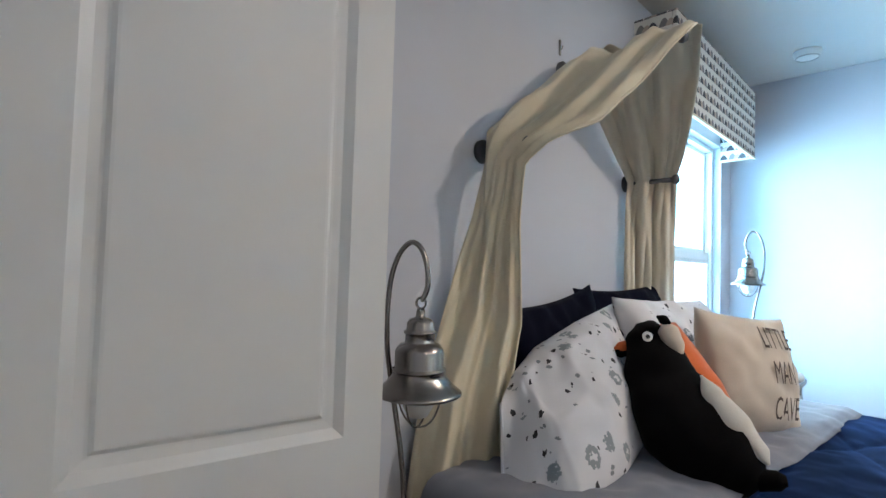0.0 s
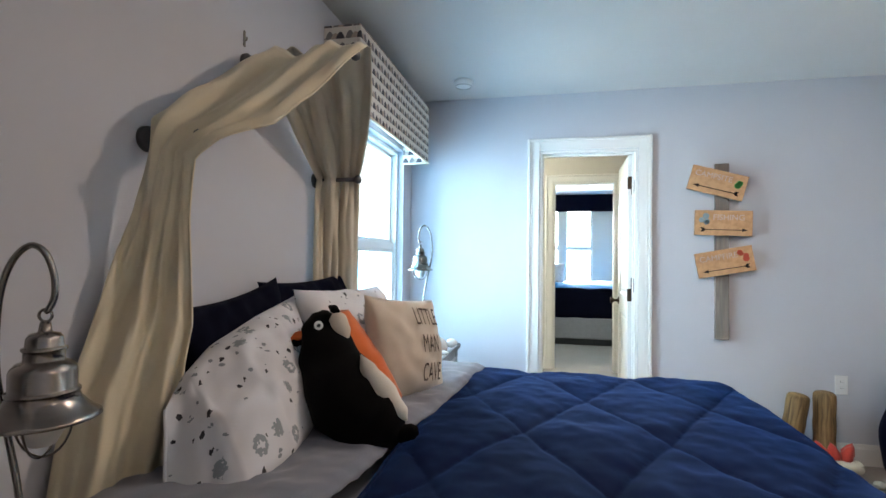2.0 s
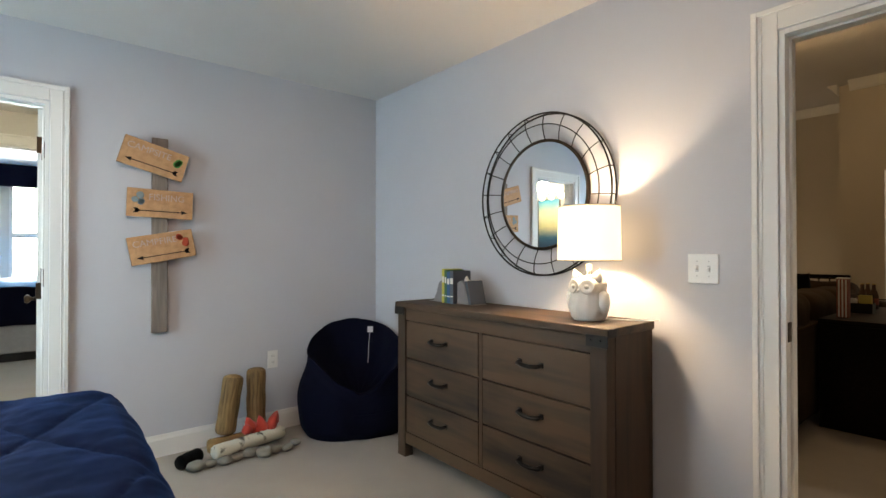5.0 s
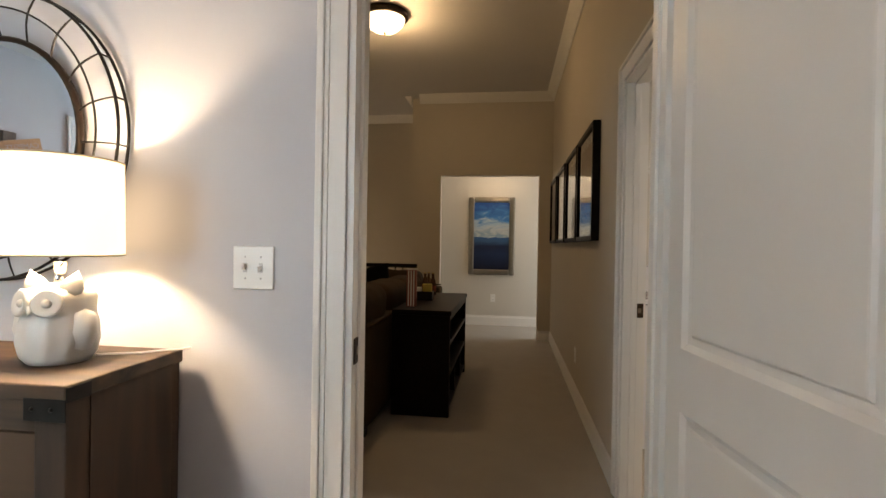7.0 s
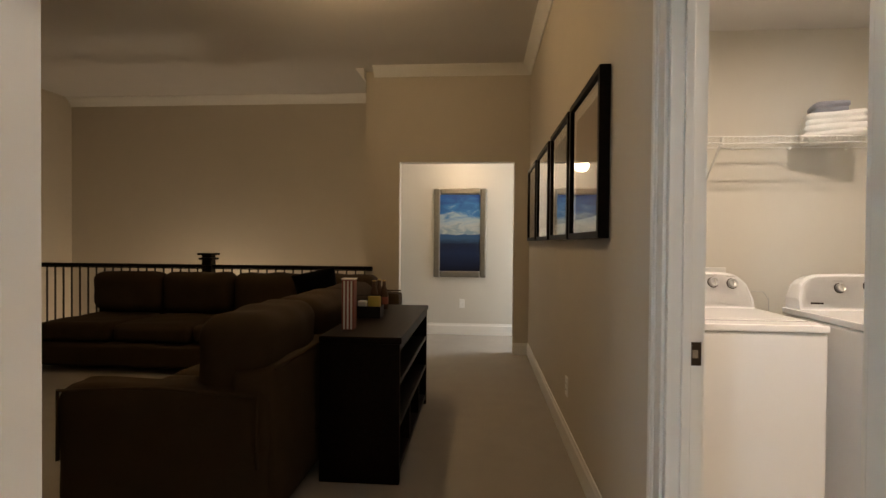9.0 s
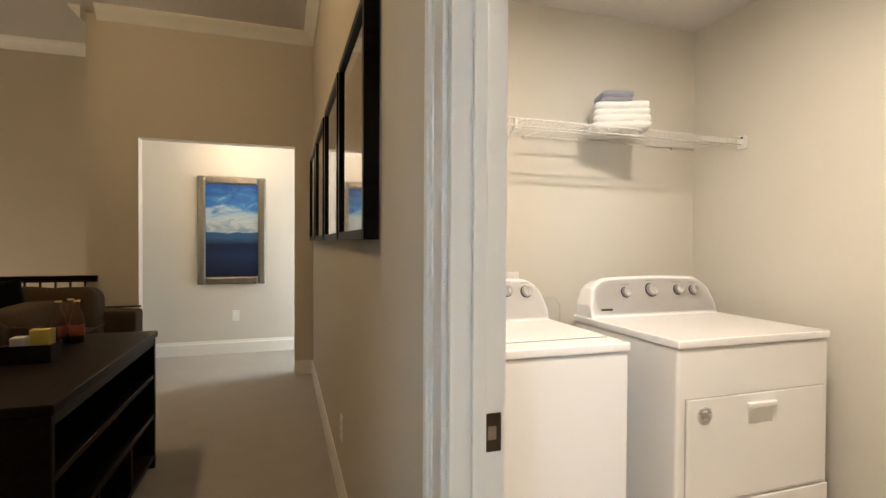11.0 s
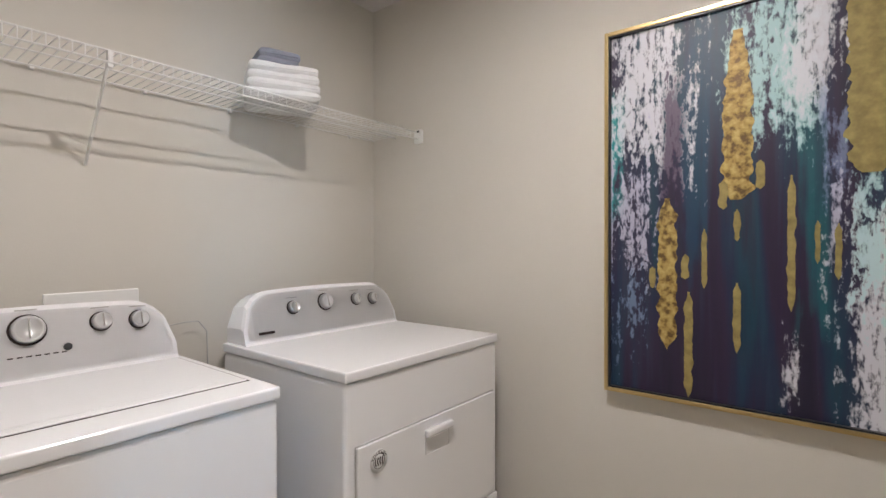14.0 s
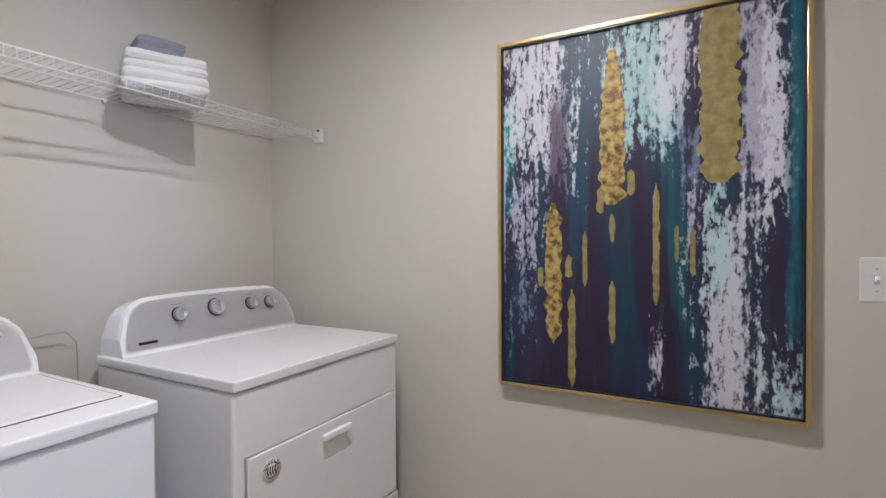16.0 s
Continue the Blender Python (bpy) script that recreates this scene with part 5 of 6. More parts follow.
# ---- dresser, lamp, books, mirror ----
def dresser():
    x0, x1, y0, y1, h = 1.45, 2.875, -3.10, -2.745, 0.925
    th = thing("dresser", ((x0 + x1) / 2, (y0 + y1) / 2, 0), "rustic brown six-drawer dresser with black handles", "dresser")
    w, d = (x1 - x0) / 2, (y1 - y0) / 2
    part("top", box(-w - 0.01, -d, h - 0.035, w + 0.01, d + 0.012, h, 0.004), "dresser", th)
    for sx in (-1, 1):
        part("side_panel", box(min(sx * w, sx * (w - 0.03)), -d + 0.03, 0.09, max(sx * w, sx * (w - 0.03)), d - 0.062, h - 0.036), "dresser_v", th)
        part("post", box(min(sx * w, sx * (w - 0.075)), d - 0.06, 0, max(sx * w, sx * (w - 0.075)), d, h - 0.036, 0.003), "dresser_v", th)
        part("rear_post", box(min(sx * w, sx * (w - 0.06)), -d, 0, max(sx * w, sx * (w - 0.06)), -d + 0.029, h - 0.036, 0.003), "dresser_v", th)
        br = part("corner_bracket", boxes((min(sx * (w + 0.013), sx * (w - 0.085)), d + 0.0125, h - 0.075, max(sx * (w + 0.013), sx * (w - 0.085)), d + 0.0155, h - 0.028), (min(sx * (w + 0.010), sx * (w + 0.013)), d - 0.05, h - 0.036, max(sx * (w + 0.010), sx * (w + 0.013)), d + 0.012, h - 0.004), bevel=0.001), "black_metal", th, "black metal corner bracket")
        for k in range(2):
            part("rivet", lathe([(0, 0), (0.005, 0), (0.003, 0.003), (0, 0.003)], 8), "black_metal", br, "", True, (sx * (w - 0.02 - 0.045 * k), d + 0.0155, h - 0.050), (-90, 0, 0))
    part("back", box(-w + 0.03, -d + 0.005, 0.12, w - 0.03, -d + 0.015, h - 0.04), "dresser", th)
    part("top_rail", box(-w + 0.075, d - 0.035, h - 0.105, w - 0.075, d - 0.004, h - 0.036), "dresser", th)
    part("base_rail", box(-w + 0.075, d - 0.035, 0.085, w - 0.075, d - 0.004, 0.15), "dresser", th)
    part("divider", box(-0.012, d - 0.04, 0.15, 0.012, d - 0.010, h - 0.105), "dresser_v", th)
    inner = w - 0.078
    rows = [(0.155, 0.366), (0.374, 0.588), (0.596, 0.814)]
    for z0, z1 in rows:
        for sx in (-1, 1):
            a, b = (0.016, inner) if sx > 0 else (-inner, -0.016)
            dr = part("drawer", box(a, d - 0.032, z0, b, d - 0.007, z1, 0.003), "dresser", th)
            cx, cz = (a + b) / 2, (z0 + z1) / 2 + 0.02
            hd = bmesh.new()
            for s in (-1, 1):
                box(cx + s * 0.062 - 0.012, d - 0.0065, cz - 0.012, cx + s * 0.062 + 0.012, d - 0.0035, cz + 0.012, 0.001, bm=hd)
            tube([(cx - 0.062, d - 0.004, cz), (cx - 0.055, d + 0.020, cz - 0.004), (cx - 0.02, d + 0.026, cz - 0.008), (cx + 0.02, d + 0.026, cz - 0.008), (cx + 0.055, d + 0.020, cz - 0.004), (cx + 0.062, d - 0.004, cz)], 0.0095, 10, False, hd)
            part("handle", hd, "black_metal", dr, "black iron drawer handle", True)
    return th


dresser()


def owl_lamp():
    th = thing("table_lamp", (1.65, -2.925, 0.925), "white ceramic owl table lamp with lit drum shade on the dresser", "lamp", turn=182)
    body = bmesh.new()
    lathe([(0, 0), (0.058, 0), (0.068, 0.015), (0.075, 0.05), (0.072, 0.09), (0.066, 0.12), (0.070, 0.15), (0.062, 0.172), (0.03, 0.184), (0, 0.186)], 48, body)
    for v in body.verts:
        a = math.atan2(v.co.y, v.co.x)
        r = math.hypot(v.co.x, v.co.y)
        if r > 0.02 and v.co.z < 0.12:
            k = 1 + 0.045 * math.sin(a * 12 + (v.co.z * 300)) * math.sin(v.co.z * 160)
            v.co.x *= k
            v.co.y *= k
    part("owl_body", body, "ceramic", th, "", True)
    for s in (-1, 1):
        part("eye_ring", lathe([(0.010, 0), (0.028, 0.0), (0.030, 0.008), (0.026, 0.012), (0.014, 0.006), (0.010, 0.006)], 24), "ceramic", th, "", True, (s * 0.028, -0.058, 0.140), (80, 0, s * 22))
        part("pupil", lathe([(0, 0), (0.010, 0), (0.007, 0.008), (0, 0.010)], 16), "ceramic", th, "", True, (s * 0.028, -0.062, 0.140), (80, 0, s * 22))
        part("ear_tuft", lathe([(0, 0), (0.026, 0), (0.018, 0.024), (0.0, 0.052)], 12), "ceramic", th, "", True, (s * 0.040, -0.015, 0.165), (0, s * 22, 0))
        part("wing", lathe([(0, -0.05), (0.02, -0.04), (0.028, 0), (0.02, 0.04), (0, 0.05)], 16), "ceramic", th, "", True, (s * 0.066, -0.010, 0.075), (0, s * 6, 0))
    part("beak", lathe([(0, 0), (0.010, 0.004), (0.005, 0.018), (0, 0.026)], 10), "ceramic", th, "", True, (0, -0.066, 0.135), (150, 0, 0))
    part("neck", lathe([(0, 0.16), (0.012, 0.16), (0.012, 0.235), (0, 0.235)], 16), "chrome", th, "", True)
    for o in th.children:
        o.location = Vector((o.location.x * 1.12, o.location.y * 1.12, o.location.z * 1.06))
        o.scale = (1.12, 1.12, 1.04)
    sh = lathe([(0.136, 0.262), (0.132, 0.262 + 0.235), (0.1305, 0.262 + 0.235), (0.1345, 0.262), (0.136, 0.262)], 56)
    part("shade", sh, "shade", th, "lit off-white drum shade", True)
    for z, rr in ((0.262, 0.1355), (0.497, 0.1315)):
        part("shade_rim", tube([(rr * math.cos(a), rr * math.sin(a), z) for a in np.linspace(0, 2 * math.pi, 56, endpoint=False)], 0.0025, 6, True), "cream_cloth", th)
    part("spider", boxes((-0.131, -0.002, 0.485, 0.131, 0.002, 0.488), (-0.002, -0.131, 0.485, 0.002, 0.131, 0.488)), "chrome", th)
    part("finial", lathe([(0, 0.488), (0.006, 0.488), (0.008, 0.500), (0.004, 0.508), (0, 0.510)], 12), "chrome", th, "", True)
    return th


owl_lamp()
cord = thing("lamp_cord", (1.56, -3.02, 0.925), "white lamp cord trailing behind the owl lamp", "cord")
part("cord", tube([(0.04, 0.04, 0.004), (0.0, 0.02, 0.004), (-0.05, 0.0, 0.004), (-0.09, -0.04, 0.004), (-0.12, -0.06, 0.004), (-0.14, -0.085, 0.004)], 0.0028, 6), "plastic_white", cord)


def bookend(x, flip):
    th = thing("bookend", (x, -2.97, 0.925), "grey mountain-shaped bookend with a white peak on the dresser", "bookend", "bookends on the dresser")
    prof = [(0, 0), (0.115, 0), (0.085, 0.05), (0.06, 0.115), (0.03, 0.135), (0, 0.12)]
    bm = bmesh.new()
    f = [bm.verts.new((flip * px, -0.045, pz)) for px, pz in prof]
    b = [bm.verts.new((flip * px, 0.045, pz)) for px, pz in prof]
    bm.faces.new(f)
    bm.faces.new(b[::-1])
    for k in range(len(prof)):
        bm.faces.new([f[k], b[k], b[(k + 1) % 6], f[(k + 1) % 6]])
    bmesh.ops.recalc_face_normals(bm, faces=bm.faces)
    part("mountain", bm, "grey_block", th)
    part("peak", lathe([(0.024, 0), (0.014, 0.012), (0.006, 0.028), (0, 0.034)], 7), "paper", th, "white peak", False, (flip * 0.032, 0, 0.128))
    part("foot_plate", box(min(0, flip * 0.15), -0.05, 0, max(0, flip * 0.15), 0.05, 0.004, 0.001), "grey_block", th)


xb = 2.64
bookend(2.64, 1)
for w, h, c, lab in ((0.022, 0.200, "book_yellow", "yellow hardback book between the bookends"), (0.020, 0.195, "book_green", "green hardback book between the bookends"), (0.026, 0.185, "book_blue", "blue hardback book between the bookends"), (0.030, 0.190, "book_slate", "slate hardback book between the bookends")):
    bk = thing("book", (xb - w / 2 - 0.001, -2.965, 0.925), lab, "book", "books on the dresser")
    part("cover", boxes((-w / 2, -0.068, 0, -w / 2 + 0.002, 0.068, h), (w / 2 - 0.002, -0.068, 0, w / 2, 0.068, h), (-w / 2 + 0.002, 0.066, 0, w / 2 - 0.002, 0.068, h)), c, bk)
    part("pages", box(-w / 2 + 0.002, -0.064, 0.003, w / 2 - 0.002, 0.066, h - 0.003), "paper", bk)
    for lo, hi in ((0.2, 0.24), (0.6, 0.78)):
        part("spine_band", boxes((-w / 2 + 0.003, 0.068, h * lo, w / 2 - 0.003, 0.0686, h * hi)), "paper", bk)
    xb -= w + 0.002
bookend(xb - 0.002, -1)
lean = thing("book", (xb - 0.13, -2.965, 0.929), "dark book leaning on the bookend", "book", "books on the dresser")
lean.rotation_euler = (0, radians(14), 0)
part("cover", box(-0.010, -0.06, 0, 0.010, 0.06, 0.135, 0.002), "book_slate", lean)
part("pages", box(-0.008, -0.058, 0.1352, 0.008, 0.058, 0.1362), "paper", lean)


def mirror():
    th = thing("wall_mirror", (2.055, SOUTH, 1.527), "round mirror in an open black wire frame above the dresser", "mirror")

    def ring(r, y, wire, name="ring"):
        part(name, tube([(r * math.cos(a), y, r * math.sin(a)) for a in np.linspace(0, 2 * math.pi, 72, endpoint=False)], wire, 8, True), "black_metal", th, "", True)

    part("glass", lathe([(0, 0), (0.278, 0), (0.278, 0.006), (0, 0.006)], 72), "mirror", th, "round mirror glass", False, (0, 0.024, 0), (-90, 0, 0))
    part("inner_rim", lathe([(0.276, 0), (0.292, 0), (0.294, 0.012), (0.288, 0.020), (0.278, 0.018), (0.276, 0.0)], 72), "bronze", th, "", True, (0, 0.018, 0), (-90, 0, 0))
    part("backing", lathe([(0, 0), (0.27, 0), (0.27, 0.018), (0, 0.018)], 48), "black_plastic", th, "", False, (0, 0.003, 0), (-90, 0, 0))
    ring(0.425, 0.012, 0.0045)
    ring(0.425, 0.050, 0.0045)
    ring(0.365, 0.062, 0.003)
    for k in range(20):
        a = 2 * math.pi * k / 20 + 0.08
        pts = []
        for s in np.linspace(0, 1, 7):
            r = 0.425 - s * 0.135
            y = 0.050 + 0.016 * math.sin(math.pi * s) - 0.020 * s
            pts.append((r * math.cos(a), y, r * math.sin(a)))
        part("spoke", tube([(0.425 * math.cos(a), 0.012, 0.425 * math.sin(a))] + pts, 0.0028, 6), "black_metal", th)
    return th


mirror()


# ---- beanbag and campfire toys ----
def beanbag():
    th = thing("beanbag_chair", (3.40, -2.77, 0), "navy blue beanbag chair in the corner beside the dresser", "beanbag chair")
    back = math.atan2(-0.36, 0.93)

    def f(u, v):
        a = 2 * math.pi * u
        c = math.cos(a - back)
        rim = 0.27 + 0.46 * ((c + 1) / 2) ** 0.7
        if v < 0.55:
            s = v / 0.55
            r = 0.345 + 0.035 * math.sin(math.pi * min(1, s * 1.25))
            r *= 1 - 0.10 * s ** 3 * (0.6 + 0.4 * max(0, c))
            z = 0.0 + rim * (s ** 0.9)
            r += 0.035 * (1 - s) ** 1.5
            if s < 0.1:
                r -= 0.03 * (1 - s / 0.1)
        else:
            s = (v - 0.55) / 0.45
            r = (0.345 + 0.02) * (1 - 0.10 * (0.6 + 0.4 * max(0, c))) * (1 - s) ** 0.8
            z = rim * (1 - s) ** 1.3 + 0.24 * (1 - (1 - s) ** 1.3) + 0.035 * math.sin(math.pi * min(1, s * 2.2)) * (1 - s)
        fold = 0.012 * math.sin(a * 6 + v * 3) * math.sin(math.pi * v) + 0.016 * noise.noise(Vector((math.cos(a) * 2, math.sin(a) * 2, v * 5)))
        r = max(0, r + (fold if r > 0.03 else 0))
        r *= 1 - 0.38 * max(0.0, -c) ** 1.5
        return Vector((r * math.cos(a), r * math.sin(a), max(0.002, z + 0.012 * noise.noise(Vector((math.cos(a) * 4, math.sin(a) * 4, v * 6))))))

    bm = surface(f, 72, 50)
    bmesh.ops.remove_doubles(bm, verts=bm.verts, dist=1e-4)
    part("bag", bm, "navy", th, "", True)
    part("seam", tube([(0.388 * (1 - 0.38 * max(0.0, -math.cos(a - back)) ** 1.5) * math.cos(a), 0.388 * (1 - 0.38 * max(0.0, -math.cos(a - back)) ** 1.5) * math.sin(a), 0.20 + 0.03 * math.cos(a - back)) for a in np.linspace(0, 2 * math.pi, 48, endpoint=False)], 0.004, 6, True), "navy", th, "", True)
    part("tag", box(-0.020, -0.002, -0.022, 0.020, 0.002, 0.022, 0.001), "paper", th, "white care tag", False, (0.165, -0.197, 0.650), (-10, 0, -124))
    part("tag_string", tube([(0.168, -0.196, 0.630), (0.145, -0.173, 0.55), (0.11, -0.145, 0.42)], 0.002, 5), "paper", th)
    return th


beanbag()


def log(name, loc, rot, r, length, material, label, group):
    th = thing(name, loc, label, "toy log", group)
    th.rotation_euler = [radians(a) for a in rot]
    prof = [(0, 0), (r * 0.85, 0.0), (r, 0.012)] + [(r * (1 + 0.03 * math.sin(k * 2.1)), length * k / 8) for k in range(1, 8)] + [(r, length - 0.012), (r * 0.85, length), (0, length)]
    part("bark", lathe(prof, 24), material, th, "", True)
    part("cut_end", lathe([(0, length + 0.001), (r * 0.75, length + 0.001), (r * 0.70, length + 0.004), (0, length + 0.004)], 24), "pillow_cream" if material == "birch" else material, th, "", True)


g = "stuffed campfire logs"
log("toy_log", (3.62, -1.955, 0.10), (7, -4, 0), 0.060, 0.35, "bark", "brown stuffed toy log standing against the wall", g)
log("toy_log", (3.62, -2.145, 0.09), (-1, -3, 0), 0.058, 0.38, "bark", "brown stuffed toy log standing beside the red flame", g)
log("toy_log", (3.40, -1.83, 0.075), (91, 0, 14), 0.040, 0.46, "birch", "birch-print stuffed toy log lying on the carpet", g)
log("toy_log", (3.44, -1.66, 0.045), (90, 0, 30), 0.040, 0.14, "black_plush", "charred black stuffed toy log on the carpet", g)
log("toy_log", (3.60, -1.85, 0.045), (90, 0, -2), 0.042, 0.40, "bark", "brown stuffed toy log lying under the flame", g)
fl = thing("toy_flame", (3.53, -2.13, 0.09), "red cloth toy flame among the stuffed logs", "toy flame")
rg = random.Random(5)
for k in range(6):
    hgt = rg.uniform(0.05, 0.12)
    part("flame_tongue", lathe([(0, -0.01), (0.026, 0.0), (0.036, hgt * 0.3), (0.020, hgt * 0.75), (0, hgt)], 10), "red_cloth", fl, "", True, (rg.uniform(-0.03, 0.03), -0.09 + k * 0.033, rg.uniform(-0.02, 0.03)), (rg.uniform(-30, 30), rg.uniform(-20, 20), 0))
for k in range(9):
    rs = rg.uniform(0.026, 0.040)
    st = thing("toy_stone", (3.36 + rg.uniform(-0.05, 0.04) + 0.03 * (k > 5), -1.74 - k * 0.072, rs * 0.8), "grey stuffed toy stone on the carpet round the logs", "toy stone", "stuffed stones round the campfire")
    bm = bmesh.new()
    bmesh.ops.create_icosphere(bm, subdivisions=3, radius=rs)
    for v in bm.verts:
        v.co *= 1 + 0.25 * noise.noise(v.co * 25 + Vector((k, 0, 0)))
        v.co.z *= 0.78
        v.co.y *= 1.25
    part("stone", bm, "stone", st, "", True)


# ---- framed pictures ----
def picture(name, loc, rot, w, h, fw, depth, frame_mat, art_mat, label, mat_board=0.0, bevel=0.004, glassy=False, category="picture"):
    """A framed picture; local x across, z up, its face towards local -y, its back at y = 0."""
    th = thing(name, loc, label, category, turn=rot)
    for x0, z0, x1, z1 in ((-w / 2, -h / 2, -w / 2 + fw, h / 2), (w / 2 - fw, -h / 2, w / 2, h / 2), (-w / 2 + fw, h / 2 - fw, w / 2 - fw, h / 2), (-w / 2 + fw, -h / 2, w / 2 - fw, -h / 2 + fw)):
        part("frame_rail", box(x0, -depth, z0, x1, 0, z1, bevel), frame_mat, th)
    a, b = w / 2 - fw, h / 2 - fw
    if mat_board:
        part("mat_board", box(-a, -depth * 0.5, -b, a, -depth * 0.4, b), "paper", th)
        part("print", box(-a + mat_board, -depth * 0.5 - 0.002, -b + mat_board, a - mat_board, -depth * 0.5 - 0.0005, b - mat_board), art_mat, th)
    else:
        part("canvas", box(-a, -depth * 0.6, -b, a, -depth * 0.3, b), art_mat, th)
    if glassy:
        gl = part("glazing", box(-a, -depth * 0.75, -b, a, -depth * 0.72, b), "picture_glass", th)
        gl.visible_shadow = False
    return th


picture("seascape", (0.815, -9.47, 1.378), 180, 0.71, 1.20, 0.085, 0.045, "pewter", "sea", "blue seascape painting in a pewter frame", bevel=0.02)
picture("banded_painting", (6.0, -0.03, 1.62), -90, 0.42, 0.67, 0.012, 0.03, "black_plastic", "bands", "teal and gold banded painting on the cream wall")
picture("banded_painting", (5.22, 1.0, 1.66), 0, 0.42, 0.80, 0.012, 0.03, "black_plastic", "bands", "tall teal and gold banded painting on the cream wall")
for k, (y, art) in enumerate(((-5.30, "art_brown"), (-6.06, "art_blue"), (-6.89, "art_brown"), (-7.72, "art_blue"))):
    picture("hall_picture", (0.0, y, 1.64), 90, 0.70, 0.74, 0.032, 0.048, "espresso", art, "dark-framed glazed picture in the hallway row", 0.07, 0.002, True)

ab = picture("abstract_painting", (LAUNDRY_W, -4.01, 1.375), 90, 0.93, 1.237, 0.013, 0.045, "gold", "abstract", "large teal, white and gold abstract painting in thin gold frame", bevel=0.002)
for o in ab.children:
    if o.name.startswith("canvas"):
        o.data.transform(Matrix.Rotation(radians(90), 4, "Z"))
        o.rotation_euler = (0, 0, radians(-90))
# solid black strips over the canvas rim, drawn as the shade beside the frame
part("shadow_gap", boxes((-0.452, -0.040, -0.6055, -0.446, -0.010, 0.6055), (0.446, -0.040, -0.6055, 0.452, -0.010, 0.6055), (-0.446, -0.040, 0.600, 0.446, -0.010, 0.6055), (-0.446, -0.040, -0.6055, 0.446, -0.010, -0.600)), "black_plastic", ab)
GOLD = [(-0.066, 0.531, 0.022, 0.083), (-0.103, 0.081, -0.006, 0.026), (-0.008, 0.134, 0.049, 0.025), (-0.066, -0.007, -0.103, 0.018), (0.241, 0.615, 0.076, 0.112), (-0.263, 0.038, -0.457, 0.061), (-0.199, -0.262, -0.6, 0.027), (-0.209, -0.143, -0.223, 0.024), (-0.308, -0.186, -0.257, 0.021), (-0.154, -0.064, -0.251, 0.017), (0.067, 0.084, -0.306, 0.021), (0.126, -0.047, -0.166, 0.013), (0.171, -0.056, -0.21, 0.016), (-0.066, -0.228, -0.439, 0.022)]
for k, (cx, top, bot, w) in enumerate(GOLD):
    rs = random.Random(k)
    bm = bmesh.new()
    n = 60
    left, right = [], []
    for j in range(n + 1):
        s = j / n
        z = top + (bot - top) * s
        end = min(1.0, 0.40 + (1 - s) * 9) if w > 0.06 else 1.0
        fat = min(1, (math.sin(math.pi * min(1, max(0.03, s))) * 3.0)) if w < 0.06 or k == 5 else min(1, 0.35 + s * 1.6) if k == 0 else 1.0
        a = w / 2 * fat * end * (0.86 + 0.42 * noise.noise(Vector((z * 30, k, 0))) + 0.12 * rs.random())
        b = w / 2 * fat * end * (0.86 + 0.42 * noise.noise(Vector((z * 30, k, 9))) + 0.12 * rs.random())
        yy = -0.0292 - 0.0008 * (k % 5)
        left.append(bm.verts.new((cx - a, yy, z)))
        right.append(bm.verts.new((cx + b, yy, z)))
    for j in range(n):
        bm.faces.new([left[j], left[j + 1], right[j + 1], right[j]])
    part("gold_stroke", bm, "leaf" if 0.03 < w < 0.1 else "ochre", ab, "gold leaf paint stroke")


# ---- laundry ----
def knob(parent, x, y, z, r, lean):
    bezel = part("dial_ring", lathe([(0, 0), (r * 1.05, 0), (r * 1.05, 0.003), (r, 0.004), (0, 0.004)], 28), "ink", parent, "", True, (x, y, z), (lean - 90, 0, 0))
    k = part("dial", lathe([(0, 0.004), (r * 0.92, 0.004), (r * 0.90, 0.018), (r * 0.74, 0.024), (r * 0.70, 0.021), (0, 0.021)], 32), "dial_metal", parent, "chrome control dial", True, (x, y, z), (lean - 90, 0, 0))
    part("pointer", box(-0.0018, -r * 0.66, 0.0212, 0.0018, r * 0.66, 0.0255, 0.0008), "chrome", k)


def appliance(name, x0, x1, front, label, grey, dials, dryer):
    th = thing(name, ((x0 + x1) / 2, front, 0), label, "dryer" if dryer else "washing machine")
    w = (x1 - x0) / 2
    dp = -0.64
    part("cabinet", box(-w, dp, 0.03, w, 0, 0.893, 0.012, 3), "enamel", th, "", False)
    dk = box(-w - 0.002, dp, 0.896, w + 0.002, 0.006, 0.926, 0.0055, 3)
    part("deck", dk, "enamel", th, "", False)
    for sx in (-w + 0.05, w - 0.05):
        for sy in (-0.05, dp + 0.05):
            part("foot", lathe([(0, 0), (0.02, 0), (0.02, 0.03), (0, 0.03)], 12), "black_plastic", th, "", True, (sx, sy, 0))

    # control console: rounded-top profile swept across
    n = 30
    bm = bmesh.new()
    cw = w - 0.012
    yb, yf = dp + 0.005, dp + 0.13
    rows = []
    for i in range(n + 1):
        x = -cw + 2 * cw * i / n
        e = min(1.0, (cw - abs(x)) / 0.11)
        h = 0.055 + 0.113 * math.sqrt(max(0.0, 1 - (1 - e) ** 2)) + 0.012 * (1 - (x / cw) ** 2)
        rows.append([(x, yf, 0.9265), (x, yf - 0.006, 0.934), (x, yf - 0.006 - 0.30 * (h - 0.02), 0.9265 + h - 0.010), (x, yf - 0.018 - 0.30 * h, 0.9265 + h), (x, yb, 0.9265 + h * 0.94), (x, yb, 0.9265)])
    vs = [[bm.verts.new(p) for p in r] for r in rows]
    for i in range(n):
        for j in range(6):
            bm.faces.new([vs[i][j], vs[i][(j + 1) % 6], vs[i + 1][(j + 1) % 6], vs[i + 1][j]])
    bm.faces.new(vs[0][::-1])
    bm.faces.new(vs[-1])
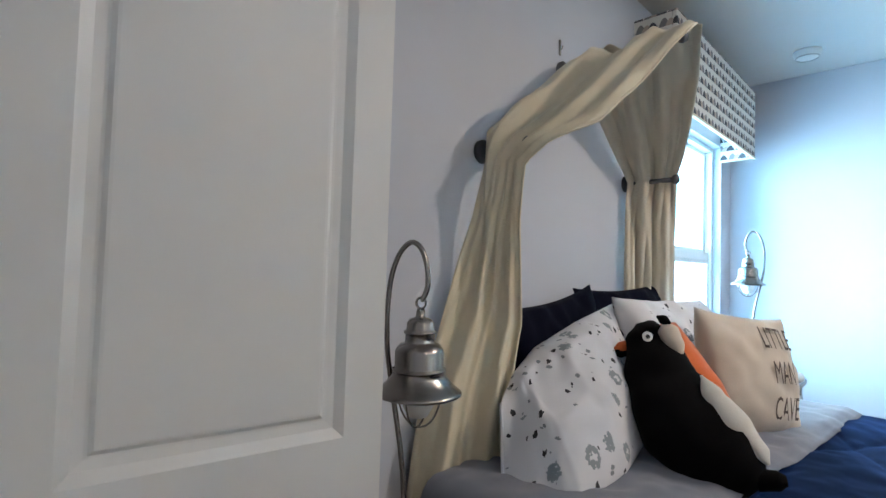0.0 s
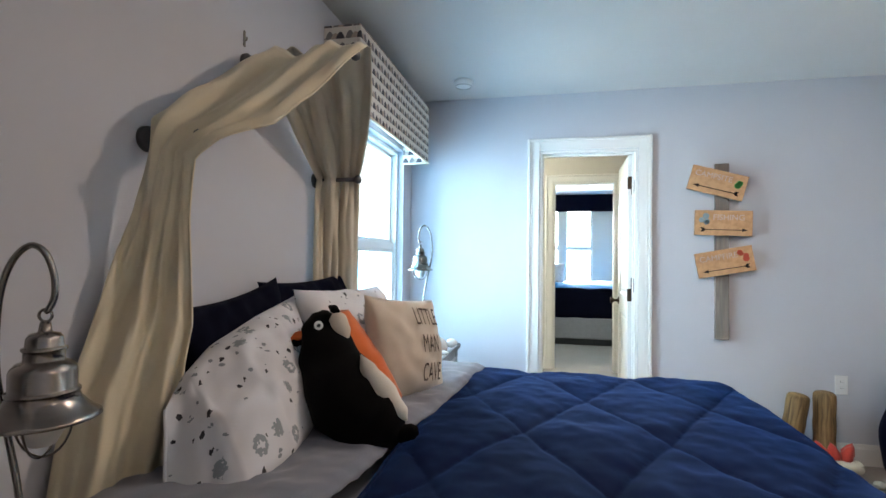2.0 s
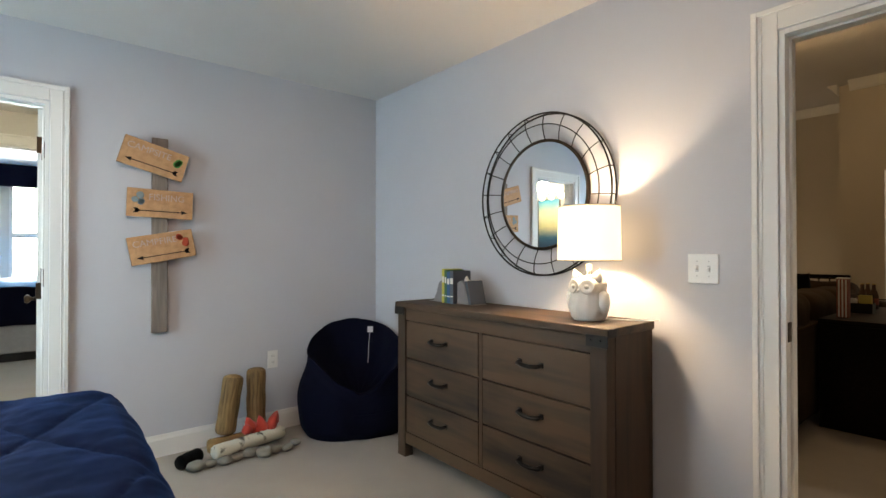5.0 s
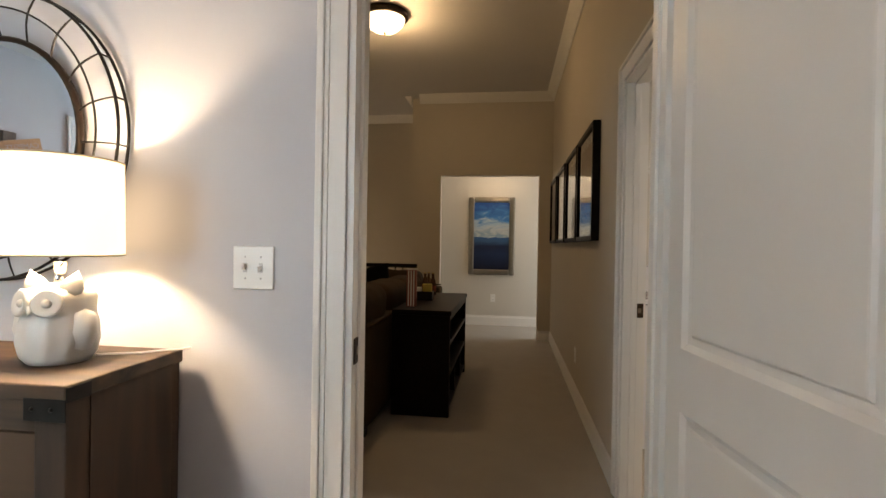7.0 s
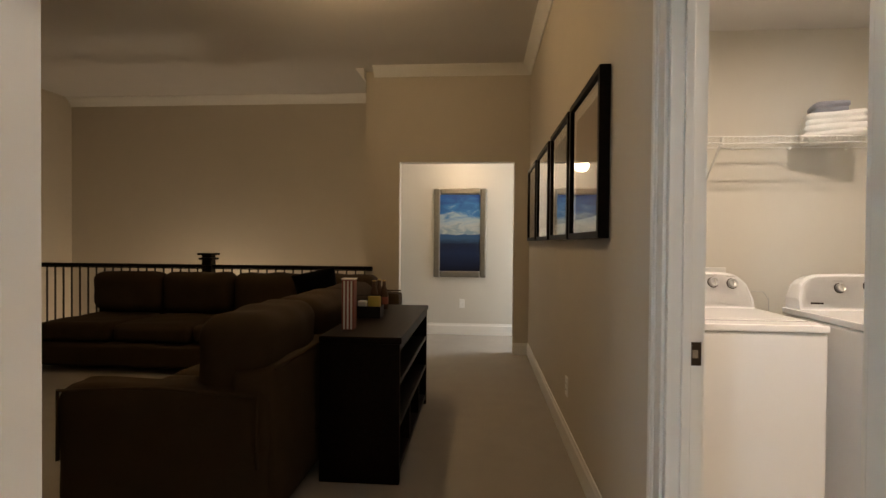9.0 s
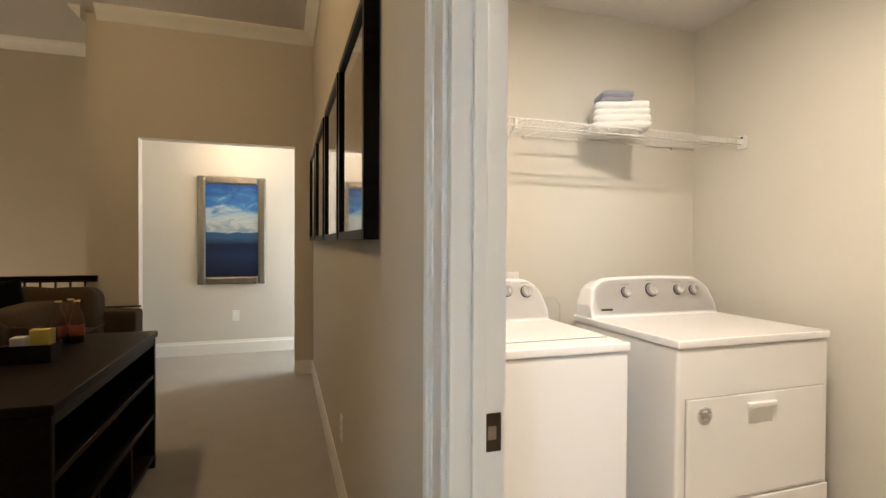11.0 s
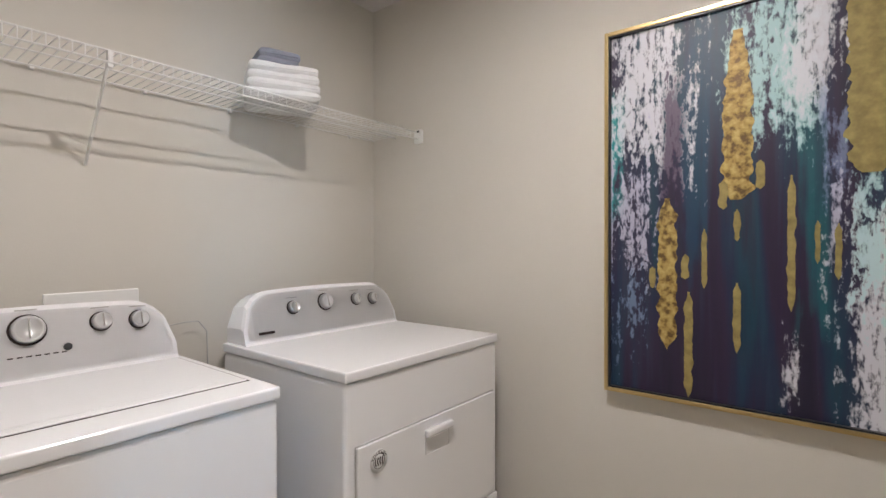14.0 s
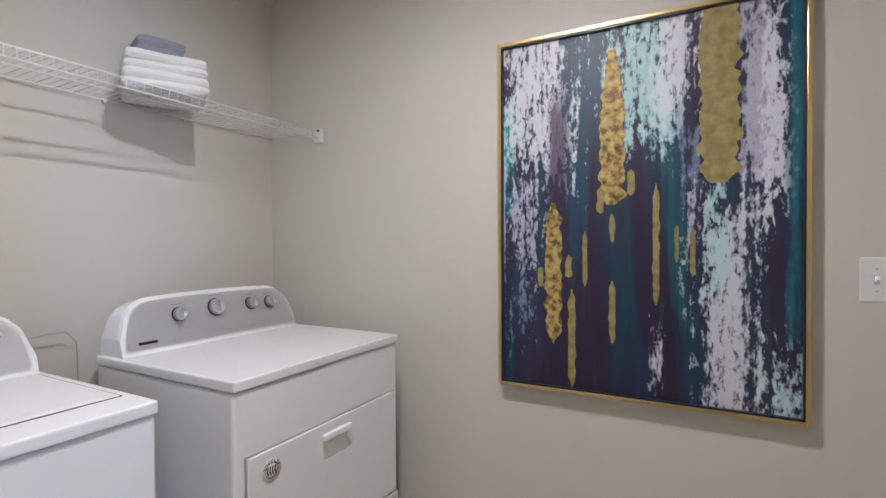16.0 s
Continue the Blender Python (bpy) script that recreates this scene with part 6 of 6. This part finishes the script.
    bmesh.ops.recalc_face_normals(bm, faces=bm.faces)
    part("console", bm, "enamel", th, "", False)

    def on_face(h):
        return yf - 0.006 - 0.30 * h

    # inset control face
    bm = bmesh.new()
    fw = cw - 0.013
    lo, hi = [], []
    for i in range(n + 1):
        x = -fw + 2 * fw * i / n
        e = min(1.0, (fw - abs(x)) / 0.105)
        h = 0.052 + 0.105 * math.sqrt(max(0.0, 1 - (1 - e) ** 2)) + 0.010 * (1 - (x / fw) ** 2)
        lo.append(bm.verts.new((x, on_face(0.012) + 0.0035, 0.941)))
        hi.append(bm.verts.new((x, on_face(h - 0.012) + 0.0035, 0.9265 + h)))
    for i in range(n):
        bm.faces.new([lo[i], lo[i + 1], hi[i + 1], hi[i]])
    bmesh.ops.solidify(bm, geom=bm.faces[:], thickness=0.003)
    part("control_face", bm, grey, th, "pale grey control face" if dryer else "", False)
    face_lean = -16.7
    for x, z, r in dials:
        knob(th, x - (x0 + x1) / 2, on_face(z - 0.936) + 0.004, z, r, -face_lean)
        part("dial_legend", boxes((x - (x0 + x1) / 2 - 0.022, 0, 0, x - (x0 + x1) / 2 + 0.022, 0.0008, 0.003)), "console_grey", th, "", False, (0, on_face(z - 0.936 + r + 0.012) + 0.0045, z + r + 0.010))
    if dryer:
        dx0, dx1 = -w + 0.035, w - 0.035
        for z0, z1 in ((0.05, 0.332), (0.345, 0.716)):
            dr = part("drop_door" if z0 > 0.2 else "toe_panel", box(dx0 if z0 > 0.2 else -w + 0.008, 0.002, z0, dx1 if z0 > 0.2 else w - 0.008, 0.010, z1, 0.004), "enamel", th)
            if z0 > 0.2:
                # grey strips on the cabinet stand in for shade in the door seam
                part("door_gap_shade", boxes((dx0 - 0.004, 0.0015, z0 - 0.004, dx0 - 0.001, 0.0045, z1 + 0.004), (dx1 + 0.001, 0.0015, z0 - 0.004, dx1 + 0.004, 0.0045, z1 + 0.004), (dx0 - 0.001, 0.0015, z1 + 0.001, dx1 + 0.001, 0.0045, z1 + 0.004)), "console_grey", dr)
                part("door_handle", box(-0.070, 0.010, 0.664, 0.064, 0.028, 0.688, 0.007, 3), "enamel", dr)
                part("handle_recess", box(-0.060, 0.0085, 0.606, 0.056, 0.0108, 0.662, 0.003), "enamel", dr)
        part("brand_bar", boxes((0.245, 0, 0, 0.305, 0.001, 0.009)), "ink", th, "", False, (0, on_face(0.025) + 0.0045, 0.956))
        bxp, bzp, br = 0.258, 0.659, 0.033
    else:
        l0, l1, f0, f1 = -w + 0.024, w - 0.024, dp + 0.150, -0.100
        lid = part("lid", box(l0, f0, 0.9245, l1, f1, 0.930, 0.004, 3), "enamel", th)
        part("lid_dish", box(l0 + 0.05, f0 + 0.04, 0.9303, l1 - 0.05, f1 - 0.03, 0.9312, 0.0004), "enamel", lid)
        # dark strips laid on the deck as painted shade round the lid
        part("lid_gap_shade", boxes((l0 - 0.004, f1 + 0.0005, 0.9262, l1 + 0.004, f1 + 0.0035, 0.9272), (l0 - 0.004, f0, 0.9262, l0 - 0.001, f1, 0.9272), (l1 + 0.001, f0, 0.9262, l1 + 0.004, f1, 0.9272)), "ink", th)
        for k in range(7):
            part("indicator", box(-0.061 + k * 0.018, 0, 0, -0.050 + k * 0.018, 0.001, 0.003), "ink", th, "", False, (0, on_face(0.055) + 0.0045, 0.985))
        part("start_button", lathe([(0, 0), (0.010, 0), (0.009, 0.004), (0, 0.004)], 20), "black_plastic", th, "round dark start button", True, (-0.064, on_face(0.066) + 0.004, 0.998), (-73, 0, 0))
        bxp, bzp, br = 0.285, 0.836, 0.040
    bd = part("badge", lathe([(0, 0), (br, 0), (br, 0.0012), (0, 0.0012)], 40), "face_grey", th, "round grey and black badge sticker", True, (bxp, 0.0115 if dryer else 0.001, bzp), (-90, 0, 0))
    part("badge_ring", lathe([(br * 0.60, 0.0013), (br * 0.63, 0.0018), (br * 0.66, 0.0013)], 36), "ink", bd)
    for k, letter in enumerate("AMERICA"):
        a = 66 - 22 * k
        rr = br * 0.80
        text_part(letter, br * 0.42, "ink", bd, (-rr * math.sin(radians(a)), -rr * math.cos(radians(a)), 0.0016), (180, 0, 180 + a), "lettering", 0.0003)
    for k in range(4):
        x0 = -br * 0.42 + k * br * 0.26
        part("badge_stripe", tube([(x0, br * 0.34, 0.0016), (x0 + br * 0.10, 0, 0.0016), (x0 + br * 0.02, -br * 0.34, 0.0016)], br * 0.055, 5), "ink", bd)
    return th


appliance("clothes_dryer", -1.762, -1.025, -4.852, "white front-loading clothes dryer with grey control face", "face_grey", [(-1.236, 1.035, 0.024), (-1.382, 1.043, 0.032), (-1.537, 1.040, 0.024), (-1.629, 1.036, 0.024)], True)
appliance("washing_machine", -0.850, -0.160, -4.885, "white top-loading washing machine with chrome dials", "face_white", [(-0.238, 1.040, 0.029), (-0.333, 1.044, 0.027), (-0.489, 1.050, 0.038), (-0.648, 1.053, 0.026), (-0.742, 1.048, 0.026)], False)
bx = thing("wall_box", (-0.70, LAUNDRY_S, 1.045), "white recessed washer outlet box on the laundry wall", "outlet box")
part("box_frame", boxes((-0.128, 0, -0.07, 0.128, 0.010, 0.074), bevel=0.004), "plastic_white", bx)
hs = thing("drain_hose", (-0.90, -5.66, 0.0), "grey hose behind the washing machine", "hose")
part("hose", tube([(0.06, 0.02, 0.90), (0.04, 0.02, 0.965), (0.0, 0.02, 0.985), (-0.06, 0.025, 0.992), (-0.11, 0.02, 0.99), (-0.14, 0.02, 0.95), (-0.15, 0.02, 0.5)], 0.0022, 8), "console_grey", hs)


def wire_shelf():
    x0, x1, y0, y1, z = LAUNDRY_W + 0.006, -THICK - 0.004, LAUNDRY_S + 0.004, -5.365, 1.785
    th = thing("wire_shelf", (0, 0, 0), "white ventilated wire shelf above the washer and dryer", "shelf")
    for nm, y, zz, r in (("front_rail", y1, z, 0.0032), ("front_rail", y1 + 0.004, z - 0.032, 0.0030), ("back_rail", y0 + 0.01, z, 0.003), ("middle_rail", (y0 + y1) / 2, z - 0.003, 0.003)):
        part(nm, tube([(x0, y, zz), (x1, y, zz)], r, 8), "wire_white", th, "", True)
    bm = bmesh.new()
    n = int((x1 - x0) / 0.027)
    for k in range(n):
        x = x0 + 0.012 + k * 0.027
        tube([(x, y0 + 0.006, z + 0.003), (x, y1, z + 0.003), (x, y1 + 0.006, z - 0.004), (x, y1 + 0.006, z - 0.034)], 0.0016, 4, False, bm)
    tagged(part("wire_grid", bm, "wire_white", th), kind="stuff")
    br = part("bracket", boxes((-0.66, y1 - 0.012, z - 0.045, -0.648, y1 + 0.004, z - 0.002)), "wire_white", th)
    part("strut", tube([(-0.654, y1 - 0.004, z - 0.012), (-0.680, y0 + 0.002, 1.515)], 0.005, 6), "wire_white", br)
    for xx in (x0, ):
        part("end_bracket", boxes((xx - 0.004, y1 - 0.02, z - 0.05, xx + 0.016, y1 + 0.022, z + 0.012), bevel=0.003), "plastic_white", th)
        part("end_pin", lathe([(0, 0), (0.006, 0), (0.004, 0.006), (0, 0.006)], 10), "black_plastic", th, "", True, (xx + 0.016, y1 + 0.008, z + 0.002), (0, 90, 0))
    for x in np.arange(-1.75, -0.2, 0.30):
        part("wall_clip", box(x - 0.006, y0 - 0.003, z - 0.010, x + 0.006, y0 + 0.012, z + 0.004, 0.002), "plastic_white", th)


wire_shelf()


def folded(name, loc, w, d, h, material, label, layers, group):
    th = thing(name, loc, label, "towel", group)

    def f(u, v):
        a = 2 * math.pi * u
        y = -d / 2 + d * v
        e = 1 - 0.02 * (abs(2 * v - 1) ** 8)
        cx, cz = math.cos(a), math.sin(a)
        x = math.copysign(abs(cx) ** 0.28, cx) * w / 2 * e
        z = math.copysign(abs(cz) ** 0.55, cz) * h / 2 * e + h / 2
        nz = noise.noise(Vector((x * 20, y * 14, z * 60 + loc[2] * 50)))
        return Vector((x + 0.004 * nz, y, z + 0.004 * nz + 0.003 * noise.noise(Vector((x * 9, y * 9, loc[2] * 30)))))

    bm = surface(f, 40, 20)
    bmesh.ops.remove_doubles(bm, verts=bm.verts, dist=1e-5)
    es = [e for e in bm.edges if e.is_boundary]
    bmesh.ops.holes_fill(bm, edges=es)
    bmesh.ops.recalc_face_normals(bm, faces=bm.faces)
    part("fold", bm, material, th, "", True)
    part("inner_fold", box(-w / 2 + 0.01, -d / 2 - 0.003, h * 0.42, w / 2 - 0.02, d / 2 + 0.003, h * 0.55, 0.002), material, th)
    return th


z = 1.790
for k in range(4):
    th = folded("folded_towel", (-1.262 + 0.003 * (k % 2), -5.500, z), 0.262 - 0.006 * k, 0.24, 0.034, "towel", "white folded towel in the stack on the wire shelf", 2, "towels on the wire shelf")
    th.rotation_euler.z = radians(-27.6 + 1.5 * (k % 2))
    z += 0.0305
for k in range(2):
    th = folded("folded_washcloth", (-1.235 - 0.006 * k, -5.505, z), 0.150, 0.15, 0.034, "towel_grey", "grey folded washcloth on top of the white towels", 2, "towels on the wire shelf")
    th.rotation_euler.z = radians(-20)
    z += 0.031

lt = thing("ceiling_light", (-0.82, -4.34, CEIL), "small round white flush ceiling light in the laundry", "ceiling light")
part("base_ring", lathe([(0, 0), (0.09, 0), (0.09, -0.018), (0, -0.018)], 32), "plastic_white", lt, "", True)
part("bowl", lathe([(0.084, -0.019), (0.070, -0.034), (0.04, -0.042), (0, -0.044)], 32), "lit_glass", lt, "lit frosted glass bowl", True).visible_shadow = False

# ---- loft and hallway ----
ll = thing("ceiling_light", (1.645, -6.0, LOFT_CEIL), "flush ceiling light with bronze ring and lit frosted bowl", "ceiling light")
part("base_ring", lathe([(0, 0), (0.20, 0), (0.205, -0.03), (0.185, -0.055), (0.172, -0.05), (0, -0.05)], 48), "bronze", ll, "", True)
part("bowl", lathe([(0.172, -0.052), (0.155, -0.095), (0.11, -0.135), (0.05, -0.155), (0, -0.160)], 48), "lit_glass", ll, "lit frosted glass bowl", True).visible_shadow = False
part("finial", lathe([(0, -0.158), (0.012, -0.160), (0.014, -0.172), (0.006, -0.184), (0, -0.186)], 16), "bronze", ll, "", True)


def railing():
    th = thing("stair_railing", (0, FAR - 0.02, 0), "dark wooden stair railing with black iron balusters", "railing")
    part("handrail", box(1.77, -0.03, 0.925, 6.25, 0.03, 0.965, 0.010, 3), "espresso", th)
    part("fillet", box(1.77, -0.018, 0.912, 6.25, 0.018, 0.924), "espresso", th)
    part("shoe_rail", box(1.77, -0.025, 0.0, 6.25, 0.025, 0.03, 0.004), "espresso", th)
    x = 1.86
    bal = boxes((-0.007, -0.007, 0.031, 0.007, 0.007, 0.911))
    first = part("baluster", bal, "black_metal", th)
    first.location.x = x
    while x < 6.1:
        x += 0.105
        if abs(x - 3.72) < 0.07:
            continue
        o = first.copy()
        scene.collection.objects.link(o)
        o.location.x = x
    nw = part("newel_post", boxes((3.665, -0.055, 0, 3.775, 0.055, 1.02), (3.655, -0.065, 0.93, 3.785, 0.065, 0.955), bevel=0.004), "espresso", th)
    part("newel_cap", boxes((3.64, -0.08, 1.021, 3.80, 0.08, 1.045), (3.665, -0.055, 1.046, 3.775, 0.055, 1.075), (3.63, -0.09, 1.076, 3.81, 0.09, 1.10), bevel=0.005), "espresso", nw)


railing()


def console():
    x0, x1, y0, y1, h = 0.95, 1.37, -6.59, -5.29, 0.76
    th = thing("console_bookcase", (x0, y0, 0), "black-brown open bookcase behind the brown sofa", "bookcase")
    w, d = x1 - x0, y1 - y0
    part("top", box(-0.01, -0.01, h - 0.035, w, d + 0.01, h, 0.006, 3), "espresso", th)
    part("end_panel", box(0, 0, 0, w, 0.03, h - 0.036, 0.003), "espresso", th)
    part("end_panel", box(0, d - 0.03, 0, w, d, h - 0.036, 0.003), "espresso", th)
    part("back_panel", box(w - 0.015, 0.031, 0.03, w, d - 0.031, h - 0.036), "espresso", th)
    for z in (0.05, 0.28, 0.50):
        part("shelf", box(0.004, 0.031, z, w - 0.016, d - 0.031, z + 0.025, 0.002), "espresso", th)
    for y in (d / 3, 2 * d / 3):
        part("divider", box(0.006, y - 0.010, 0.076, w - 0.016, y + 0.010, 0.279), "espresso", th)
    part("apron", box(0.002, 0.031, h - 0.075, 0.020, d - 0.031, h - 0.036), "espresso", th)


console()


def sofa():
    th = thing("sectional_sofa", (1.40, -7.3, 0), "dark brown upholstered sectional sofa with loose back cushions", "sofa")

    def soft(x0, y0, z0, x1, y1, z1, r, seed, name, lab=""):
        nx = 18
        bm = bmesh.new()
        bmesh.ops.create_cube(bm, size=2)
        bmesh.ops.subdivide_edges(bm, edges=bm.edges, cuts=nx, use_grid_fill=True)
        c = Vector(((x0 + x1) / 2, (y0 + y1) / 2, (z0 + z1) / 2))
        hx = Vector(((x1 - x0) / 2, (y1 - y0) / 2, (z1 - z0) / 2))
        for v in bm.verts:
            p = v.co.copy()
            q = Vector((p.x * hx.x, p.y * hx.y, p.z * hx.z))
            inner = Vector([max(-h + r, min(h - r, a)) for a, h in zip(q, hx)])
            dlt = q - inner
            if dlt.length > 1e-6:
                q = inner + dlt.normalized() * r
            q += p.normalized() * 0.014 * noise.noise(q * 5 + Vector((seed, 0, 0)))
            v.co = q + c
        return part(name, bm, "sofa", th, lab, True)

    def welt(pts):
        part("welt", tube(pts, 0.008, 8), "sofa", th, "raised corded seam", True)

    welt([(0.004, 2.47, 0.705), (0.004, 1.2, 0.708), (0.004, 0.02, 0.705)])
    welt([(0.02, -0.945, 0.705), (1.7, -0.945, 0.708), (3.38, -0.945, 0.705)])
    welt([(0.06, 2.525, 0.30), (0.06, 2.525, 0.60), (0.5, 2.525, 0.625), (0.94, 2.525, 0.60), (0.94, 2.525, 0.30)])
    # along the bookcase: back at low x; along the rail: back at low y
    soft(0.0, 0.0, 0.06, 0.20, 2.48, 0.70, 0.03, 1, "back_frame")
    soft(0.20, 0.9, 0.06, 0.98, 2.48, 0.28, 0.04, 2, "seat_frame")
    soft(0.0, -0.95, 0.06, 3.4, -0.70, 0.70, 0.03, 3, "back_frame")
    soft(0.0, -0.69, 0.06, 3.4, 0.20, 0.28, 0.04, 4, "seat_frame")
    for k in range(3):
        soft(0.21, 0.22 + k * 0.75, 0.285, 0.98, 0.95 + k * 0.75, 0.46, 0.06, 5 + k, "seat_cushion")
        soft(0.06, 0.20 + k * 0.76, 0.465, 0.40, 0.94 + k * 0.76, 0.90 + 0.01 * k, 0.11, 9 + k, "back_cushion")
    for k in range(4):
        soft(0.25 + k * 0.78, -0.66, 0.285, 1.00 + k * 0.78, 0.18, 0.46, 0.06, 15 + k, "seat_cushion")
        soft(0.22 + k * 0.79, -0.84, 0.465, 0.97 + k * 0.79, -0.50, 0.90, 0.11, 20 + k, "back_cushion")
    soft(0.02, 2.30, 0.06, 0.98, 2.52, 0.62, 0.07, 30, "arm")
    for x, y in ((0.06, 2.42), (0.9, 2.42), (3.3, -0.1), (3.3, -0.9), (0.06, -0.9)):
        part("foot", box(x - 0.03, y - 0.03, 0, x + 0.03, y + 0.03, 0.07), "espresso", th)


sofa()
cu = pillow("cushion", "black and white striped cushion on the brown sofa", 0.42, 0.38, 0.14, "black_plush", (2.15, -7.55, 0.80), 30, 20, 12, 40)
part("white_band", box(-0.16, -0.078, -0.03, 0.16, -0.068, 0.0, 0.003), "paper", cu)
part("white_band", box(-0.14, -0.076, 0.05, 0.14, -0.066, 0.07, 0.003), "paper", cu)

tb = thing("snack_cup", (1.27, -5.50, 0.76), "tall slim red and white striped snack box on the bookcase", "snack box")
part("cup", box(-0.034, -0.034, 0, 0.034, 0.034, 0.275, 0.004), "snack_red", tb)
for k in range(3):
    part("stripe", boxes((-0.026 + k * 0.020, 0.0345, 0.004, -0.016 + k * 0.020, 0.0355, 0.270)), "paper", tb, "white stripe")
part("rim", box(-0.036, -0.036, 0.2755, 0.036, 0.036, 0.283, 0.002), "paper", tb)
cd = thing("condiment_caddy", (1.26, -5.95, 0.76), "black metal caddy with snack boxes on the bookcase", "caddy")
part("tray", boxes((-0.085, -0.06, 0, 0.085, 0.06, 0.006), (-0.085, -0.06, 0.006, -0.081, 0.06, 0.075), (0.081, -0.06, 0.006, 0.085, 0.06, 0.075), (-0.081, 0.056, 0.006, 0.081, 0.06, 0.075), (-0.081, -0.06, 0.006, 0.081, -0.056, 0.075)), "black_metal", cd)
part("handle", tube([(-0.083, 0, 0.07), (-0.083, 0, 0.14), (0.083, 0, 0.14), (0.083, 0, 0.07)], 0.004), "black_metal", cd)
b1 = thing("snack_packet", (1.225, -5.95, 0.766), "yellow snack packet standing in the black caddy", "packet")
part("packet", box(-0.038, -0.028, 0, 0.038, 0.028, 0.13, 0.006), "snack_yellow", b1)
b1 = thing("snack_packet", (1.30, -5.94, 0.766), "white snack packet standing in the black caddy", "packet")
part("packet", box(-0.026, -0.028, 0, 0.026, 0.028, 0.10, 0.006), "paper", b1)
for k, (x, y) in enumerate(((1.24, -6.35), (1.29, -6.42), (1.31, -6.33))):
    b = thing("bottle", (x, y, 0.76), "dark brown glass soda bottle on the bookcase", "bottle", "soda bottles on the bookcase")
    part("glass_body", lathe([(0, 0), (0.030, 0), (0.031, 0.10), (0.026, 0.13), (0.013, 0.165), (0.012, 0.20), (0, 0.20)], 20), "bottle_brown", b, "", True)
    part("label_band", lathe([(0.0315, 0.035), (0.0320, 0.036), (0.0320, 0.088), (0.0315, 0.089)], 20), "snack_red", b, "", True)
    part("cap", lathe([(0, 0.2005), (0.014, 0.2005), (0.014, 0.208), (0, 0.209)], 16), "gold", b, "", True)

# ---- rooms east of the bedroom ----
vb = thing("vanity_light", (5.1, 0.998, 2.12), "lit vanity light bar with frosted globes", "vanity light")
part("bar", box(-0.25, -0.05, -0.02, 0.25, 0, 0.02, 0.004), "chrome", vb)
for k in range(3):
    part("globe", lathe([(0, -0.09), (0.035, -0.075), (0.05, -0.04), (0.035, 0.0), (0, 0.01)], 20), "lit_glass", vb, "", True, (-0.18 + 0.18 * k, -0.10, 0)).visible_shadow = False
    part("arm", tube([(-0.18 + 0.18 * k, -0.05, 0), (-0.18 + 0.18 * k, -0.10, 0.01)], 0.008), "chrome", vb)
fb = thing("bed", (7.65, -1.30, 0), "tall bed with navy cover and grey skirt in the far bedroom", "bed")
part("base", box(0.02, -0.85, 0.10, 1.6, 0.84, 0.41, 0.02), "skirt_grey", fb)
part("plinth", box(0.10, -0.78, 0, 1.5, 0.78, 0.099), "black_plastic", fb)
part("mattress", box(0.08, -0.85, 0.415, 1.6, 0.92, 0.80, 0.06, 4), "sheet", fb, "", True)


bm = bmesh.new()
surface(lambda u, v: Vector((0.02 - 0.02 * math.sin(v * 9) * (1 - u) if u < 0.5 else (u - 0.5) * 3.2, -0.88 + 1.62 * v, 0.41 + 0.43 * min(1.0, u * 2) ** 0.8 + 0.012 * noise.noise(Vector((u * 6, v * 8, 1))))), 40, 40, 0.02, bm)
part("cover", bm, "navy", fb, "navy quilted cover", True)
part("throw", surface(lambda u, v: Vector((0.05 + 1.5 * u, -0.87 + 1.60 * v, 0.895 + 0.03 * noise.noise(Vector((u * 5, v * 7, 3))) - 0.06 * max(0.0, 1 - u * 12))), 36, 24, 0.03), "throw_blue", fb, "bright blue turned-back top sheet", True)
pillow("pillow", "white pillow at the head of the far navy bed", 0.62, 0.40, 0.16, "specks", (8.35, -0.42, 1.0), 12, 88, 0, 51)
vn = thing("valance", (9.35, -0.95, 2.135), "navy blue cloth window valance in the far bedroom", "valance")
part("cloth", box(-0.06, -1.05, 0, 0.048, 1.05, 0.30, 0.02), "navy", vn)
